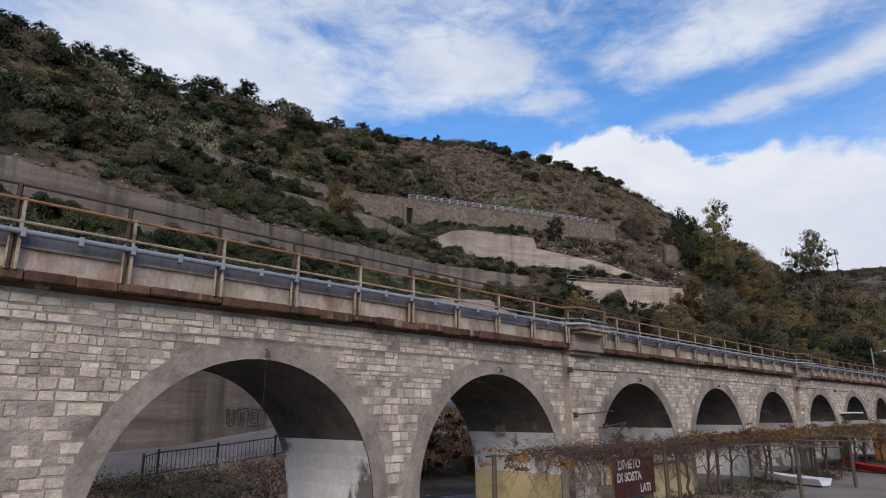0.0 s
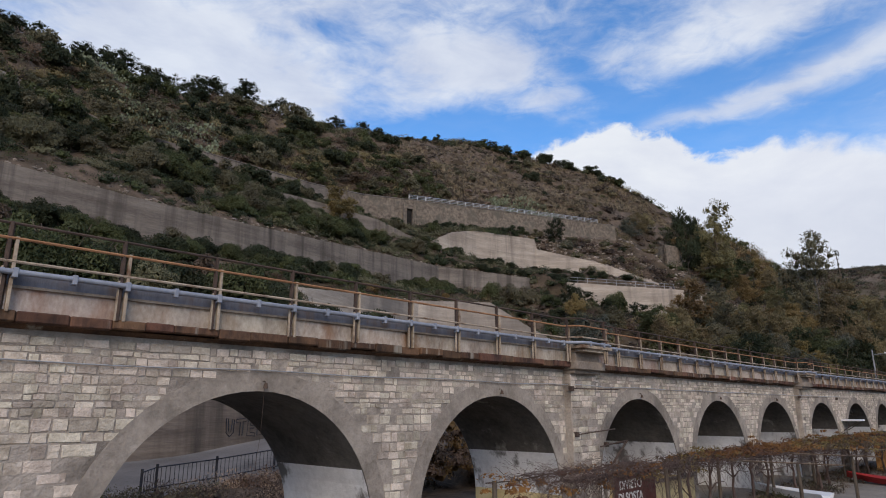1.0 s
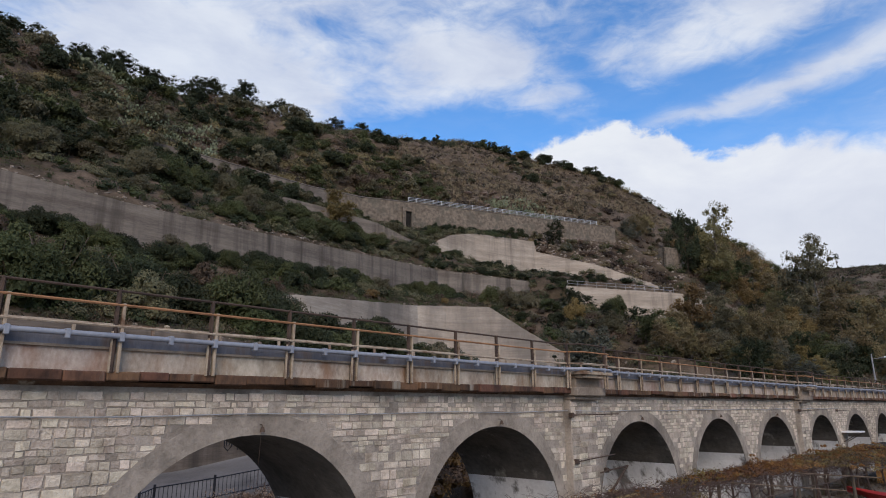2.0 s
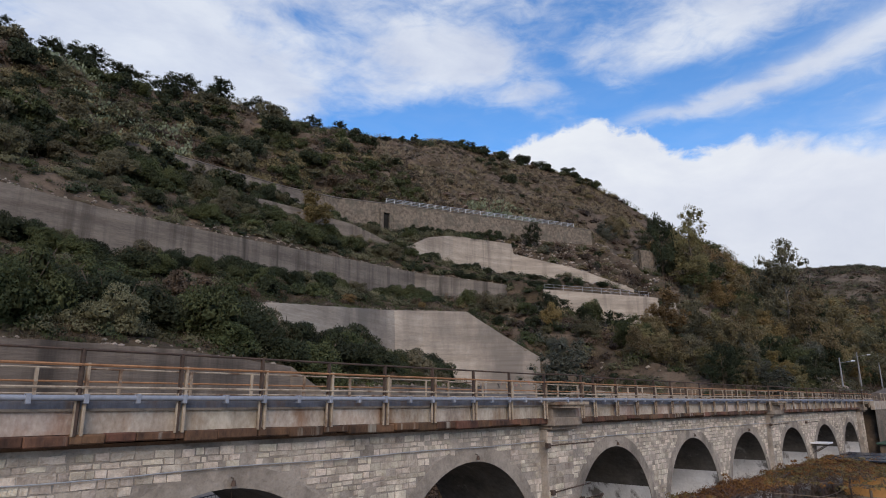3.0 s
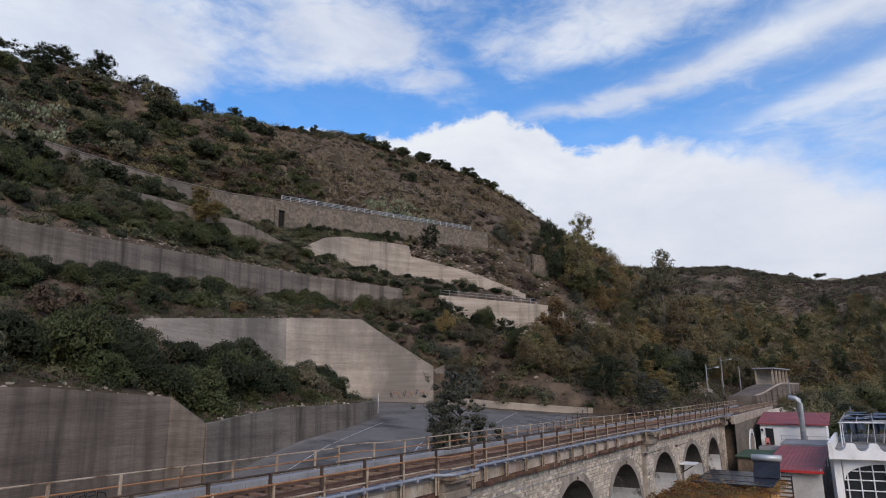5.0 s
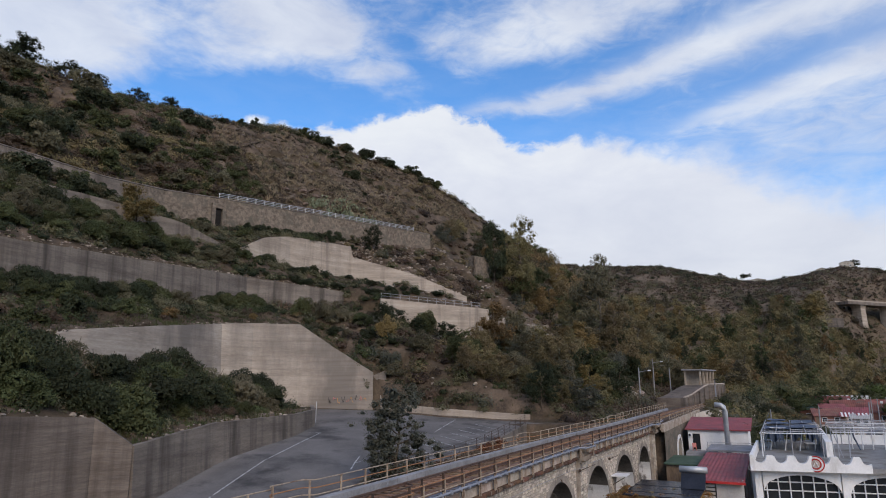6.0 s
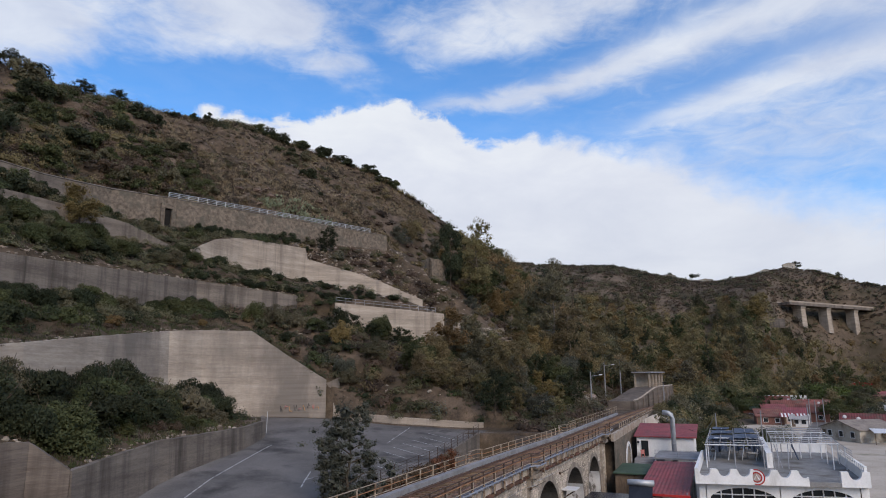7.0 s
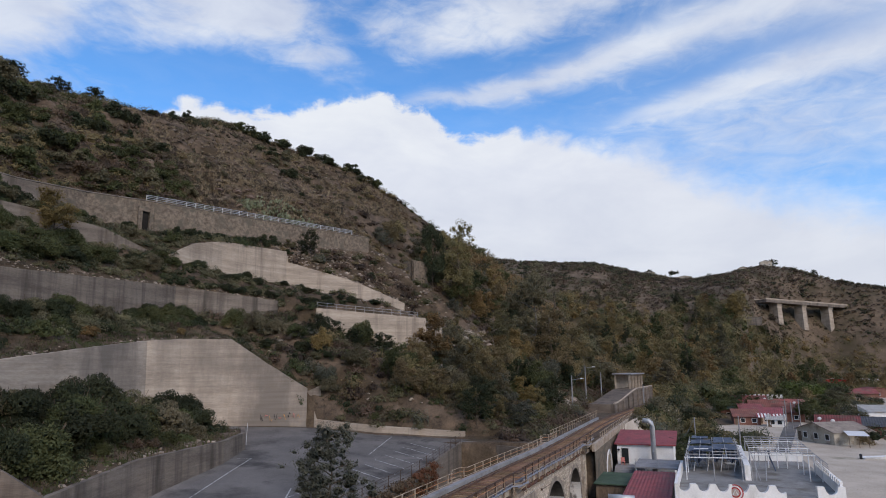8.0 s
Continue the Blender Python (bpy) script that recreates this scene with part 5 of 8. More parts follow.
clumps("far_heath", "distant brown heath and dry grass on the hills", heath, (0.5, 1.5), 14, 0.9, (L_HEATH, L_BROWN, L_OLIVE, L_BROWN, L_OLIVE), 0.5, heart=0.0)

# single trees that rise out of the far woods
k = 0
while k < 130:
    a, r = random.uniform(-13, 9), random.uniform(225, 470)
    if interp(a, [(-14, 410), (-8, 370), (-5, 290), (-2, 235), (1, 225)]) < r < wood_edge(far_place(a, r)):
        tree("distant" if k % 9 else "conifer", *far_place(a, r), random.uniform(0.8, 1.2) * (1.0 if k % 3 else 1.3), random.uniform(0.9, 1.3), None, hill_level(a, r))
        k += 1


def tufts(name, label, places, height, blades, mat):
    """Dry grass: slim triangles in tufts."""
    places = np.repeat(np.asarray(places), blades, 0)
    n = len(places)
    a = rng.uniform(0, 6.28, n)
    base = places + np.stack([rng.normal(0, 0.18, n), rng.normal(0, 0.18, n), np.full(n, -0.05)], 1)
    h = rng.uniform(*height, n)
    side = np.stack([np.cos(a), np.sin(a), 0 * a], 1) * 0.05
    tip = base + np.stack([rng.normal(0, 0.25, n) * h, rng.normal(0, 0.25, n) * h, h], 1)
    v = np.stack([base - side, base + side, tip], 1).reshape(-1, 3)
    return tagged(new(name, fast_mesh(name, v, np.arange(3 * n).reshape(n, 3), mat)), label, "grass", kind="stuff")


tufts("weeds", "green and straw weeds along the terraces", strewn(500, 2, 76, 3, 0, 0.5) + strewn(350, 30, 63, 1, 0, 0.5) + strewn(300, 79, 112, 3, 0, 1), (0.2, 0.6), 7, L_GREEN)

tufts("dry_grass", "tall dry straw grass on the knoll", strewn(2400, 98, 187, 11, 0, 1, -0.15) + strewn(1200, 97, 150, 10, 0, 1, -0.1) + strewn(500, 20, 98, 11, 0.1, 1, 0.05), (0.45, 1.0), 12, L_STRAW)


def rocks(name, label, places, size, mat=M_ROCK):
    bm_v, bm_f = [], []
    t = (1 + 5 ** 0.5) / 2
    ico = np.array([(-1, t, 0), (1, t, 0), (-1, -t, 0), (1, -t, 0), (0, -1, t), (0, 1, t), (0, -1, -t), (0, 1, -t), (t, 0, -1), (t, 0, 1), (-t, 0, -1), (-t, 0, 1)], float) / 1.9
    tri = np.array([(0, 11, 5), (0, 5, 1), (0, 1, 7), (0, 7, 10), (0, 10, 11), (1, 5, 9), (5, 11, 4), (11, 10, 2), (10, 7, 6), (7, 1, 8), (3, 9, 4), (3, 4, 2), (3, 2, 6), (3, 6, 8), (3, 8, 9), (4, 9, 5), (2, 4, 11), (6, 2, 10), (8, 6, 7), (9, 8, 1)])
    for k, p in enumerate(places):
        s = random.uniform(*size) * np.array([random.uniform(0.7, 1.3), random.uniform(0.7, 1.3), random.uniform(0.4, 0.8)])
        bm_v.append(ico * s * rng.uniform(0.75, 1.2, (12, 1)) + np.array(p))
        bm_f.append(tri + 12 * k)
    return tagged(new(name, fast_mesh(name, np.concatenate(bm_v), np.concatenate(bm_f), mat, True)), label, "rocks", kind="stuff")


rocks("scree", "loose pale stones and reddish scree on the slope", strewn(700, 106, 138, 7, 0.0, 1) + strewn(420, 104, 138, 5, 0.0, 1) + strewn(150, 80, 112, 3, 0.1, 0.9) + strewn(120, 95, 165, 11, 0, 1), (0.12, 0.5))
rocks("outcrops", "brown rock outcrops breaking through the hillside", strewn(70, 60, 130, 10, 0.2, 0.9, 0.12) + strewn(60, 100, 160, 11, 0, 0.8, 0.15), (0.5, 1.3), M_CLIFF)
rocks("rubble", "strip of broken stones along the wall tops", strewn(330, 5, 92, 5, 0.02, 0.12) + strewn(150, 4, 62, 1, 0.02, 0.12) + strewn(80, 20, 74, 3, 0.01, 0.08), (0.08, 0.26))
rocks("boulders", "weathered brown boulders among the brush", strewn(110, 110, 142, 5, 0.1, 1) + strewn(80, 98, 138, 3, 0.15, 0.9), (0.5, 1.6))

# ---- buildings by the beach ----
M_RENDER = material("white_painted_render", (0.62, 0.61, 0.59), (0.80, 0.79, 0.77), 0.5, 0.8, 0.15, 12, stain=(0.45, 0.43, 0.39), stain_scale=0.5, stain_stretch=(1, 1, 0.3), stain_span=(0.6, 0.75))
M_REDROOF = material("red_sheet_roof", (0.16, 0.03, 0.034), (0.31, 0.065, 0.066), 0.6, 0.6, 0.3, 8, stain=(0.16, 0.05, 0.045), stain_scale=0.7)
M_TILE = material("faded_red_roofing", (0.10, 0.036, 0.032), (0.25, 0.088, 0.072), 0.5, 0.85, 0.4, 8, vary=0.35, stain=(0.13, 0.085, 0.065), stain_scale=0.4, stain_span=(0.52, 0.66))
M_GREENROOF = material("green_felt_roof", (0.035, 0.065, 0.042), (0.075, 0.11, 0.075), 0.6, 0.9, 0.3)
M_PALEROOF = material("pale_fibre_roof", (0.30, 0.29, 0.27), (0.46, 0.44, 0.41), 0.6, 0.9, 0.3)
M_TARP = material("blue_grey_tarpaulin", (0.035, 0.048, 0.075), (0.08, 0.10, 0.145), 0.9, 0.6, 0.4)
M_TERRACE = material("grey_terrace_screed", (0.17, 0.165, 0.16), (0.27, 0.265, 0.255), 0.4, 0.9, 0.2, stain=(0.12, 0.11, 0.095), stain_scale=0.3)
M_DARKGLASS = material("dark_window_glass", (0.012, 0.014, 0.016), (0.03, 0.033, 0.036), 0.6, 0.12, 0.0)
M_WHITEMETAL = material("white_painted_metal", (0.55, 0.55, 0.55), (0.72, 0.72, 0.72), 1.0, 0.5, 0.1)
M_GREYMETAL = material("grey_painted_metal", (0.22, 0.22, 0.225), (0.36, 0.36, 0.37), 1.0, 0.6, 0.1)
M_TIMBER = material("weathered_timber", (0.09, 0.065, 0.045), (0.21, 0.155, 0.11), 1.2, 0.9, 0.4, 8, (1, 4, 1))
M_PINK = material("faded_pink_plastic", (0.42, 0.15, 0.13), (0.55, 0.22, 0.19), 1.0, 0.6, 0.1)
M_REDPAINT = material("red_gloss_paint", (0.32, 0.02, 0.02), (0.45, 0.04, 0.035), 0.8, 0.4, 0.1)
M_BLACK = material("black_panel", (0.012, 0.013, 0.016), (0.03, 0.032, 0.04), 0.6, 0.25, 0.05)
M_BOARD = material("dark_red_painted_board", (0.055, 0.016, 0.013), (0.105, 0.032, 0.026), 0.8, 0.8, 0.2)
M_LETTER = material("hand_painted_white", (0.50, 0.49, 0.46), (0.66, 0.65, 0.62), 2.0, 0.8, 0.1)
M_SLATE = material("dark_grey_roof_felt", (0.035, 0.037, 0.042), (0.085, 0.088, 0.098), 0.6, 0.85, 0.3)
M_CREAM = material("cream_weathered_render", (0.34, 0.30, 0.24), (0.52, 0.47, 0.39), 0.5, 0.85, 0.2, 12, stain=(0.24, 0.2, 0.16), stain_scale=0.6)
M_DULLROOF = material("dull_brown_fibre_roof", (0.15, 0.125, 0.105), (0.30, 0.255, 0.215), 0.6, 0.9, 0.4)
M_WALLPINK = material("pinkish_render", (0.42, 0.32, 0.26), (0.58, 0.47, 0.40), 0.5, 0.85, 0.2)
M_BRICKY = material("dull_red_brown_render", (0.13, 0.06, 0.045), (0.25, 0.125, 0.095), 0.5, 0.85, 0.2)
M_OCHREWALL = material("orange_ochre_render", (0.40, 0.20, 0.06), (0.55, 0.30, 0.11), 0.5, 0.85, 0.2)


def prism(points, z0, z1):
    """A solid over a plan of (x, y) corners."""
    n = len(points)
    vs = [(x, y, z) for z in (z0, z1) for x, y in points]
    fs = [tuple(range(n))[::-1], tuple(range(n, 2 * n))] + [(k, (k + 1) % n, n + (k + 1) % n, n + k) for k in range(n)]
    return vs, fs


def bar(a, b, w=0.06):
    return sweep([a, b], w * 0.6, 4)


def corrugated(x0, x1, y0, y1, z0, z1, pitch=0.35, lift=0.04):
    """A ribbed sheet roof, falling from z0 at x0 to z1 at x1, with thickness."""
    ys = np.arange(y0, y1 + 0.001, pitch / 4)
    vs, fs = [], []
    for i, y in enumerate(ys):
        h = lift * (0, 1, 1, 0)[i % 4]
        vs += [(x0, y, z0 + h), (x1, y, z1 + h), (x1, y, z1 + h - 0.03), (x0, y, z0 + h - 0.03)]
        if i:
            o = 4 * (i - 1)
            fs += [(o + k, o + (k + 1) % 4, o + 4 + (k + 1) % 4, o + 4 + k) for k in range(4)]
    return vs, fs


# restaurant with a scalloped roof terrace
CA, CB, CC, CD = Vector((62.4, -11.1)), Vector((65.2, -24.7)), Vector((92.5, -24.9)), Vector((90.4, -11.5))


def plan(s, t):
    """s along the front, t towards the back."""
    p = CA.lerp(CB, s).lerp(CD.lerp(CC, s), t)
    return p.x, p.y


rest = thing("restaurant", "white restaurant with arched windows and scalloped roof terrace", "building")
front_n = Vector((CB - CA)).normalized()
L_FRONT = (CB - CA).length


def front_panel(s0, s1, top, z0, z1, depth0, depth1, n=40):
    """A wall along the front whose top follows top(s)."""
    vs, fs = [], []
    out = Vector((front_n.y, -front_n.x)) * (-1 if Vector((front_n.y, -front_n.x)).x > 0 else 1)
    for i in range(n + 1):
        s = s0 + (s1 - s0) * i / n
        b = CA.lerp(CB, s)
        p, q = b + out * depth0, b + out * depth1
        zt = top(s)
        vs += [(p.x, p.y, z0), (p.x, p.y, zt), (q.x, q.y, zt), (q.x, q.y, z0)]
        if i:
            o = 4 * (i - 1)
            fs += [(o + k, o + 4 + k, o + 4 + (k + 1) % 4, o + (k + 1) % 4) for k in range(4)]
    fs += [(0, 1, 2, 3), tuple(4 * n + k for k in (3, 2, 1, 0))]
    return vs, fs


def scallop(s):
    d = (s * L_FRONT) % 1.62 - 0.81
    return 5.02 - math.sqrt(max(0.5 ** 2 - d * d, 0)) * 1.25


part("front_parapet", front_panel(0.0, 0.66, scallop, 3.75, 5, 0.35, 0.0, 90), M_RENDER, rest, "scalloped white parapet")
part("front_parapet", front_panel(0.84, 1.0, lambda s: 5.02 - math.sqrt(max(0.52 ** 2 - ((s - 0.92) * L_FRONT) ** 2, 0)) * 1.3, 3.75, 5, 0.35, 0.0, 40), M_RENDER, rest, "scalloped white parapet")
part("front_parapet", front_panel(0.66, 0.84, lambda s: 4.12, 3.75, 5, 0.33, 0.0, 4), M_TERRACE, rest)
part("terrace_floor", prism([plan(0, 0), plan(1, 0), plan(1, 1), plan(0, 1)], 3.8, 4.08), M_TERRACE, rest, "worn grey terrace floor")
for s0 in (0.0, 0.985):
    part("side_parapet", prism([plan(s0, 0), plan(s0 + 0.018, 0), plan(s0 + 0.018, 0.55), plan(s0, 0.55)], 3.7, 4.95), M_RENDER, rest)
for k in range(14):
    part("tooth", prism([plan(0.985, 0.02 + 0.036 * k), plan(1.003, 0.02 + 0.036 * k), plan(1.003, 0.04 + 0.036 * k), plan(0.985, 0.04 + 0.036 * k)], 4.95, 5.35), M_RENDER, rest)
part("back_parapet", prism([plan(0.45, 0.84), plan(0.98, 0.84), plan(0.98, 0.85), plan(0.45, 0.85)], 4.0, 5.1), M_RENDER, rest)
for s0, s1 in ((0.02, 0.06), (0.5, 0.54), (0.955, 1.0)):
    part("facade_pier", prism([plan(s0, 0.02), plan(s1, 0.02), plan(s1, 0.04), plan(s0, 0.04)], -0.4, 3.8), M_RENDER, rest)


def facade_arch(sc, half):
    """Wall over an arched opening, with glazing bars set back in it."""
    vs, fs = [], []
    n = 24
    for i in range(n + 1):
        s = sc - half + 2 * half * i / n
        z = 2.0 + 1.35 * math.sqrt(max(1 - ((s - sc) / half) ** 2, 0))
        x, y = plan(s, 0.02)
        x2, y2 = plan(s, 0.035)
        vs += [(x, y, z), (x, y, 3.8), (x2, y2, 3.8), (x2, y2, z)]
        if i:
            o = 4 * (i - 1)
            fs += [(o + k, o + 4 + k, o + 4 + (k + 1) % 4, o + (k + 1) % 4) for k in range(4)]
    part("facade", (vs, fs), M_RENDER, rest)
    w = part("window", prism([plan(sc - half, 0.034), plan(sc + half, 0.034), plan(sc + half, 0.036), plan(sc - half, 0.036)], 0.2, 3.6), M_DARKGLASS, rest, "dark arched window glass")
    for k in range(-3, 4):
        s = sc + half * 0.98 * k / 3.2
        zt = 2.0 + 1.33 * math.sqrt(max(1 - ((s - sc) / half) ** 2, 0))
        part("mullion", bar((*plan(s, 0.03), 0.2), (*plan(s, 0.03), zt), 0.09), M_WHITEMETAL, w)
    for z in (1.25, 2.05, 2.75):
        k = 0.99 if z < 2.1 else 0.8
        part("transom", bar((*plan(sc - half * k, 0.03), z), (*plan(sc + half * k, 0.03), z), 0.09), M_WHITEMETAL, w)


facade_arch(0.28, 0.215)
facade_arch(0.745, 0.205)
part("body", prism([plan(0.0, 0.05), plan(1, 0.05), plan(1, 1), plan(0, 1)], -0.4, 3.8), M_RENDER, rest)
part("low_wall", prism([plan(0.02, 0.015), plan(0.98, 0.015), plan(0.98, 0.03), plan(0.02, 0.03)], -0.4, 0.3), M_RENDER, rest)
part("dividing_wall", prism([plan(0.46, 0.3), plan(0.5, 0.3), plan(0.5, 0.95), plan(0.46, 0.95)], 4.0, 5.5), M_RENDER, rest, "white dividing wall on the terrace")

# round emblem on the parapet: rings of plain colour
emblem = thing("emblem", "round red and white emblem disc on the parapet", "sign", at=(*(CA.lerp(CB, 0.36) + Vector((-0.42, -0.09))), 4.42), rz=-12)
for r, x, m in ((0.66, 0.0, M_REDPAINT), (0.56, -0.02, M_RENDER), (0.44, -0.035, M_REDPAINT), (0.33, -0.05, M_WALLPINK)):
    part("disc", sweep([(x + 0.05, 0, 0), (x, 0, 0)], r, 32), m, emblem)
part("mark", sweep([(-0.07, 0.18, -0.2), (-0.07, 0.0, 0.22), (-0.07, -0.2, -0.2)], 0.05, 5), M_RENDER, emblem)

# steel frames and tarpaulins on the terrace
frame_left = thing("steel_pergola", "white and grey steel pergola frame with blue tarpaulins", "pergola")
for i, t in enumerate((0.28, 0.37, 0.46, 0.55, 0.64, 0.73, 0.82, 0.91)):
    for s in (0.06, 0.25, 0.44):
        if i % 2 == 0:
            part("post", bar((*plan(s, t), 4.05), (*plan(s, t), 6.25), 0.09), M_GREYMETAL if s > 0.1 else M_WHITEMETAL, frame_left)
    part("beam", bar((*plan(0.05, t), 6.25), (*plan(0.46, t), 6.25), 0.09), M_WHITEMETAL if i % 3 == 0 else M_GREYMETAL, frame_left)
for s in (0.06, 0.155, 0.25, 0.345, 0.44):
    part("beam", bar((*plan(s, 0.28), 6.32), (*plan(s, 0.92), 6.5), 0.08), M_GREYMETAL, frame_left)
for s in (0.1, 0.2, 0.3, 0.4):
    part("brace", bar((*plan(s, 0.5), 4.1), (*plan(s + 0.03, 0.5), 6.2), 0.08), M_WHITEMETAL, frame_left)
for s0, s1, t0, t1, dz in ((0.07, 0.25, 0.44, 0.62, -0.05), (0.255, 0.43, 0.46, 0.66, 0.03), (0.08, 0.24, 0.64, 0.8, 0.1), (0.26, 0.42, 0.68, 0.9, 0.12), (0.08, 0.22, 0.82, 0.92, 0.2)):
    vs, fs = [], []
    for i in range(9):
        for j in range(9):
            x, y = plan(s0 + (s1 - s0) * i / 8, t0 + (t1 - t0) * j / 8)
            vs.append((x, y, 6.44 + dz - 0.22 * math.sin(math.pi * i / 8) * math.sin(math.pi * j / 8) + 0.09 * rough(x, y, 0.8)))
            if i < 8 and j < 8:
                fs.append((9 * i + j, 9 * i + j + 1, 9 * i + j + 10, 9 * i + j + 9))
    part("tarpaulin", (vs, fs), M_TARP, frame_left, "sagging blue-grey tarpaulin")
for s0, s1, t0 in ((0.08, 0.2, 0.46), (0.22, 0.33, 0.5), (0.35, 0.43, 0.48)):
    vs, fs = [], []
    for i in range(9):
        x, y = plan(s0 + (s1 - s0) * i / 8, t0 + 0.01 * math.sin(i * 1.9))
        vs += [(x, y, 6.4), (x + 0.1 * math.sin(i * 2.3), y, 5.2 + 0.25 * math.sin(i * 1.3))]
        if i:
            fs.append((2 * i - 2, 2 * i, 2 * i + 1, 2 * i - 1))
    part("hanging_sheet", (vs, fs), M_TARP, frame_left, "blue-grey sheet hanging from the frame")
frame_right = thing("steel_pergola", "bare white and grey steel pergola frame on the terrace", "pergola")
for i, t in enumerate((0.4, 0.46, 0.52, 0.58, 0.64, 0.7, 0.77, 0.84, 0.92)):
    part("beam", bar((*plan(0.52, t), 6.2 + 0.05 * i), (*plan(0.97, t), 6.2 + 0.05 * i), 0.08), M_WHITEMETAL if i % 3 == 0 else M_GREYMETAL, frame_right)
for s in (0.53, 0.60, 0.67, 0.74, 0.81, 0.89, 0.97):
    part("beam", bar((*plan(s, 0.25 if s > 0.9 else 0.42), 6.15), (*plan(s, 0.94), 6.45), 0.08), M_GREYMETAL, frame_right)
    for t in (0.3, 0.46, 0.62, 0.92) if s > 0.85 else (0.62, 0.92):
        part("post", bar((*plan(s, t), 4.05), (*plan(s, t), 6.25), 0.09), M_WHITEMETAL if s > 0.6 else M_GREYMETAL, frame_right)
for s, e in ((0.51, 0.52), (0.535, 0.56), (0.56, 0.53), (0.6, 0.64)):
    part("brace", bar((*plan(s, 0.3), 4.05), (*plan(e, 0.52), 6.2), 0.07), M_GREYMETAL, frame_right)
for k in range(5):
    part("side_rail", bar((*plan(0.985, 0.2), 5.2 + 0.22 * k), (*plan(0.985, 0.9), 5.2 + 0.22 * k), 0.06), M_GREYMETAL, frame_right)
part("cloth", sweep([(*plan(0.66, 0.5), 6.3), (*plan(0.665, 0.49), 5.6), (*plan(0.68, 0.47), 5.0), (*plan(0.69, 0.44), 4.5)], 0.12, 6, 0.5), M_TARP, frame_right, "dark rag hanging from the frame")
# stacked things left on the terrace
for s, t, w, h, m, word in ((0.1, 0.6, 1.6, 0.7, M_TIMBER, "brown timber table"), (0.3, 0.66, 1.4, 0.75, M_TIMBER, "brown timber table"), (0.38, 0.55, 1.2, 0.7, M_WHITEMETAL, "white metal table"), (0.2, 0.8, 1.5, 0.75, M_TIMBER, "brown timber table")):
    x, y = plan(s, t)
    g = thing("table", word + " standing under the terrace pergola", "table", "terrace tables", at=(x, y, 4.08), rz=12)
    part("tabletop", boxes((-w / 2, w / 2, -0.5, 0.5, h - 0.05, h), bevel=0.01), m, g)
    for lx in (-w / 2 + 0.1, w / 2 - 0.1):
        for ly in (-0.42, 0.42):
            part("leg", bar((lx, ly, 0), (lx, ly, h - 0.04), 0.06), M_GREYMETAL, g)

# red lean-to between the restaurant and the viaduct
shed = thing("lean_to", "open lean-to with a red ribbed sheet roof", "shed")
part("roof", corrugated(61.5, 80.5, -10.6, -6.0, 2.75, 3.25), M_REDROOF, shed, "red ribbed sheet roof")
for x in (62.2, 68, 74, 80):
    for y in (-10.4, -6.2):
        part("post", bar((x, y, -0.4), (x, y, 2.9), 0.12), M_GREYMETAL, shed)
part("fascia", boxes((61.4, 61.5, -10.7, -5.9, 2.6, 2.8)), M_REDPAINT, shed)
part("shutter", boxes((62.0, 62.1, -10.5, -8.3, -0.3, 2.6), bevel=0.01), M_PALEROOF, shed, "pale slatted panel")
for z in np.arange(0, 2.6, 0.32):
    part("slat", boxes((61.94, 62.02, -8.2, -6.2, z, z + 0.2)), M_PALEROOF, shed)
part("counter", boxes((63, 64, -10, -6.5, -0.4, 0.9), bevel=0.02), M_OCHREWALL, shed)

green = thing("green_roof_shed", "low shed with a flat dark green felt roof", "shed")
part("roof", boxes((76.0, 84.5, -6.0, -1.9, 2.2, 2.35), bevel=0.02), M_GREENROOF, green)
part("body", boxes((76.3, 84.2, -5.8, -2.1, -0.4, 2.2)), M_TIMBER, green)

# white house with a red roof beyond the viaduct
house = thing("house", "small white house with a red sheet roof", "house")
part("wall", prism([(93.0, -2.7), (93.2, -10.0), (101, -10.0), (100.8, -2.7)], -0.2, 4.75), M_RENDER, house)
vs = [(92.6, -2.4, 4.78), (92.8, -10.4, 4.78), (101.4, -10.4, 5.9), (101.2, -2.4, 5.9)]
part("roof", (vs + [(x, y, z + 0.14) for x, y, z in vs], [(0, 1, 2, 3)[::-1], (4, 5, 6, 7), (0, 1, 5, 4), (1, 2, 6, 5), (2, 3, 7, 6), (3, 0, 4, 7)]), M_REDROOF, house, "sloping dark red roof")
d = part("door", boxes((92.9, 93.0, -4.2, -3.3, 2.3, 4.3), bevel=0.02), M_DARKGLASS, house)
part("step_block", boxes((90.5, 93, -6.2, -2.6, -0.3, 2.2)), M_TROUGH, house)
ac = thing("air_conditioner", "white wall-mounted air conditioner unit", "air conditioner")
part("case", boxes((92.6, 92.98, -3.15, -2.75, 3.9, 4.35), bevel=0.03), M_WHITEMETAL, ac)
part("grille", sweep([(92.6, -2.95, 4.12), (92.57, -2.95, 4.12)], 0.15, 16), M_BLACK, ac)
stairs = thing("outdoor_stairs", "concrete steps up to the white house", "stairs")
for k in range(12):
    part("step", boxes((87.0 + 0.3 * k, 90.6, -5.2, -2.6, -0.3 + 0.2 * k, -0.1 + 0.2 * k), bevel=0.01), M_TROUGH, stairs)
chair = thing("plastic_chair", "faded pink plastic chair on the landing", "chair", at=(92.2, -3.5, 2.2), rz=15)
part("seat", boxes((-0.25, 0.25, -0.25, 0.25, 0.42, 0.47), bevel=0.02), M_PINK, chair)
part("backrest", boxes((0.2, 0.26, -0.25, 0.25, 0.45, 0.95), bevel=0.02), M_PINK, chair)
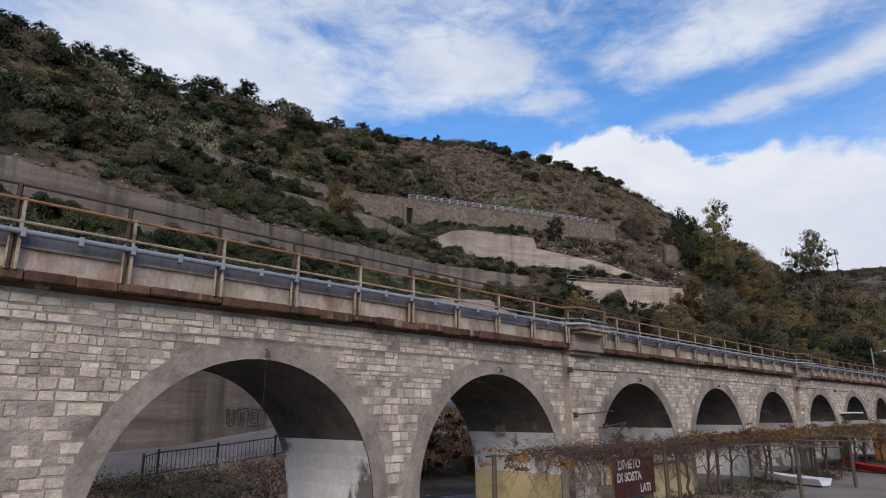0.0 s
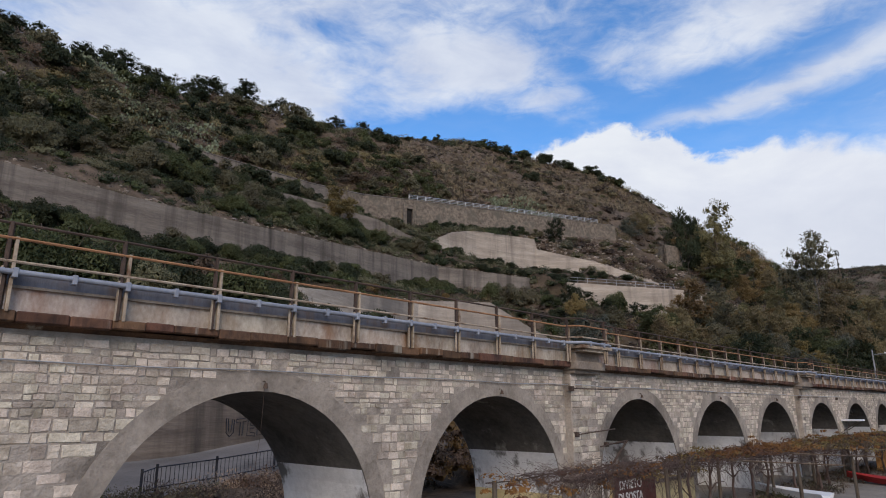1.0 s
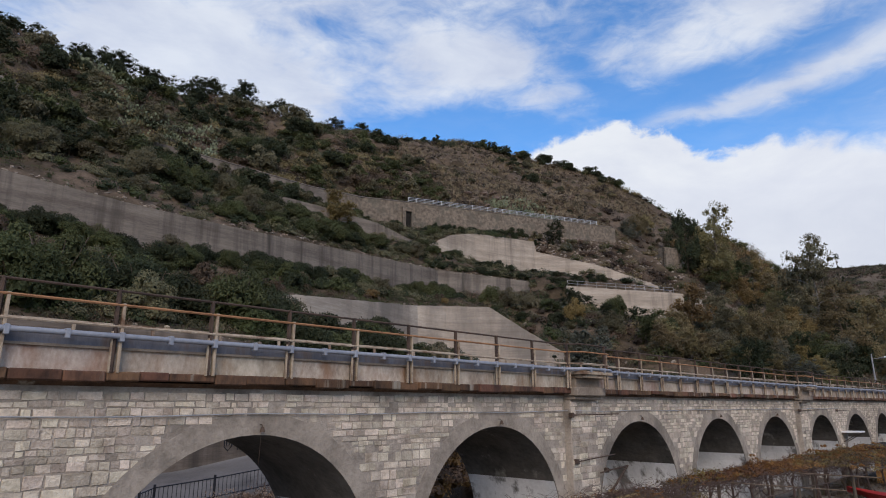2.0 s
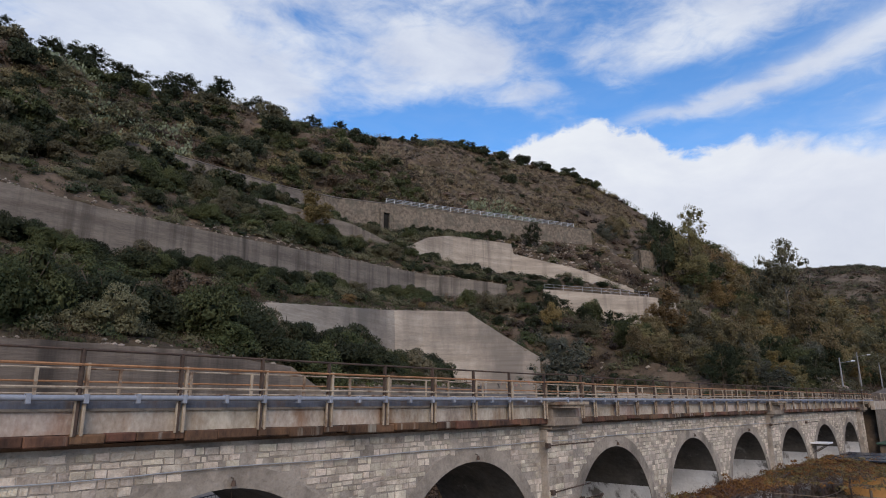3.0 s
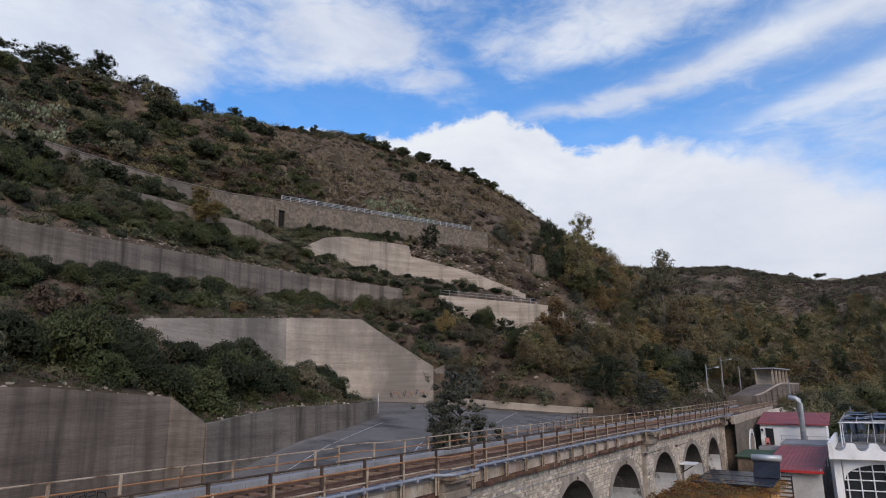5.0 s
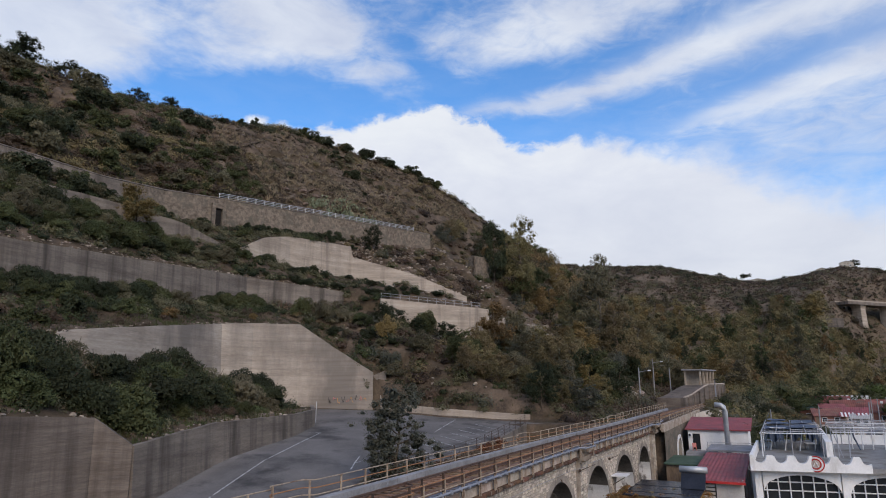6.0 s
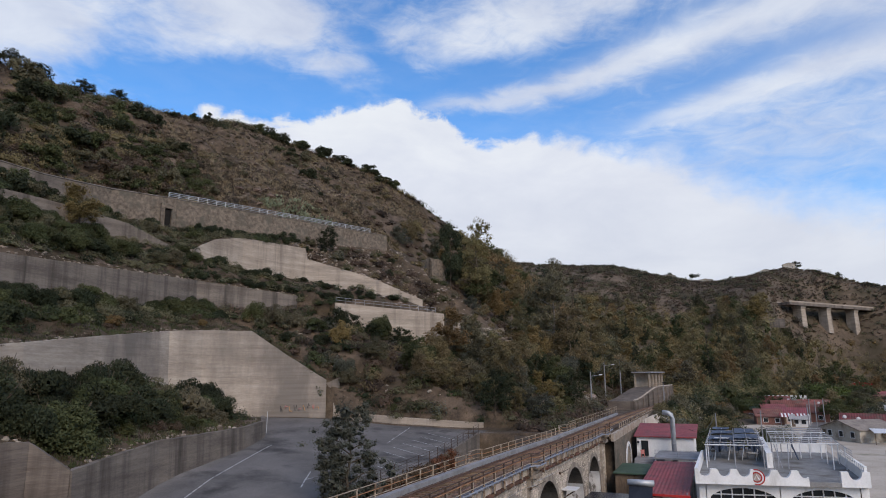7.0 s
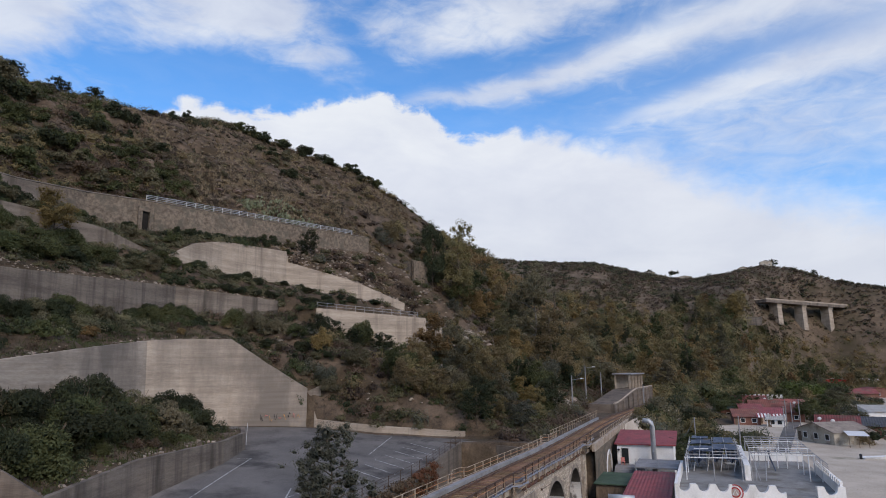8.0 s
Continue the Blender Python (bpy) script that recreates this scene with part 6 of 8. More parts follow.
for lx in (-0.2, 0.2):
    for ly in (-0.2, 0.2):
        part("leg", bar((lx, ly, 0), (lx, ly, 0.44), 0.05), M_PINK, chair)

duct = thing("exhaust_duct", "galvanised kitchen exhaust duct with a bent top", "duct")
part("pipe", sweep([(91.6, -7.6, 1.6), (91.6, -7.6, 7.4), (91.6, -7.5, 7.8), (91.6, -7.2, 8.05), (91.6, -6.4, 8.15)], 0.32, 14), M_GALV, duct, smooth=True)
for z in (2.8, 4.2, 5.6, 7.0):
    part("collar", sweep([(91.6, -7.6, z), (91.6, -7.6, z + 0.08)], 0.355, 14), M_GALV, duct)

deck = thing("flat_canopy", "flat grey canopy on posts with a railing", "canopy")
part("slab", boxes((84.5, 92.0, -11.2, -5.6, 2.95, 3.15), bevel=0.02), M_TROUGH, deck)
for y in (-11, -8.4, -5.8):
    part("post", bar((84.7, y, -0.4), (84.7, y, 3.0), 0.16), M_RENDER, deck)
    part("rail_post", bar((84.7, y, 3.1), (84.7, y, 4.0), 0.05), M_GREYMETAL, deck)
for z in (3.6, 4.0):
    part("rail", bar((84.7, -11.1, z), (84.7, -5.7, z), 0.04), M_GREYMETAL, deck)
for x, y, w, h in ((82.5, -7.2, 1.0, 1.0), (83.2, -9.2, 1.2, 0.8), (86.0, -8.8, 1.3, 1.0)):
    c = thing("chest_freezer", "white chest freezer under the canopy", "freezer")
    part("body", boxes((x, x + 0.7, y, y + w, -0.3, h), bevel=0.03), M_WHITEMETAL, c)
    part("lid", boxes((x - 0.02, x + 0.72, y - 0.02, y + w + 0.02, h, h + 0.08), bevel=0.02), M_GREYMETAL, c)

# solar water heater on a dark panelled roof by the pergola
hut = thing("snack_hut", "low hut with a dark panelled flat roof", "hut")
part("body", boxes((56.5, 64.2, -7.2, -2.4, -0.4, 2.0)), M_OCHREWALL, hut)
for k in range(5):
    part("roof_panel", boxes((55.6 + 1.75 * k, 57.3 + 1.75 * k, -7.5, -1.6, 2.05 + 0.03 * (k % 2), 2.16 + 0.03 * (k % 2)), bevel=0.02), M_BLACK, hut)
heater = thing("solar_water_heater", "solar water heater with silver tank over a black panel", "water heater")
part("panel", ([(60.2, -7.6, 2.2), (60.2, -5.6, 2.2), (61.4, -5.6, 3.5), (61.4, -7.6, 3.5), (60.3, -7.6, 2.14), (60.3, -5.6, 2.14), (61.5, -5.6, 3.44), (61.5, -7.6, 3.44)],
     [(0, 1, 2, 3), (4, 7, 6, 5), (0, 4, 5, 1), (1, 5, 6, 2), (2, 6, 7, 3), (3, 7, 4, 0)]), M_BLACK, heater)
part("tank", sweep([(61.4, -7.75, 3.65), (61.4, -5.45, 3.65)], 0.28, 16), M_GALV, heater, "silver cylindrical tank", smooth=True)
for y in (-7.5, -5.7):
    part("leg", bar((61.5, y, 2.1), (61.5, y, 3.5), 0.06), M_GREYMETAL, heater)
    part("brace", bar((60.2, y, 2.15), (61.5, y, 2.15), 0.05), M_GREYMETAL, heater)
canopy = thing("awning", "small white flat awning on the viaduct face", "awning")
part("sheet", boxes((58.8, 60.6, -1.3, 0.0, 3.0, 3.12), bevel=0.02), M_WHITEMETAL, canopy)
for x in (59.0, 60.4):
    part("strut", bar((x, 0.0 + rail_shift(60) + 0.42, 2.3), (x, -1.2, 3.0), 0.05), M_RUST, canopy)


def gable_house(label, x, y, w, d, h, rise, rz, wall, roof, ground=-0.2, windows=2):
    """A one-storey house: walls with gables, an overhanging pitched roof, windows and a door on the face towards -x."""
    g = thing("house", label, "house", "beach houses", at=(x, y, ground), rz=rz)
    bm = bmesh.new()
    prof = [(-w / 2, 0), (w / 2, 0), (w / 2, h), (0, h + rise), (-w / 2, h)]
    a = [bm.verts.new((0, u, z)) for u, z in prof]
    b = [bm.verts.new((d, u, z)) for u, z in prof]
    bm.faces.new(a); bm.faces.new(b[::-1])
    for k in range(5):
        bm.faces.new((a[k], b[k], b[(k + 1) % 5], a[(k + 1) % 5]))
    part("wall", bm, wall, g)
    for s in (-1, 1):
        e, t = w / 2 + 0.4, rise / (w / 2) * 0.4
        vs = [(-0.4, s * e, h - t), (d + 0.4, s * e, h - t), (d + 0.4, 0, h + rise + 0.02), (-0.4, 0, h + rise + 0.02)]
        vs += [(p, q, r + 0.12) for p, q, r in vs]
        part("roof", (vs, [(0, 1, 2, 3), (4, 7, 6, 5), (0, 4, 5, 1), (1, 5, 6, 2), (2, 6, 7, 3), (3, 7, 4, 0)]), roof, g)
    for k in range(windows):
        u = -w / 2 + w * (k + 0.6) / (windows + 0.4)
        win = part("window", boxes((-0.04, 0.06, u - 0.5, u + 0.5, 0.95, 2.0)), M_DARKGLASS, g)
        part("window_frame", boxes((-0.08, -0.02, u - 0.58, u - 0.48, 0.9, 2.08), (-0.08, -0.02, u + 0.48, u + 0.58, 0.9, 2.08), (-0.08, -0.02, u - 0.5, u + 0.5, 1.98, 2.08), (-0.1, -0.02, u - 0.6, u + 0.6, 0.86, 0.96)), M_WHITEMETAL, win)
    part("door", boxes((-0.05, 0.05, w / 2 - 1.2, w / 2 - 0.3, 0, 2.05), bevel=0.02), M_TIMBER, g)
    return g


gable_house("cream house with a dull fibre-sheet roof near the beach", 151.0, -35.0, 10.0, 9, 2.5, 1.5, -58, M_CREAM, M_DULLROOF, -0.1, 3)
porch = thing("porch_roof", "white sheet porch roof in front of a house", "porch")
part("sheet", corrugated(143.5, 148.0, -43.0, -39.4, 2.2, 2.7, 0.5), M_WHITEMETAL, porch)
for y in (-42.8, -41.2, -39.6):
    part("post", bar((143.7, y, -0.3), (143.7, y, 2.25), 0.1), M_TIMBER, porch)


def cross_house(label, x, y, w, d, h, rise, rz, wall, roof, ground=-0.2, windows=2, lean=False):
    """A low house whose ridge runs across: one slope (or both) of the ribbed roof towards -x."""
    g = thing("house", label, "house", "beach houses", at=(x, y, ground), rz=rz)
    top = d if lean else d / 2
    prof = [(0, 0), (d, 0), (d, h + (rise if lean else 0)), (top, h + rise), (0, h)]
    if lean:
        prof = prof[:3] + prof[4:]
    n = len(prof)
    vs = [(u, s * w / 2, z) for s in (-1, 1) for u, z in prof]
    part("wall", (vs, [tuple(range(n))[::-1], tuple(range(n, 2 * n))] + [(k, (k + 1) % n, n + (k + 1) % n, n + k) for k in range(n)]), wall, g)
    e = 0.5 * rise / top
    part("roof", corrugated(-0.5, top + 0.02, -w / 2 - 0.35, w / 2 + 0.35, h - e + 0.08, h + rise + 0.09, 0.5, 0.06), roof, g)
    if not lean:
        part("roof", corrugated(top, d + 0.5, -w / 2 - 0.35, w / 2 + 0.35, h + rise + 0.09, h - e + 0.08, 0.5, 0.06), roof, g)
    for k in range(windows):
        u = -w / 2 + w * (k + 0.6) / (windows + 0.4)
        win = part("window", boxes((-0.04, 0.06, u - 0.5, u + 0.5, 0.9, 1.9)), M_DARKGLASS, g)
        part("window_frame", boxes((-0.08, -0.02, u - 0.58, u - 0.48, 0.85, 1.98), (-0.08, -0.02, u + 0.48, u + 0.58, 0.85, 1.98), (-0.08, -0.02, u - 0.5, u + 0.5, 1.88, 1.98), (-0.1, -0.02, u - 0.6, u + 0.6, 0.8, 0.9)), M_WHITEMETAL, win)
    part("door", boxes((-0.05, 0.05, w / 2 - 1.1, w / 2 - 0.3, 0, 2.0), bevel=0.02), M_TIMBER, g)
    return g


for x, y, w, d, h, rise, rz, wall, roof, lean in (
        (191, -25.2, 6.5, 8, 2.3, 1.5, 2, M_BRICKY, M_TILE, True), (196, -31.2, 6, 8, 2.4, 1.6, -6, M_WALLPINK, M_REDROOF, True), (203, -27.5, 6, 8, 3.0, 1.6, 3, M_OCHREWALL, M_TILE, True),
        (205, -36.5, 8, 9, 2.8, 1.8, -8, M_BRICKY, M_TILE, False), (214, -31.5, 8, 9, 3.4, 2.0, 0, M_OCHREWALL, M_TILE, False), (212, -22.5, 6, 8, 3.0, 1.2, 4, M_BRICKY, M_GREENROOF, True),
        (226, -28.5, 10, 10, 4.0, 2.2, 2, M_WALLPINK, M_TILE, False), (222, -39, 8, 9, 3.6, 1.8, -6, M_BRICKY, M_TILE, False), (186.5, -31.4, 4, 4, 2.0, 0.9, -10, M_RENDER, M_PALEROOF, True),
        (164, -48, 8, 10, 2.6, 1.3, -10, M_BRICKY, M_SLATE, True), (206, -60, 8, 9, 3.2, 1.3, 5, M_RENDER, M_PALEROOF, True), (330, -80, 12, 12, 3.6, 1.8, 0, M_BRICKY, M_TILE, False)):
    cross_house("low beach house with a red sheet roof" if roof in (M_TILE, M_REDROOF) else "low beach house with a dull flat-pitched roof", x, y, w, d, h, rise, rz, wall, roof, -0.2, 2, lean)
cross_house("low house with a faded red sheet roof near the beach", 159, -40.5, 8.0, 9, 2.8, 1.9, -10, M_WALLPINK, M_TILE, -0.1, 2)
for ax, ay in ((189.5, -29.0), (188.0, -32.5)):
    stripes = thing("striped_awning", "faded red and white striped awning in front of a house", "awning", "striped awnings", at=(ax, ay, 0))
    for k in range(8):
        part("stripe", corrugated(0, 2.6, -1.6 + 0.4 * k, -1.2 + 0.4 * k, 2.1, 3.0, 0.4, 0.02), M_REDROOF if k % 2 else M_RENDER, stripes)
    for y in (-1.5, 1.5):
        part("pole", bar((0.1, y, -0.3), (0.1, y, 2.15), 0.07), M_GREYMETAL, stripes)
crenel = thing("garden_wall", "white crenellated wall behind the beach houses", "wall", at=(236, -30, 0))
part("wall_run", boxes((0, 0.3, -9, 4, -0.2, 5.6)), M_RENDER, crenel)
for k in range(10):
    part("merlon", boxes((0, 0.3, -8.9 + 1.3 * k, -8.2 + 1.3 * k, 5.6, 6.2), bevel=0.02), M_RENDER, crenel)
for k, (x, y, w, d, h, rise, wall, roof) in enumerate((
        (440, -90, 15, 14, 7.0, 1.2, M_REDPAINT, M_PALEROOF), (452, -110, 16, 14, 7.0, 0.8, M_RENDER, M_PALEROOF), (405, -86, 16, 12, 3.6, 1.2, M_RENDER, M_PALEROOF), (372, -95, 14, 14, 3.4, 1.3, M_BRICKY, M_TILE))):
    gable_house("low beach house with a red tiled roof" if roof is M_TILE else "flat pale beach house far off", x, y, w, d, h, rise, (-6, 4, -12, 8)[k], wall, roof, 0.0, 3)
for x, y in ((154.5, -39.0), (160.5, -37.5), (163, -44.0), (206.5, -38.5), (229, -33.0)):
    g = thing("satellite_dish", "white satellite dish on a roof", "satellite dish", "dishes", at=(x, y, 3.6 if x < 165 else 4.6))
    part("mast", bar((0, 0, -1.2), (0, 0, 0.35), 0.05), M_GREYMETAL, g)
    part("dish", sweep([(-0.08, 0, 0.4), (-0.03, 0, 0.4), (0.1, 0, 0.45)], 0.16, 16, 2.6), M_WHITEMETAL, g)

lane = tagged(part("lane", ([(130, -27.8, 0.06), (130, -25.2, 0.06), (185, -33.0, 0.06), (185, -36.0, 0.06), (260, -50, 0.06), (260, -46.5, 0.06)], [(0, 3, 2, 1), (3, 4, 5, 2)]), M_ASPHALT), "narrow asphalt lane between the beach houses", "lane", kind="structure")
boat = thing("boat", "white rowing boat with a dark outboard on the sand", "boat", at=(128, -40.6, -0.2), rz=-70)
vs, fs = [], []
for i in range(11):
    u = i / 10
    wd = 0.85 * (1 - u ** 2.6)
    z = 0.55 + 0.3 * u * u
    vs += [(-2.6 + 5.4 * u, -wd, z), (-2.6 + 5.4 * u, -wd * 0.6, 0.1 + 0.25 * u ** 3), (-2.6 + 5.4 * u, wd * 0.6, 0.1 + 0.25 * u ** 3), (-2.6 + 5.4 * u, wd, z), (-2.6 + 5.4 * u, 0, z - 0.18)]
    if i:
        o = 5 * (i - 1)
        fs += [(o + k, o + 5 + k, o + 5 + (k + 1) % 5, o + (k + 1) % 5) for k in range(5)]
fs.append((0, 1, 2, 3, 4))
part("hull", (vs, fs), M_WHITEMETAL, boat)
part("outboard", boxes((-2.95, -2.6, -0.18, 0.18, 0.2, 1.0), bevel=0.05), M_BLACK, boat)

# poles in the village
for x, y, h, z in ((127.2, -12.6, 6.2, 0), (118, -19.5, 7.2, 0), (163, -31, 6.5, 0), (172, -33.6, 7, 0), (186, -37, 7, 0), (182, -33.5, 7, 0)):
    g = thing("utility_pole", "plain wooden utility pole among the houses", "pole", "village poles", at=(x, y, z))
    part("shaft", sweep([(0, 0, -0.4), (0, 0, h)], 0.13, 8, 0.7), M_TROUGH, g)
    part("crossarm", bar((0, -0.5, h - 0.4), (0, 0.5, h - 0.4), 0.07), M_RUST, g)

# ---- things behind and under the viaduct ----
M_TWIG = material("vine_wood", (0.050, 0.034, 0.029), (0.125, 0.085, 0.070), 3.0, 0.95, 0.2)
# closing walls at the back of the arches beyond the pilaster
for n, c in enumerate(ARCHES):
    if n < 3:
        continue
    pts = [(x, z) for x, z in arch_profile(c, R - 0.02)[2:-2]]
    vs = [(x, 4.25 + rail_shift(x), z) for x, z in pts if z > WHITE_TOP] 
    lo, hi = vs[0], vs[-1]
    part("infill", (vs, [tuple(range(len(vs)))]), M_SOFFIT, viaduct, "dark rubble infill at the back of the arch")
    part("infill_whitewash", ([(c - R, 4.22 + rail_shift(c), FOOT), (c + R, 4.22 + rail_shift(c), FOOT), (c + R, 4.22 + rail_shift(c), WHITE_TOP), (c - R, 4.22 + rail_shift(c), WHITE_TOP)], [(0, 1, 2, 3)]), M_WHITE, viaduct, "whitewashed infill wall")
low = thing("low_wall", "low ochre painted wall in front of the arches", "wall", kind="structure")
for a, b, h in ((25.3, 29.6, 1.0),):
    part("wall_run", boxes((a, b, -0.45, -0.15, -0.45, h), bevel=0.015), M_YELLOW, low)
    part("capping", boxes((a - 0.04, b + 0.04, -0.5, -0.1, h, h + 0.07), bevel=0.015), M_MOULD, low)

# painted notice board
board = thing("notice_board", "dark red board with hand-painted white capitals", "sign", at=(23.55, -0.75, 0))
part("panel", boxes((-1.55, 1.6, -0.03, 0.03, 0.05, 1.52), bevel=0.01), M_BOARD, board)
for x in (-1.5, 1.5):
    part("post", boxes((x - 0.05, x + 0.05, 0.03, 0.12, -0.45, 1.5), bevel=0.01), M_TIMBER, board)
for text, x, z, s in (("DIVIETO", -1.3, 1.06, 0.46), ("DI SOSTA", -1.42, 0.62, 0.44), ("LATI", 0.32, 0.16, 0.42)):
    cu = bpy.data.curves.new("lettering", "FONT")
    cu.body, cu.size, cu.extrude, cu.offset = text, s, 0.004, 0.012
    o = new("lettering", cu)
    o.parent = board
    o.matrix_basis = pose(x, -0.036, z, 90, 0, 0)
    cu.materials.append(M_LETTER)

# conduit and wires on the face
conduit = thing("conduit", "thin grey conduit clipped along the viaduct face", "cable")
part("line", sweep([(x, 0.35 + rail_shift(x) - (0.3 if 20.5 < x < 22.8 or 48.5 < x < 50.8 else 0), 4.86 + 0.02 * math.sin(x)) for x in np.arange(-8, 60, 0.75)], 0.014, 5), M_GALV, conduit)
wire = thing("hanging_wire", "thin wire hanging from the arch crown", "cable")
part("strand", sweep([(7.93, 0.33, 4.5), (7.9, 0.33, 3.4), (7.8, 0.33, 2.6)], 0.004, 4), M_RUST, wire)
for k, (x0, x1, z0, z1) in enumerate(((20.7, 23.9, 4.72, 4.74), (20.9, 23.4, 3.05, 3.2), (23.0, 24.3, 2.62, 2.66), (48.6, 52.5, 4.74, 4.76), (57.2, 60.3, 4.7, 4.72))):
    g = thing("iron_bracket", "dark rusted iron bar fixed to the masonry", "bracket", "iron bars")
    s = rail_shift(x0)
    part("bar", sweep([(x0, 0.05 + s, z0), (x1, -0.1 + s, z1)], 0.026, 6), M_RUST, g)
    part("fixing", boxes((x0 - 0.06, x0 + 0.1, 0.0 + s, 0.16 + s, z0 - 0.09, z0 + 0.09), bevel=0.01), M_RUST, g)
brace = thing("iron_strut", "dark rusted iron strut leaning from the pilaster", "bracket")
part("strut", sweep([(22.5, 0.05, 1.35), (24.1, -0.25, 2.75)], 0.042, 6), M_RUST, brace)
part("arm", sweep([(22.6, 0.1, 2.55), (24.1, -0.25, 2.75)], 0.028, 6), M_RUST, brace)

# ---- pergola with vines in front of the arches ----
pergola = thing("pergola", "timber and wire pergola posts in front of the arches", "pergola")
posts = [(14.9, -0.9), (22.4, -2.6), (24.2, -2.2), (30, -1.4), (30.5, -4.6), (36.5, -1.6), (37, -5.2), (43, -1.8), (43.5, -6.2), (49.5, -1.9), (50, -6.6), (55.5, -2), (56, -7.2)]
for x, y in posts:
    part("post", sweep([(x, y, -0.5), (x + random.uniform(-0.1, 0.1), y, 1.95 if x < 25 else 1.75)], 0.085, 7, 0.85), M_BARK, pergola)
for ya, yb in ((-0.9, -0.9), (-2.4, -2.9), (-4.6, -6.6)):
    x0 = {-0.9: 14.5, -2.4: 16.5, -4.6: 26}[ya]
    part("wire", sweep([(x, ya + (yb - ya) * (x - x0) / (58 - x0), 1.93 - 0.18 * smooth01((x - 20) / 8) + 0.06 * math.sin(x * 1.1)) for x in np.arange(x0, 58.5, 1.5)], 0.02, 5), M_RUST, pergola)
for x in np.arange(30, 58, 6.5):
    part("cross_beam", sweep([(x, -0.8, 1.74), (x + 0.3, -6.4, 1.74)], 0.03, 5), M_TIMBER, pergola)


def vine_places(n, x0, x1, f):
    out = []
    for k in range(n):
        x = x0 + (x1 - x0) * random.random() ** 0.8
        thick = 0.4 + 0.8 * max(noise.noise(Vector((x / 2.5, 0, 4))) + 0.25, 0)
        out.append((x, f(x), 1.78 + thick * abs(random.gauss(0, 0.22))))
    return out


vine_leaf = vine_places(1300, 26, 61, lambda x: random.uniform(-1.0 - 0.12 * (x - 24), -0.7)) + vine_places(260, 40, 62, lambda x: random.uniform(-8, -3)) + [(random.uniform(14, 26), random.choice((-0.9, -2.5)), random.uniform(1.5, 2.0)) for k in range(40)]
clumps("vine_leaves", "rusty orange vine leaves over the pergola", vine_leaf, (0.1, 0.42), 34, 0.098, (L_RUST, L_RUST, L_BROWN, L_AUTUMN, L_RUST, L_RED), 0.8, 0.6, heart=0.0)
twigs = []
r = random.Random(5)
for k in range(4600):
    x = r.uniform(26, 61) if k % 4 else r.uniform(15.6, 26)
    y = r.uniform(-0.9 - 0.13 * max(x - 20, 0), -0.6) if x > 24 else r.choice((-0.9, -2.5)) + r.uniform(-0.15, 0.15)
    p = [(x, y, (1.92 if x < 24 else 1.76) + r.uniform(-0.06, 0.1))]
    a, fall = r.uniform(0, 6.28), r.uniform(-0.2, 0.1) if k % 5 else r.uniform(-0.4, -0.1)
    for q in range(6):
        a += r.uniform(-1.1, 1.1)
        p.append((p[-1][0] + 0.22 * math.cos(a), p[-1][1] + 0.12 * math.sin(a), p[-1][2] + fall * r.uniform(0.2, 1) + r.uniform(-0.07, 0.09)))
    twigs.append(sweep(p, 0.008, 3, 0.5, False))
tagged(part("vine_twigs", join(*twigs), M_TWIG), "bare brown vine twigs on the wires", "vine", kind="stuff")

# gnarled vine stems climbing to the wires
for k in range(16):
    x = 27.5 + 2.1 * k + r.uniform(-0.6, 0.6)
    y = -1.2 - (0.12 * (x - 24)) * r.random()
    g = thing("vine_stem", "gnarled bare vine stem climbing the pergola", "vine", "vine stems", at=(x, y, -0.45))
    p, a = [(0, 0, -0.1)], r.uniform(0, 6.28)
    for q in range(7):
        p.append((p[-1][0] + r.uniform(-0.14, 0.14), p[-1][1] + r.uniform(-0.1, 0.1), p[-1][2] + 0.34))
    part("stem", sweep(p, 0.075, 6, 0.6), M_TWIG, g)
    for q in range(4):
        b, c = p[r.randrange(3, 8)], r.uniform(0, 6.28)
        part("shoot", sweep([b, (b[0] + 0.4 * math.cos(c), b[1] + 0.3 * math.sin(c), b[2] + 0.35), (b[0] + 1.0 * math.cos(c + 0.5), b[1] + 0.6 * math.sin(c + 0.5), b[2] + r.uniform(-0.1, 0.4))], 0.035, 5, 0.4), M_TWIG, g)

clumps("yard_weeds", "rank weeds and dead leaves under the pergola", [(x, y, -0.42) for x, y in [(random.uniform(24, 58), random.uniform(-3.5, -0.4)) for k in range(170)]] + [(x, y, -0.42) for x, y in [(random.uniform(13, 24), random.uniform(-0.6, 0.2)) for k in range(36)]],
       (0.2, 0.6), 80, 0.11, (L_GREEN, L_BROWN, L_OLIVE, L_HEATH, L_BROWN), 0.45, heart=0.2)
# boats and loose things in the yard
for x, y, rz, m in ((36.5, -2.4, 75, M_WHITEMETAL), (46.5, -4.2, 62, M_REDPAINT)):
    g = copy_thing(boat, pose(x, y, -0.4, 0, 0, rz) @ Matrix.Scale(0.7, 4))
    g["label"] = "small white boat laid up in the yard" if m is M_WHITEMETAL else "small red boat laid up in the yard"
    for ch in list(g.children):
        if ch.name.startswith("outboard"):
            bpy.data.objects.remove(ch)
        elif ch.name.startswith("hull"):
            ch.data = ch.data.copy()
            ch.data.materials[0] = m

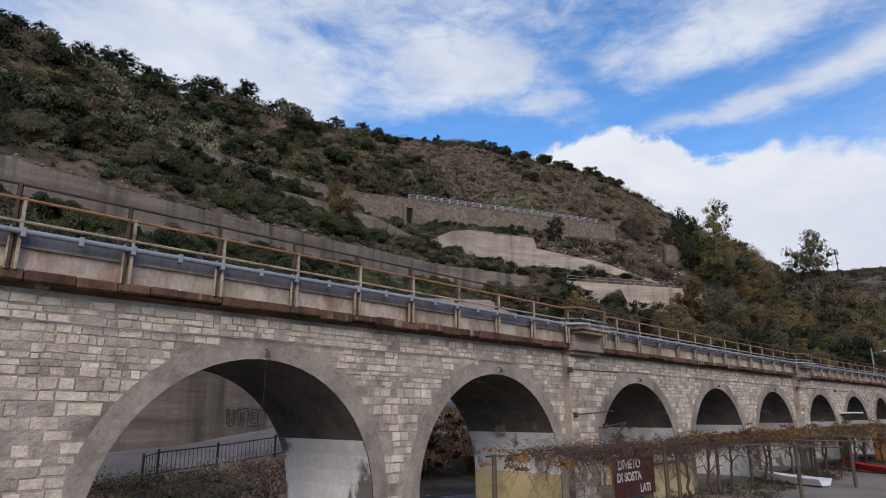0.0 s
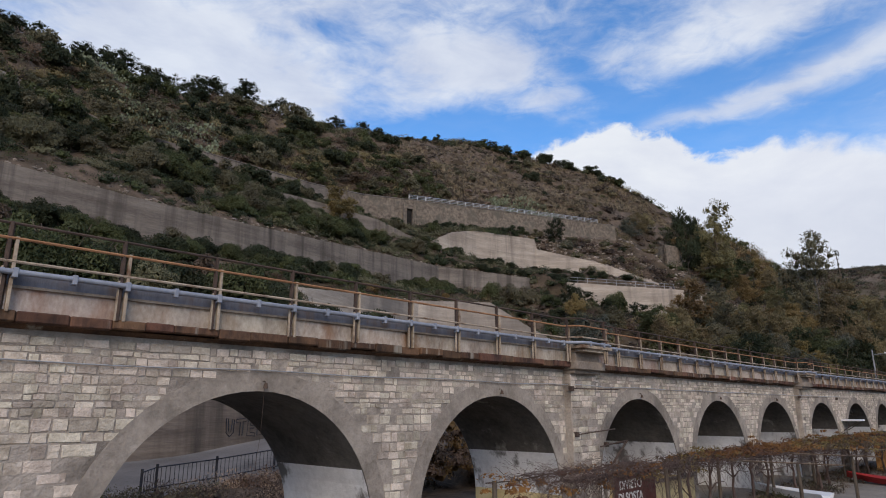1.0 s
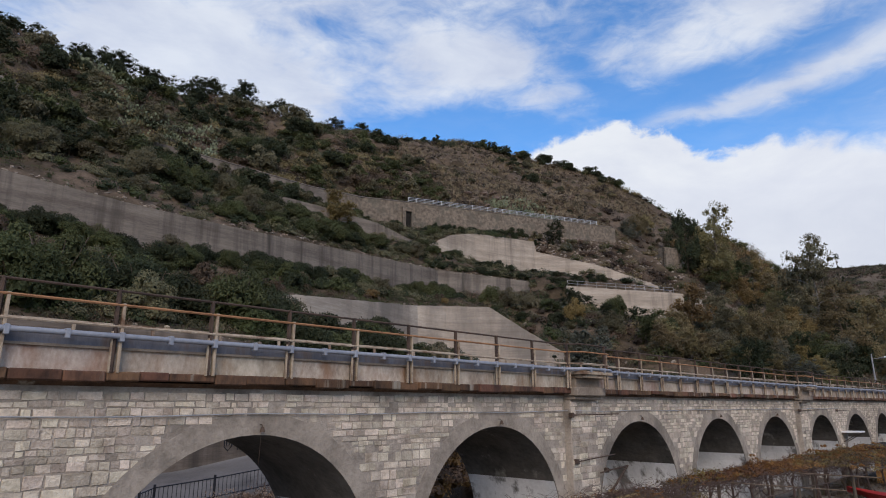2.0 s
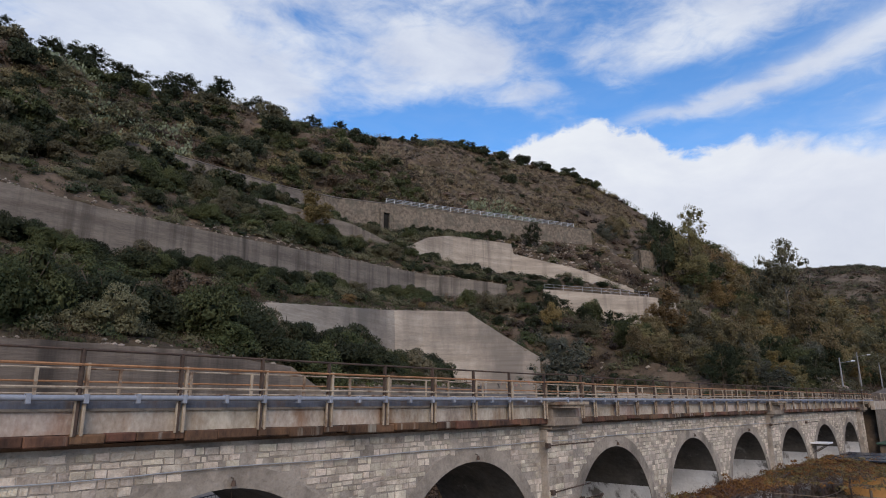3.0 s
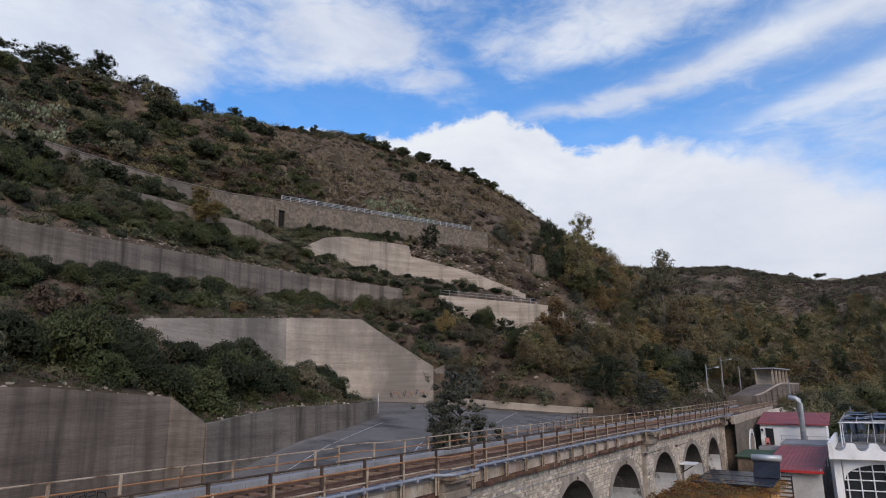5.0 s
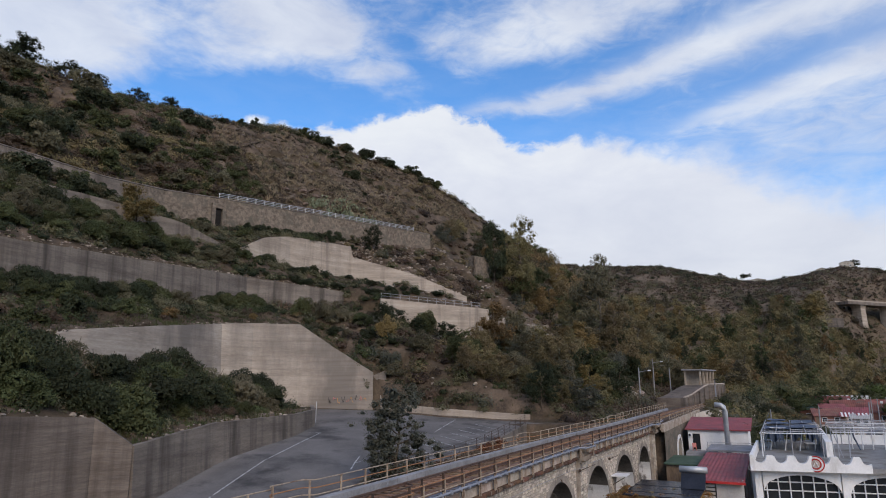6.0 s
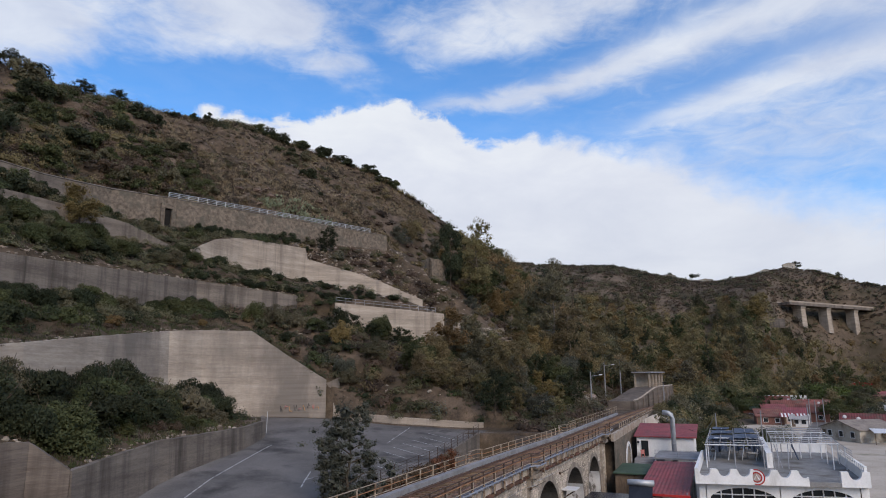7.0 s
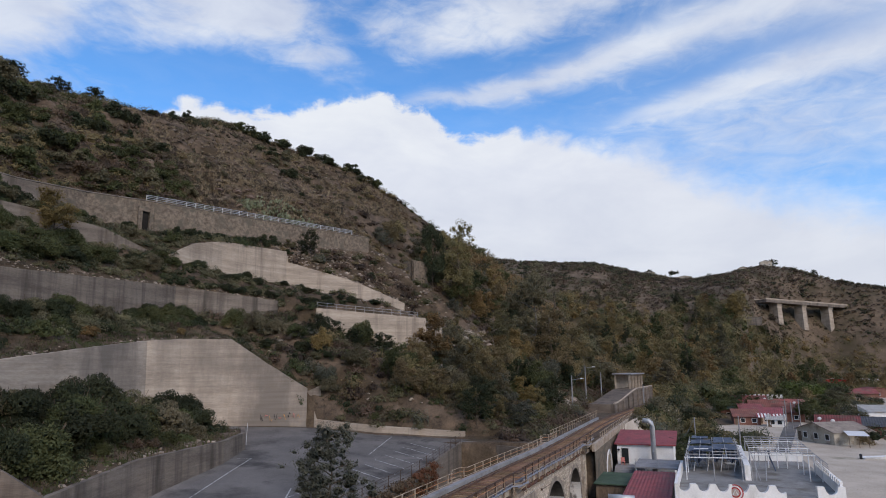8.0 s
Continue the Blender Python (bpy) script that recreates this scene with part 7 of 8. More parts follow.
# ---- lower lot, verge and road fence seen through the first arch ----
fence = thing("road_fence", "dark iron picket fence along the road", "fence")
path = [(12.2, 17.6), (13.2, 18.4), (16.3, 18.6), (19.7, 18.7), (23, 19.0), (26.5, 19.5)]
for (xa, ya), (xb, yb) in zip(path, path[1:]):
    za, zb = ground_level(xa, ya), ground_level(xb, yb)
    part("post", boxes((xa - 0.05, xa + 0.05, ya - 0.05, ya + 0.05, za - 0.3, za + 1.2), bevel=0.01), M_BLACK, fence)
    for h in (0.15, 1.05):
        part("rail", bar((xa, ya, za + h), (xb, yb, zb + h), 0.05), M_BLACK, fence)
    n = int(math.dist((xa, ya), (xb, yb)) / 0.22)
    for k in range(1, n):
        f = k / n
        x, y, z = xa + (xb - xa) * f, ya + (yb - ya) * f, za + (zb - za) * f
        part("picket", bar((x, y, z + 0.1), (x, y, z + 1.08), 0.025), M_BLACK, fence)
verge = []
for k in range(190):
    x = random.uniform(9.5, 27)
    y = random.uniform(lot_edge(x) + 1.0, 17.6)
    verge.append((x, y, ground_level(x, y)))
clumps("verge_plants", "rank brown and green plants on the road verge", verge, (0.4, 1.15), 170, 0.13, (L_BROWN, L_GREEN, L_OLIVE, L_HEATH, L_STRAW), 0.4, heart=0.3)
clumps("ivy_bank", "dry creeper covered bank behind the second arch", [(x, y, z) for x, y, z in [(random.uniform(22, 31), random.uniform(11.5, 13.4), random.uniform(0.2, 3.4)) for k in range(70)]], (0.5, 0.9), 170, 0.15, (L_BROWN, L_AUTUMN, L_BROWN, L_HEATH), 0.7)

# graffiti on the lower wall: loops of thick dark line
graffiti = thing("graffiti", "black outline graffiti sprayed on the dark wall", "graffiti", at=(20.9, 26.72, 2.3))
for x, pts in ((0.0, ((0.0, 1.15), (0.05, 0.25), (0.3, 0.0), (0.55, 0.25), (0.6, 1.1), (0.45, 1.1), (0.38, 0.35), (0.22, 0.35), (0.15, 1.15), (0.0, 1.15))),
               (0.75, ((0.0, 1.1), (0.75, 1.2), (0.75, 0.98), (0.48, 0.95), (0.45, 0.05), (0.25, 0.05), (0.28, 0.92), (0.0, 0.88), (0.0, 1.1))),
               (1.55, ((0.6, 1.15), (0.05, 1.1), (0.0, 0.05), (0.6, 0.0), (0.6, 0.2), (0.22, 0.25), (0.22, 0.5), (0.5, 0.52), (0.5, 0.7), (0.22, 0.7), (0.24, 0.9), (0.62, 0.95), (0.6, 1.15))),
               (2.3, ((0.0, 1.1), (0.45, 1.0), (0.65, 0.55), (0.45, 0.1), (0.0, 0.05), (0.0, 1.1)))):
    part("stroke", sweep([(x + u, 0, z) for u, z in pts], 0.035, 5), M_BLACK, graffiti)

# ---- car park: wall, fence, creeper, markings ----
lot_wall = thing("wall_car_park", "stained concrete wall under the car park with red creeper", "wall", kind="structure")
xs = np.arange(31, 80.1, 1.0)
vs, fs = [], []
for i, x in enumerate(xs):
    y, t = lot_edge(x), road_level(x, lot_edge(x) + 0.1)
    vs += [(x, y - 0.12, -0.8), (x, y - 0.12, t + 0.3), (x, y + 0.2, t + 0.3), (x, y + 0.2, -0.8)]
    if i:
        o = 4 * (i - 1)
        fs += [(o + k, o + 4 + k, o + 4 + (k + 1) % 4, o + (k + 1) % 4) for k in range(3)]
part("retaining_face", (vs, fs), M_CONC, lot_wall)
ex, ey = 80.0, lot_edge(80)
et = road_level(ex, ey) + 0.3
part("wing_wall", ([(ex - 0.15, ey, -0.5), (ex + 0.2, ey, -0.5), (ex + 0.2, ey, et), (ex - 0.15, ey, et), (78.6, 5.2, -0.5), (79.0, 5.2, -0.5), (79.0, 5.2, 5.4), (78.6, 5.2, 5.4)],
     [(0, 1, 2, 3), (3, 2, 6, 7), (0, 3, 7, 4), (1, 5, 6, 2), (4, 7, 6, 5)]), M_CONC, lot_wall, "sloping concrete wing wall")
lot_fence = thing("car_park_fence", "rusty mesh fence along the car park edge", "fence")
for x in np.arange(33, 80, 2.4):
    y, t = lot_edge(x), road_level(x, lot_edge(x) + 0.1) + 0.3
    y2, t2 = lot_edge(x + 2.4), road_level(x + 2.4, lot_edge(x + 2.4) + 0.1) + 0.3
    part("post", bar((x, y, t - 0.3), (x, y, t + 1.15), 0.06), M_RUST, lot_fence)
    if x < 77:
        for h in (0.25, 0.55, 0.85, 1.12):
            part("wire", bar((x, y, t + h), (x + 2.4, y2, t2 + h), 0.03), M_RUST, lot_fence)
creep = []
for k in range(90):
    x = random.uniform(50, 66)
    creep.append((x, lot_edge(x) - 0.3, road_level(x, lot_edge(x)) - abs(random.gauss(0, 1.4)) + 0.3))
clumps("creeper", "rust-red creeper over the car park wall", creep, (0.35, 0.75), 110, 0.17, (L_RED, L_RED, L_BROWN), 0.8)
clumps("bank_growth", "dark rank growth under the car park wall", [(x, random.uniform(6.2, 12.5), random.uniform(0.8, 2.4)) for x in [random.uniform(34, 78) for k in range(150)]], (0.6, 1.5), 130, 0.22, (L_BROWN, L_OLIVE, L_DARK, L_RED), 0.5)


def marking(points, width=0.13):
    """A painted line just above the paving."""
    vs, fs = [], []
    for i, (x, y) in enumerate(points):
        a, b = points[max(i - 1, 0)], points[min(i + 1, len(points) - 1)]
        d = Vector((b[0] - a[0], b[1] - a[1])).normalized()
        n = Vector((-d.y, d.x)) * width / 2
        vs += [(x + n.x, y + n.y, flat_level(x, y) + 0.02), (x - n.x, y - n.y, flat_level(x, y) + 0.02)]
        if i:
            fs.append((2 * i - 2, 2 * i - 1, 2 * i + 1, 2 * i))
    return vs, fs


M_LINE = material("worn_road_paint", (0.30, 0.30, 0.29), (0.55, 0.55, 0.53), 3.0, 0.8, 0.1, 6, stain=(0.09, 0.09, 0.09), stain_scale=2.0, stain_span=(0.5, 0.6))
lines = [[(32, 22.4), (38, 24.6), (44.15, 26.8), (53.4, 30.0), (58.3, 31.6)], [(58.3, 31.6), (57.4, 32.8)], [(46, 18.9), (48.3, 20.1), (51, 21.4)], [(48.3, 20.1), (50, 19.9)]]
lines += [[(55.5 + 2.6 * k, 15.4 + 0.1 * k), (57.5 + 2.6 * k, 20.0 + 0.1 * k)] for k in range(8)] + [[(67, 22), (78, 24.5)]]
lines += [[(13.5 + 2.2 * k, 9.6 + 0.3 * k), (14.6 + 2.2 * k, 6.2)] for k in range(4)]
for p in lines:
    q = [p[0]]
    for a, b in zip(p, p[1:]):
        n = max(int(math.dist(a, b) / 1.2), 1)
        q += [(a[0] + (b[0] - a[0]) * k / n, a[1] + (b[1] - a[1]) * k / n) for k in range(1, n + 1)]
    tagged(part("road_marking", marking(q), M_LINE), "worn white painted line on the asphalt", "road marking", kind="structure")
# signs of the road: post and small plates on the bend wall
plate = thing("road_sign_post", "thin bent metal post at the end of the wall", "post", at=(63.4, 36.4, 6.4))
part("shaft", bar((0, 0, 0), (0.1, 0, 2.6), 0.07), M_GALV, plate)

# sprayed scribbles at the end of the bend wall
scrawl = thing("graffiti", "small coloured scribbles sprayed on the pale wall", "graffiti")
r = random.Random(8)
for k in range(9):
    u = k / 9
    x, y = 74.2 + 3.0 * u, interp(74.2 + 3.0 * u, [(71.8, 46.3), (74.5, 42.2), (77.6, 37.5)])
    b = Vector((-0.84, -0.55)) * 0.62
    z0 = 8.2 + r.uniform(0, 0.4)
    pts = [(x + b.x + 0.02 * q, y + b.y - 0.035 * q * 3, z0 + r.uniform(0, 0.9)) for q in range(5)]
    part("stroke", sweep(pts, 0.035, 4), (M_BLACK, M_PINK, M_OCHREWALL)[k % 3], scrawl)

# ---- on the hillside ----
guard = thing("guard_rail", "pale metal guard rail along the upper road", "guard rail")


def on_high_wall(x, back=0.4, up=0.0):
    return (x, line(HIGH_WALL, x, 1) + back, line(HIGH_WALL, x, 3) + 0.25 + up)


for x in np.arange(82.8, 128.5, 1.75):
    part("post", bar(on_high_wall(x, 0.2, -0.3), on_high_wall(x, 0.2, 1.05), 0.14), M_GALV, guard)
for h in (0.4, 0.72, 1.02):
    part("rail", sweep([on_high_wall(x, 0.2, h) for x in np.arange(82.8, 129.6, 1.75)], 0.07, 4), M_GALV, guard)
coping = part("wall_coping", sweep([on_high_wall(x, -0.05, -0.08) for x in np.arange(41, 133.6, 1.5)], 0.17, 4), M_CONC)
tagged(coping, "pale concrete coping along the upper road wall", "coping", kind="structure")
alcove = thing("wall_doorway", "dark arched doorway in the stone wall", "doorway", at=(*on_high_wall(82.3, -0.6)[:2], 0), rz=-17)
zt = line(HIGH_WALL, 82.3, 2)
for x in (-1.35, 0.65):
    part("jamb", boxes((x, x + 0.7, -0.25, 0.5, zt - 0.8, zt + 3.6), bevel=0.04), M_RUBBLE, alcove)
part("lintel", boxes((-1.3, 1.3, -0.22, 0.5, zt + 3.0, zt + 3.9), bevel=0.04), M_RUBBLE, alcove)
# flat panel closing the doorway, its black colour stands for the shade inside
part("void", boxes((-0.66, 0.66, 0.2, 0.3, zt - 0.8, zt + 3.1)), M_VOID, alcove, "near-black panel standing in for the shaded recess")
terrace_fence = thing("terrace_fence", "thin metal fence on the concrete wall", "fence")
for x in np.arange(94.2, 109.8, 1.3):
    p = (x, line(LONG_WALL, x, 1) + 0.1, line(LONG_WALL, x, 3))
    part("post", bar(p, (p[0], p[1], p[2] + 1.15), 0.07), M_GREYMETAL, terrace_fence)
for h in (0.6, 1.1):
    part("rail", sweep([(x, line(LONG_WALL, x, 1) + 0.1, line(LONG_WALL, x, 3) + h) for x in np.arange(94.2, 109.8, 1.3)], 0.035, 4), M_GREYMETAL, terrace_fence)
pillar = thing("ruined_pillar", "pale broken masonry pillar on the slope", "ruin", at=(112.5, 31.5, 0))
zb = ground_level(112.5, 31.5)
part("shaft", boxes((-0.6, 0.6, -0.5, 0.5, zb - 0.5, zb + 4.6), (-0.35, 0.5, -0.4, 0.4, zb + 4.6, zb + 5.4), bevel=0.06), M_CONC_PALE, pillar)
spur = thing("spur_wall", "short pale concrete spur wall on the slope", "wall", at=(77.9, 38.8, 0), rz=-58)
zb = ground_level(77.9, 38.8)
part("block", ([(0, 0, zb - 1), (2.8, 0, zb - 1), (2.8, 0.5, zb - 1), (0, 0.5, zb - 1), (0, 0, zb + 1.0), (2.8, 0, zb + 2.2), (2.8, 0.5, zb + 2.2), (0, 0.5, zb + 1.0)],
     [(0, 1, 5, 4), (1, 2, 6, 5), (2, 3, 7, 6), (3, 0, 4, 7), (4, 5, 6, 7)]), M_CONC, spur)
ruin = thing("ruined_tower", "grey stone ruin wall beside the tall trees", "ruin", at=(139, 49, 0), rz=-20)
zb = ground_level(139, 49)
part("wall", boxes((0, 5.5, 0, 0.6, zb - 1, zb + 5.2), (0, 0.6, 0, 3, zb - 1, zb + 5.0), bevel=0.05), M_RUBBLE, ruin)

# ---- abutment and station beyond the viaduct ----
abut = thing("abutment", "stone abutment wall with a small white-edged arch", "abutment", kind="structure")
s = rail_shift(95)
AC, AR = 90.5, 2.3
vs, fs = [], []
cols = [78.4, AC - AR] + [AC - AR * math.cos(math.pi * k / 16) for k in range(1, 16)] + [AC + AR, 100, 118]
for i, x in enumerate(cols):
    inside = abs(x - AC) <= AR
    z = 1.6 + math.sqrt(max(AR * AR - (x - AC) ** 2, 0)) if inside else -0.9
    vs += [(x, s - 0.95, z), (x, s - 0.95, 6.05 - 0.6 * smooth01((x - 78) / 8)), (x, s - 0.95, -0.9)]
    if i:
        o = 3 * (i - 1)
        if i == 1 or i >= len(cols) - 2:
            fs.append((o + 2, o + 5, o + 4, o + 1))
        else:
            fs.append((o, o + 3, o + 4, o + 1))
part("face", (vs, fs), M_RUBBLE, abut)
ring = [(AC - AR * math.cos(math.pi * k / 16), 1.6 + AR * math.sin(math.pi * k / 16)) for k in range(17)]
ring = [(AC - AR, -0.9)] + ring + [(AC + AR, -0.9)]
vs, fs = [], []
for i, (x, z) in enumerate(ring):
    ox, oz = AC + (x - AC) * 1.2, 1.6 + (z - 1.6) * 1.2 if z > 1.5 else z
    vs += [(x, s - 1.05, z), (ox, s - 1.05, oz), (ox, s - 0.9, oz), (x, s + 3.5, z)]
    if i:
        o = 4 * (i - 1)
        fs += [(o, o + 4, o + 5, o + 1), (o + 1, o + 5, o + 6, o + 2), (o + 3, o + 7, o + 4, o)]
part("arch_edge", (vs, fs), M_WHITE, abut, "white painted arch edge")
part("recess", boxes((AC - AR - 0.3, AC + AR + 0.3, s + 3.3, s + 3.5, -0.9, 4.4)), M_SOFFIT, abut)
part("parapet", boxes((78.4, 118, s - 1.0, s - 0.6, 5.45, 6.35), bevel=0.03), M_PANEL, abut)
far_rail = thing("railing", "thin rusty railing beyond the viaduct", "railing", "viaduct railings")
for k in range(22):
    x = 84.4 + 2 * k
    for y in (s - 0.8, s + 5.6):
        part("post", bar((x, y, 6.0), (x, y, 7.15), 0.06), M_TAN, far_rail)
for y in (s - 0.8, s + 5.6):
    for z in (6.65, 7.12):
        part("rail", bar((84, y, z), (127, y, z), 0.05), M_TAN, far_rail)

station = thing("station_platform", "grey concrete platform ramp beside the track", "platform", kind="structure")
vs, fs = [], []
xs = list(np.arange(138, 191, 4.0))
for i, x in enumerate(xs):
    y0, top = line_y(x) + 2.7, 7.7 + 2.3 * smooth01((x - 138) / 30)
    vs += [(x, y0, 5.4), (x, y0, top), (x, y0 + 5.5, top), (x, y0 + 5.5, 5.4)]
    if i:
        o = 4 * (i - 1)
        fs += [(o + k, o + 4 + k, o + 5 + k, o + 1 + k) for k in range(3)]
part("ramp", (vs, fs + [(0, 1, 2, 3), tuple(len(vs) - 1 - k for k in range(4))]), M_CONC_DARK, station)
for x in np.arange(141, 190, 6.0):
    y0, top = line_y(x) + 2.7, 7.7 + 2.3 * smooth01((x - 138) / 30)
    part("buttress", boxes((x - 0.25, x + 0.25, y0 - 0.22, y0 + 0.1, 5.6, top - 0.15), bevel=0.03), M_CONC_DARK, station)
part("edge_wall", sweep([(x, line_y(x) + 2.85, 7.85 + 2.3 * smooth01((x - 138) / 30)) for x in xs], 0.2, 4), M_CONC_PALE, station)
shelter = thing("station_shelter", "small pale station shelter with a flat roof on columns", "shelter", at=(166, line_y(172) + 4.9, 9.95), rz=-6)
part("back_wall", boxes((0, 17, 3.6, 3.9, -0.3, 3.5), bevel=0.02), M_CONC_PALE, shelter)
part("end_wall", boxes((16.6, 17, 0.4, 3.6, -0.3, 3.5), bevel=0.02), M_CONC_PALE, shelter)
part("roof", boxes((-0.6, 17.6, -0.4, 4.3, 3.5, 3.8), bevel=0.04), M_TROUGH, shelter)
for x in (0.2, 4, 8, 12, 16):
    part("column", boxes((x - 0.22, x + 0.22, 0, 0.44, -0.3, 3.5), bevel=0.03), M_CONC_PALE, shelter)
for x, y, h, z, arm in ((129.2, 9.7, 7.6, 6.1, True), (152, 10.6, 9.0, 7.0, True), (166, 9.0, 9.5, 7.0, False), (150.5, -2.25, 7.9, 3.5, False)):
    g = thing("lamp_post", "pale concrete lamp post beside the railway" if arm else "plain pale post beside the railway", "lamp post", "railway posts", at=(x, y, z))
    part("shaft", sweep([(0, 0, -0.6 if z > 4 else -3.6), (0, 0, h)], 0.17, 8, 0.6), M_TROUGH, g)
    if arm:
        part("arm", bar((0, 0, h - 0.9), (0.2, -1.9, h - 0.6), 0.06), M_GALV, g)
        part("lantern", sweep([(0.2, -1.7, h - 0.62), (0.25, -2.3, h - 0.6)], 0.13, 8, 0.7), M_WHITEMETAL, g)
    else:
        part("solar_plate", boxes((-0.5, 0.5, -0.6, 0.2, h - 0.1, h), bevel=0.01), M_BLACK, g)
cables = thing("overhead_cable", "thin overhead cables between the posts", "cable")
part("strand", sweep([(129.2 + (152 - 129.2) * k / 8, 9.7 + 0.9 * k / 8, 13.6 + 2.0 * k / 8 - 1.1 * math.sin(math.pi * k / 8)) for k in range(9)], 0.03, 4), M_BLACK, cables)
part("strand", sweep([(127.2 + (92 - 127.2) * k / 8, -12.6 + 3 * k / 8, 6.0 - 1.5 * math.sin(math.pi * k / 8)) for k in range(9)], 0.03, 4), M_BLACK, cables)

# ---- far road bridge ----
bridge = thing("road_bridge", "distant concrete motorway bridge on tall piers", "bridge")
BZ = 60.0
pa, pb = Vector(far_place(-5.2, (BZ - 14) / math.tan(radians(5.45)))), Vector(far_place(-11.6, 585))
d = (pb - pa).normalized()
nrm = Vector((-d.y, d.x))
part("deck", prism([(p + nrm * q).to_tuple() for p, q in ((pa, -4.5), (pb, -4.5), (pb, 4.5), (pa, 4.5))], BZ - 1.9, BZ), M_CONC, bridge)
for q in (-4.5, 4.2):
    part("parapet", prism([(p + nrm * e).to_tuple() for p, e in ((pa, q), (pb, q), (pb, q + 0.3), (pa, q + 0.3))], BZ, BZ + 0.9), M_CONC_PALE, bridge)
for az in (-6.25, -7.96, -9.71):
    # where the pier's azimuth meets the deck's line
    w = Vector((math.cos(radians(az)), math.sin(radians(az))))
    e0 = Vector(EYE)
    den = w.x * d.y - w.y * d.x
    t = ((pa.x - e0.x) * d.y - (pa.y - e0.y) * d.x) / den
    c = e0 + w * t
    zb = hill_level(az, t) - 3
    vs = []
    for z, k in ((zb, 3.0), (BZ - 4, 2.7), (BZ - 1.9, 3.3)):
        for a, b in ((-1, -1), (1, -1), (1, 1), (-1, 1)):
            p = c + d * a * k * 0.9 + nrm * b * k * 1.1
            vs.append((p.x, p.y, z))
    part("pier", (vs, [(4 * i + k, 4 * i + (k + 1) % 4, 4 * i + 4 + (k + 1) % 4, 4 * i + 4 + k) for i in range(2) for k in range(4)]), M_CONC_PALE, bridge)


def far_hit(az, el):
    """Where a line of sight from above the yard meets the far slopes."""
    r = 235.0
    while r < 600 and hill_level(az, r) < 15.1 + r * math.tan(radians(el)):
        r += 2.0
    return r


for a0, e0, a1, e1 in ((6.3, 4.85, 4.2, 4.72), (3.4, 4.65, 1.5, 4.5), (2.2, 6.35, 0.5, 6.1), (-0.6, 6.1, -3.4, 6.05), (-2.5, 4.0, -5.2, 3.85)):
    pts = []
    r = sorted(far_hit(a0 + (a1 - a0) * k / 8, e0 + (e1 - e0) * k / 8) for k in range(9))[4]
    for k in range(9):
        az, el = a0 + (a1 - a0) * k / 8, e0 + (e1 - e0) * k / 8
        pts.append((*far_place(az, r), 15.1 + r * math.tan(radians(el))))
    vs = [(x, y, z + dz) for x, y, z in pts for dz in (-4.0, 0.7)] + [(x + 0.8, y, z + 0.7) for x, y, z in pts]
    tagged(part("road_wall", (vs, [(2 * k, 2 * k + 2, 2 * k + 3, 2 * k + 1) for k in range(8)] + [(2 * k + 1, 2 * k + 3, 19 + k, 18 + k) for k in range(8)]), M_CONC), "distant pale road wall across the hillside", "road wall", kind="structure")
tree("pine", *far_place(1.3, 596), 1.25, 1.0, 0, hill_level(1.25, 596))
for az in (-6.4, -9.2, -1.6, 3.3, 5.2, 9.0):
    tree("broadleaf", *far_place(az, 597), random.uniform(0.7, 1.1), 0.9, 0, hill_level(az, 597))
# trees and bushes between the beach houses
for x, y, k, sz in ((108, -14, "broadleaf", 0.7), (111, -11, "broadleaf", 0.8), (113.5, -8, "broadleaf", 0.7), (140, -12, "autumn", 0.9), (150, -14, "broadleaf", 0.8), (160, -12, "broadleaf", 1.0), (170, -14, "broadleaf", 1.0), (182, -14, "autumn", 1.0),
                    (205, -42, "broadleaf", 1.1), (220, -48, "broadleaf", 1.2), (212, -20, "broadleaf", 1.3), (228, -26, "broadleaf", 1.4), (238, -38, "broadleaf", 1.4), (250, -48, "broadleaf", 1.4), (236, -52, "autumn", 0.9), (262, -58, "broadleaf", 1.2),
                    (158, -37, "broadleaf", 0.5), (150, -43, "broadleaf", 0.5), (280, -62, "broadleaf", 1.3), (300, -66, "broadleaf", 1.3), (285, -85, "autumn", 1.0), (165, -40, "broadleaf", 0.6), (180, -46, "broadleaf", 0.7), (196, -52, "broadleaf", 0.7)):
    tree(k, x, y, sz, 0.8)
green_places = [(random.uniform(100, 230), random.uniform(-16, -3), random.uniform(0, 2.0)) for k in range(170)] + [(x, bank_edge(x) - random.uniform(0.5, 8), random.uniform(-0.3, 0.3)) for x in [random.uniform(120, 270) for k in range(110)]] + [(x, y, random.uniform(0, 1.2)) for x, y in [(random.uniform(112, 152), random.uniform(-27, -12)) for k in range(90)] if abs(y + 26.5 + 0.145 * (x - 130)) > 3.2]
green_places += [(random.uniform(150, 260), random.uniform(-75, -44), random.uniform(0, 1.5)) for k in range(50)] + [(random.uniform(190, 240), random.choice((random.uniform(-46, -42), random.uniform(-20, -14))), random.uniform(0, 1.5)) for k in range(30)]
green_places += [(x, y, random.uniform(0, 3)) for x, y in [(random.uniform(215, 400), random.uniform(-75, -4)) for k in range(520)] if not (y > -52 and x < 262 and y < -12)]
green_places = [(x, y, z + flat_level(x, y)) for x, y, z in green_places if not 0.3 < y - bank_edge(x) < 9]
clumps("village_green", "green bushes between the houses and the line", green_places,
       (1.0, 2.7), 240, 0.42, (L_GREEN, L_OLIVE, L_GREY, L_EUC, L_DARK, L_OLIVE), 0.5, 0.9, 0.25)
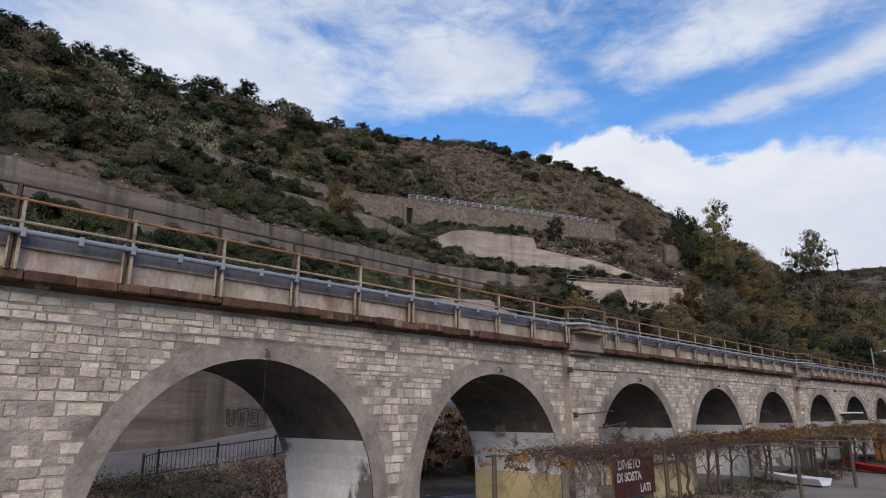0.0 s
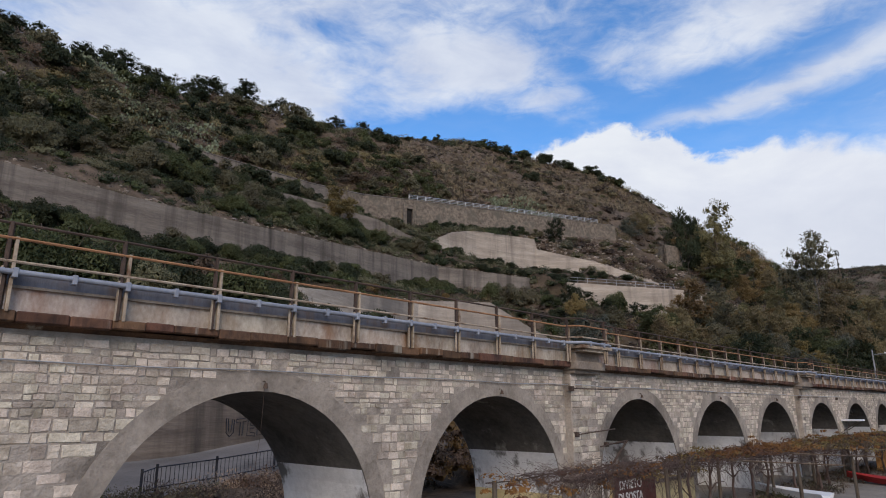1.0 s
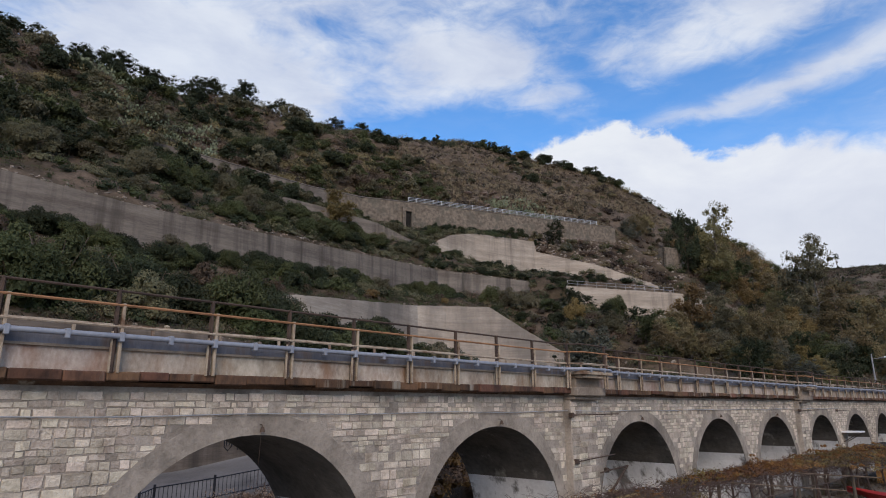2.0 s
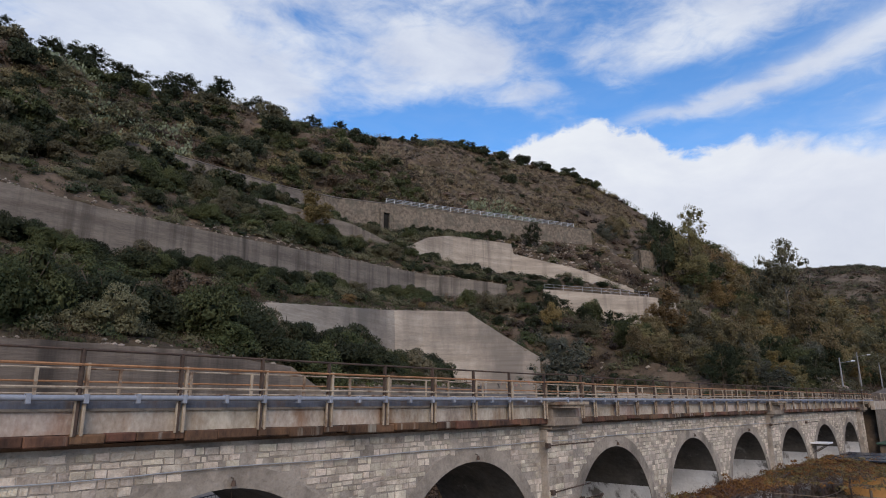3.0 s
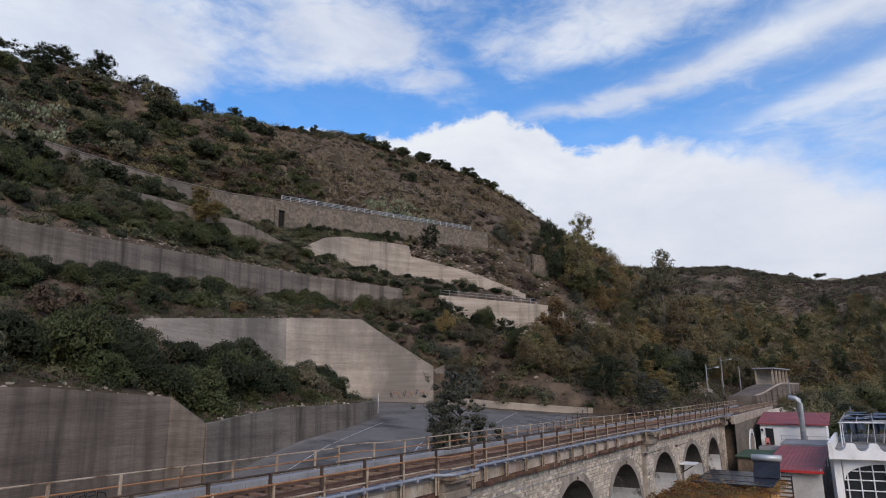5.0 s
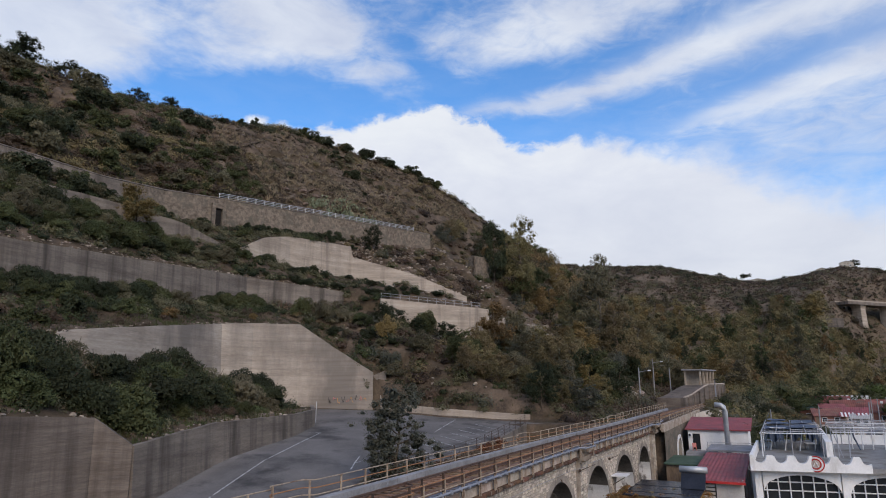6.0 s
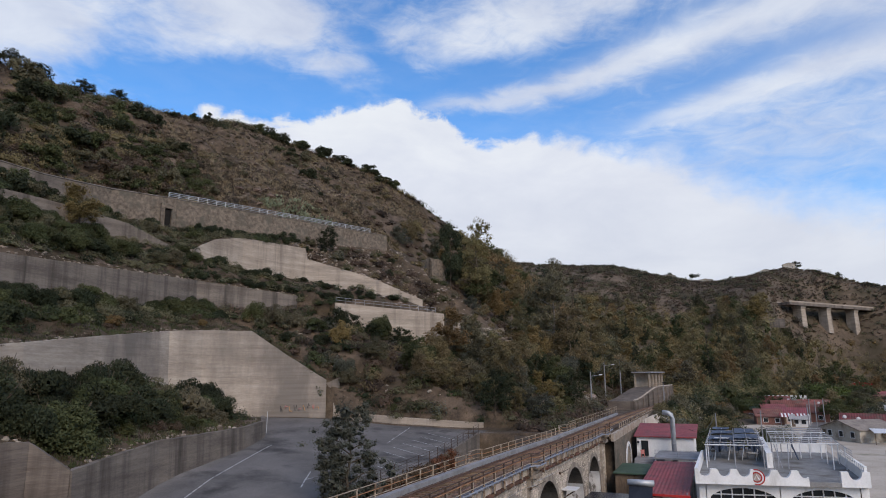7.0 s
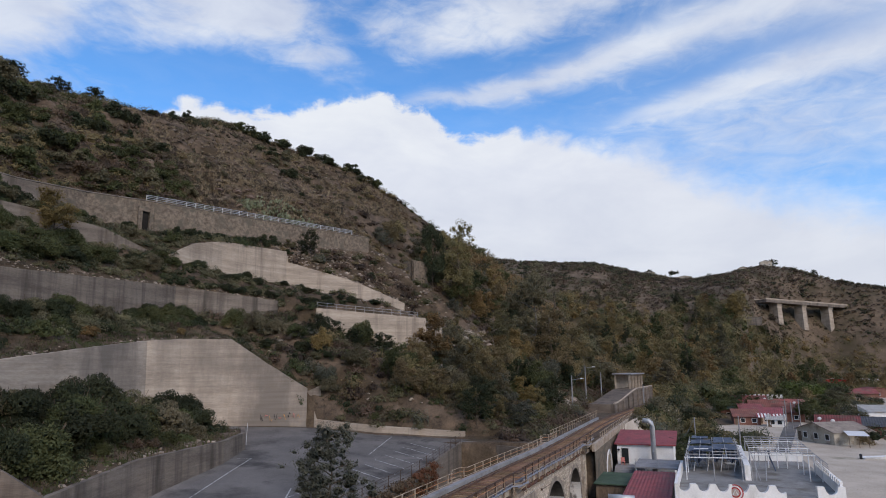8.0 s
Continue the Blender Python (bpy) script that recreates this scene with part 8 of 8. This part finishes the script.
clumps("bright_trees", "bright green tree crowns behind the village", [(x, y, random.uniform(3, 6)) for x, y in [(random.uniform(300, 360), random.uniform(-72, -42)) for k in range(60)]], (2.6, 4.6), 330, 0.75, (L_GREEN, L_GREEN, L_FRESH))
tufts("beach_weeds", "thin green weeds on the sand near the houses", [(random.uniform(95, 150), random.gauss(-31, 3.5), -0.2) for k in range(500)], (0.1, 0.3), 8, L_GREEN)
# small buildings on the far skyline
for az, r, w, h in ((3.2, 594, 9, 4.0), (0.4, 592, 12, 3.0), (-5.9, 590, 9, 4.0), (-4.2, 592, 7, 3.0)):
    gable_house("small pale house far off on the ridge", *far_place(az, r), w, 7, h, 1.2, 0, M_CREAM, M_DULLROOF, hill_level(az, r) - 0.3, 2)
# scrub along the far skyline
clumps("skyline_scrub", "dark bushes along the far skyline", [(*far_place(a, 594), hill_level(a, 594)) for a in [random.uniform(-14, 12) for k in range(140)]], (0.8, 2.2), 70, 0.8, (L_DARK, L_OLIVE), 0.6)

# ---- stone blocks of the spandrels ----


def block_unit():
    """A block of unit length and height, front face towards -y, with chamfered edges."""
    c = 0.03
    vs = [(-0.5, 0, -0.5), (0.5, 0, -0.5), (0.5, 0, 0.5), (-0.5, 0, 0.5), (-0.5 + c, -1, -0.5 + c * 1.5), (0.5 - c, -1, -0.5 + c * 1.5), (0.5 - c, -1, 0.5 - c * 1.5), (-0.5 + c, -1, 0.5 - c * 1.5)]
    return np.array(vs), np.array([(4, 5, 6, 7), (0, 1, 5, 4), (1, 2, 6, 5), (2, 3, 7, 6), (3, 0, 4, 7)])


UNIT_V, UNIT_F = block_unit()
unit_meshes = []
for k in range(6):
    v = UNIT_V.copy()
    v[4:, 0] += np.random.default_rng(k).uniform(-0.055, 0.055, 4)
    v[4:, 2] += np.random.default_rng(k + 9).uniform(-0.1, 0.1, 4)
    v[4:, 1] *= np.random.default_rng(k + 19).uniform(0.8, 1.15, 4)
    unit_meshes.append((v, mesh_data("stone_block", v, UNIT_F, M_STONE)))


def clear_of_arches(x, z, w, h, gap):
    for c in ARCHES:
        for a in (x - w / 2, x + w / 2):
            for b in (z - h / 2, z + h / 2):
                d = abs(a - c)
                if (b > SPRING and math.hypot(d, b - SPRING) < R + RING + gap) or (b <= SPRING and d < R + RING + gap):
                    return False
    return True


r = random.Random(11)
rest_v, rest_f, made = [], [], 0
spots = []
z = -0.5
while z < 5.3:
    h = r.uniform(0.17, 0.30) if z < 3.6 else r.uniform(0.13, 0.2)
    x = -8.0 + r.uniform(0, 0.4)
    while x < 78:
        w = r.choice((r.uniform(0.18, 0.32), r.uniform(0.28, 0.5), r.uniform(0.36, 0.66))) * (1 if z < 3.6 else 0.8)
        xc, zc = x + w / 2, z + h / 2
        x += w
        on_pier = any(a < xc < b for a, b in PIERS)
        edge = any(abs(xc - a) < w / 2 or abs(xc - b) < w / 2 for a, b in PIERS)
        if edge or zc + h / 2 > 5.5:
            continue
        if not on_pier and not clear_of_arches(xc, zc, w, h, -0.12 + 0.34 * noise.noise(Vector((xc / 0.9, 7.0, zc / 0.9))) + r.uniform(-0.1, 0.04)):
            continue
        patch = noise.fractal(Vector((xc / 1.5, 2.0, zc / 1.1)), 0.9, 2.1, 3)
        if patch > (0.42 if zc < 4.5 else 0.62) or r.random() < 0.04:
            continue
        spots.append((xc, zc, w, h, on_pier, patch))
    z += h
spots = [p for p in spots if not p[4]]
for x0, x1 in PIERS:
    z = -0.5
    while z < 5.2:
        h, x = r.uniform(0.18, 0.3), x0 + 0.01
        while x < x1 - 0.02:
            w = min(r.uniform(0.3, 0.75), x1 - 0.01 - x)
            if r.random() < 0.93 and w > 0.12:
                spots.append((x + w / 2, z + h / 2, w, h, True, 0))
            x += w
        z += h
for xc, zc, w, h, on_pier, patch in spots:
    zc += r.uniform(-0.012, 0.012)
    y = (0.14 if on_pier else FACE) + rail_shift(xc) + 0.004
    depth = r.uniform(0.012, 0.028) * (0.55 if patch > 0.2 else 1)
    k = r.randrange(6)
    m = (w - r.uniform(0.008, 0.045), depth, h - r.uniform(0.008, 0.045))
    if xc < 12.4 and xc > 1.5 and made < 300:
        o = new("stone_block", unit_meshes[k][1])
        o.parent = viaduct
        o.matrix_basis = Matrix.Translation((xc, y, zc)) @ Matrix.Diagonal((*m, 1))
        made += 1
    else:
        rest_f.append(UNIT_F + 8 * len(rest_v))
        rest_v.append(unit_meshes[k][0] * m + (xc, y, zc))
ob = new("stone_blocks", fast_mesh("stone_blocks", np.concatenate(rest_v), np.concatenate(rest_f), M_STONE_FAR, True))
ob.parent = viaduct
tagged(ob, "pale limestone blocks set in grey mortar", kind="stuff")
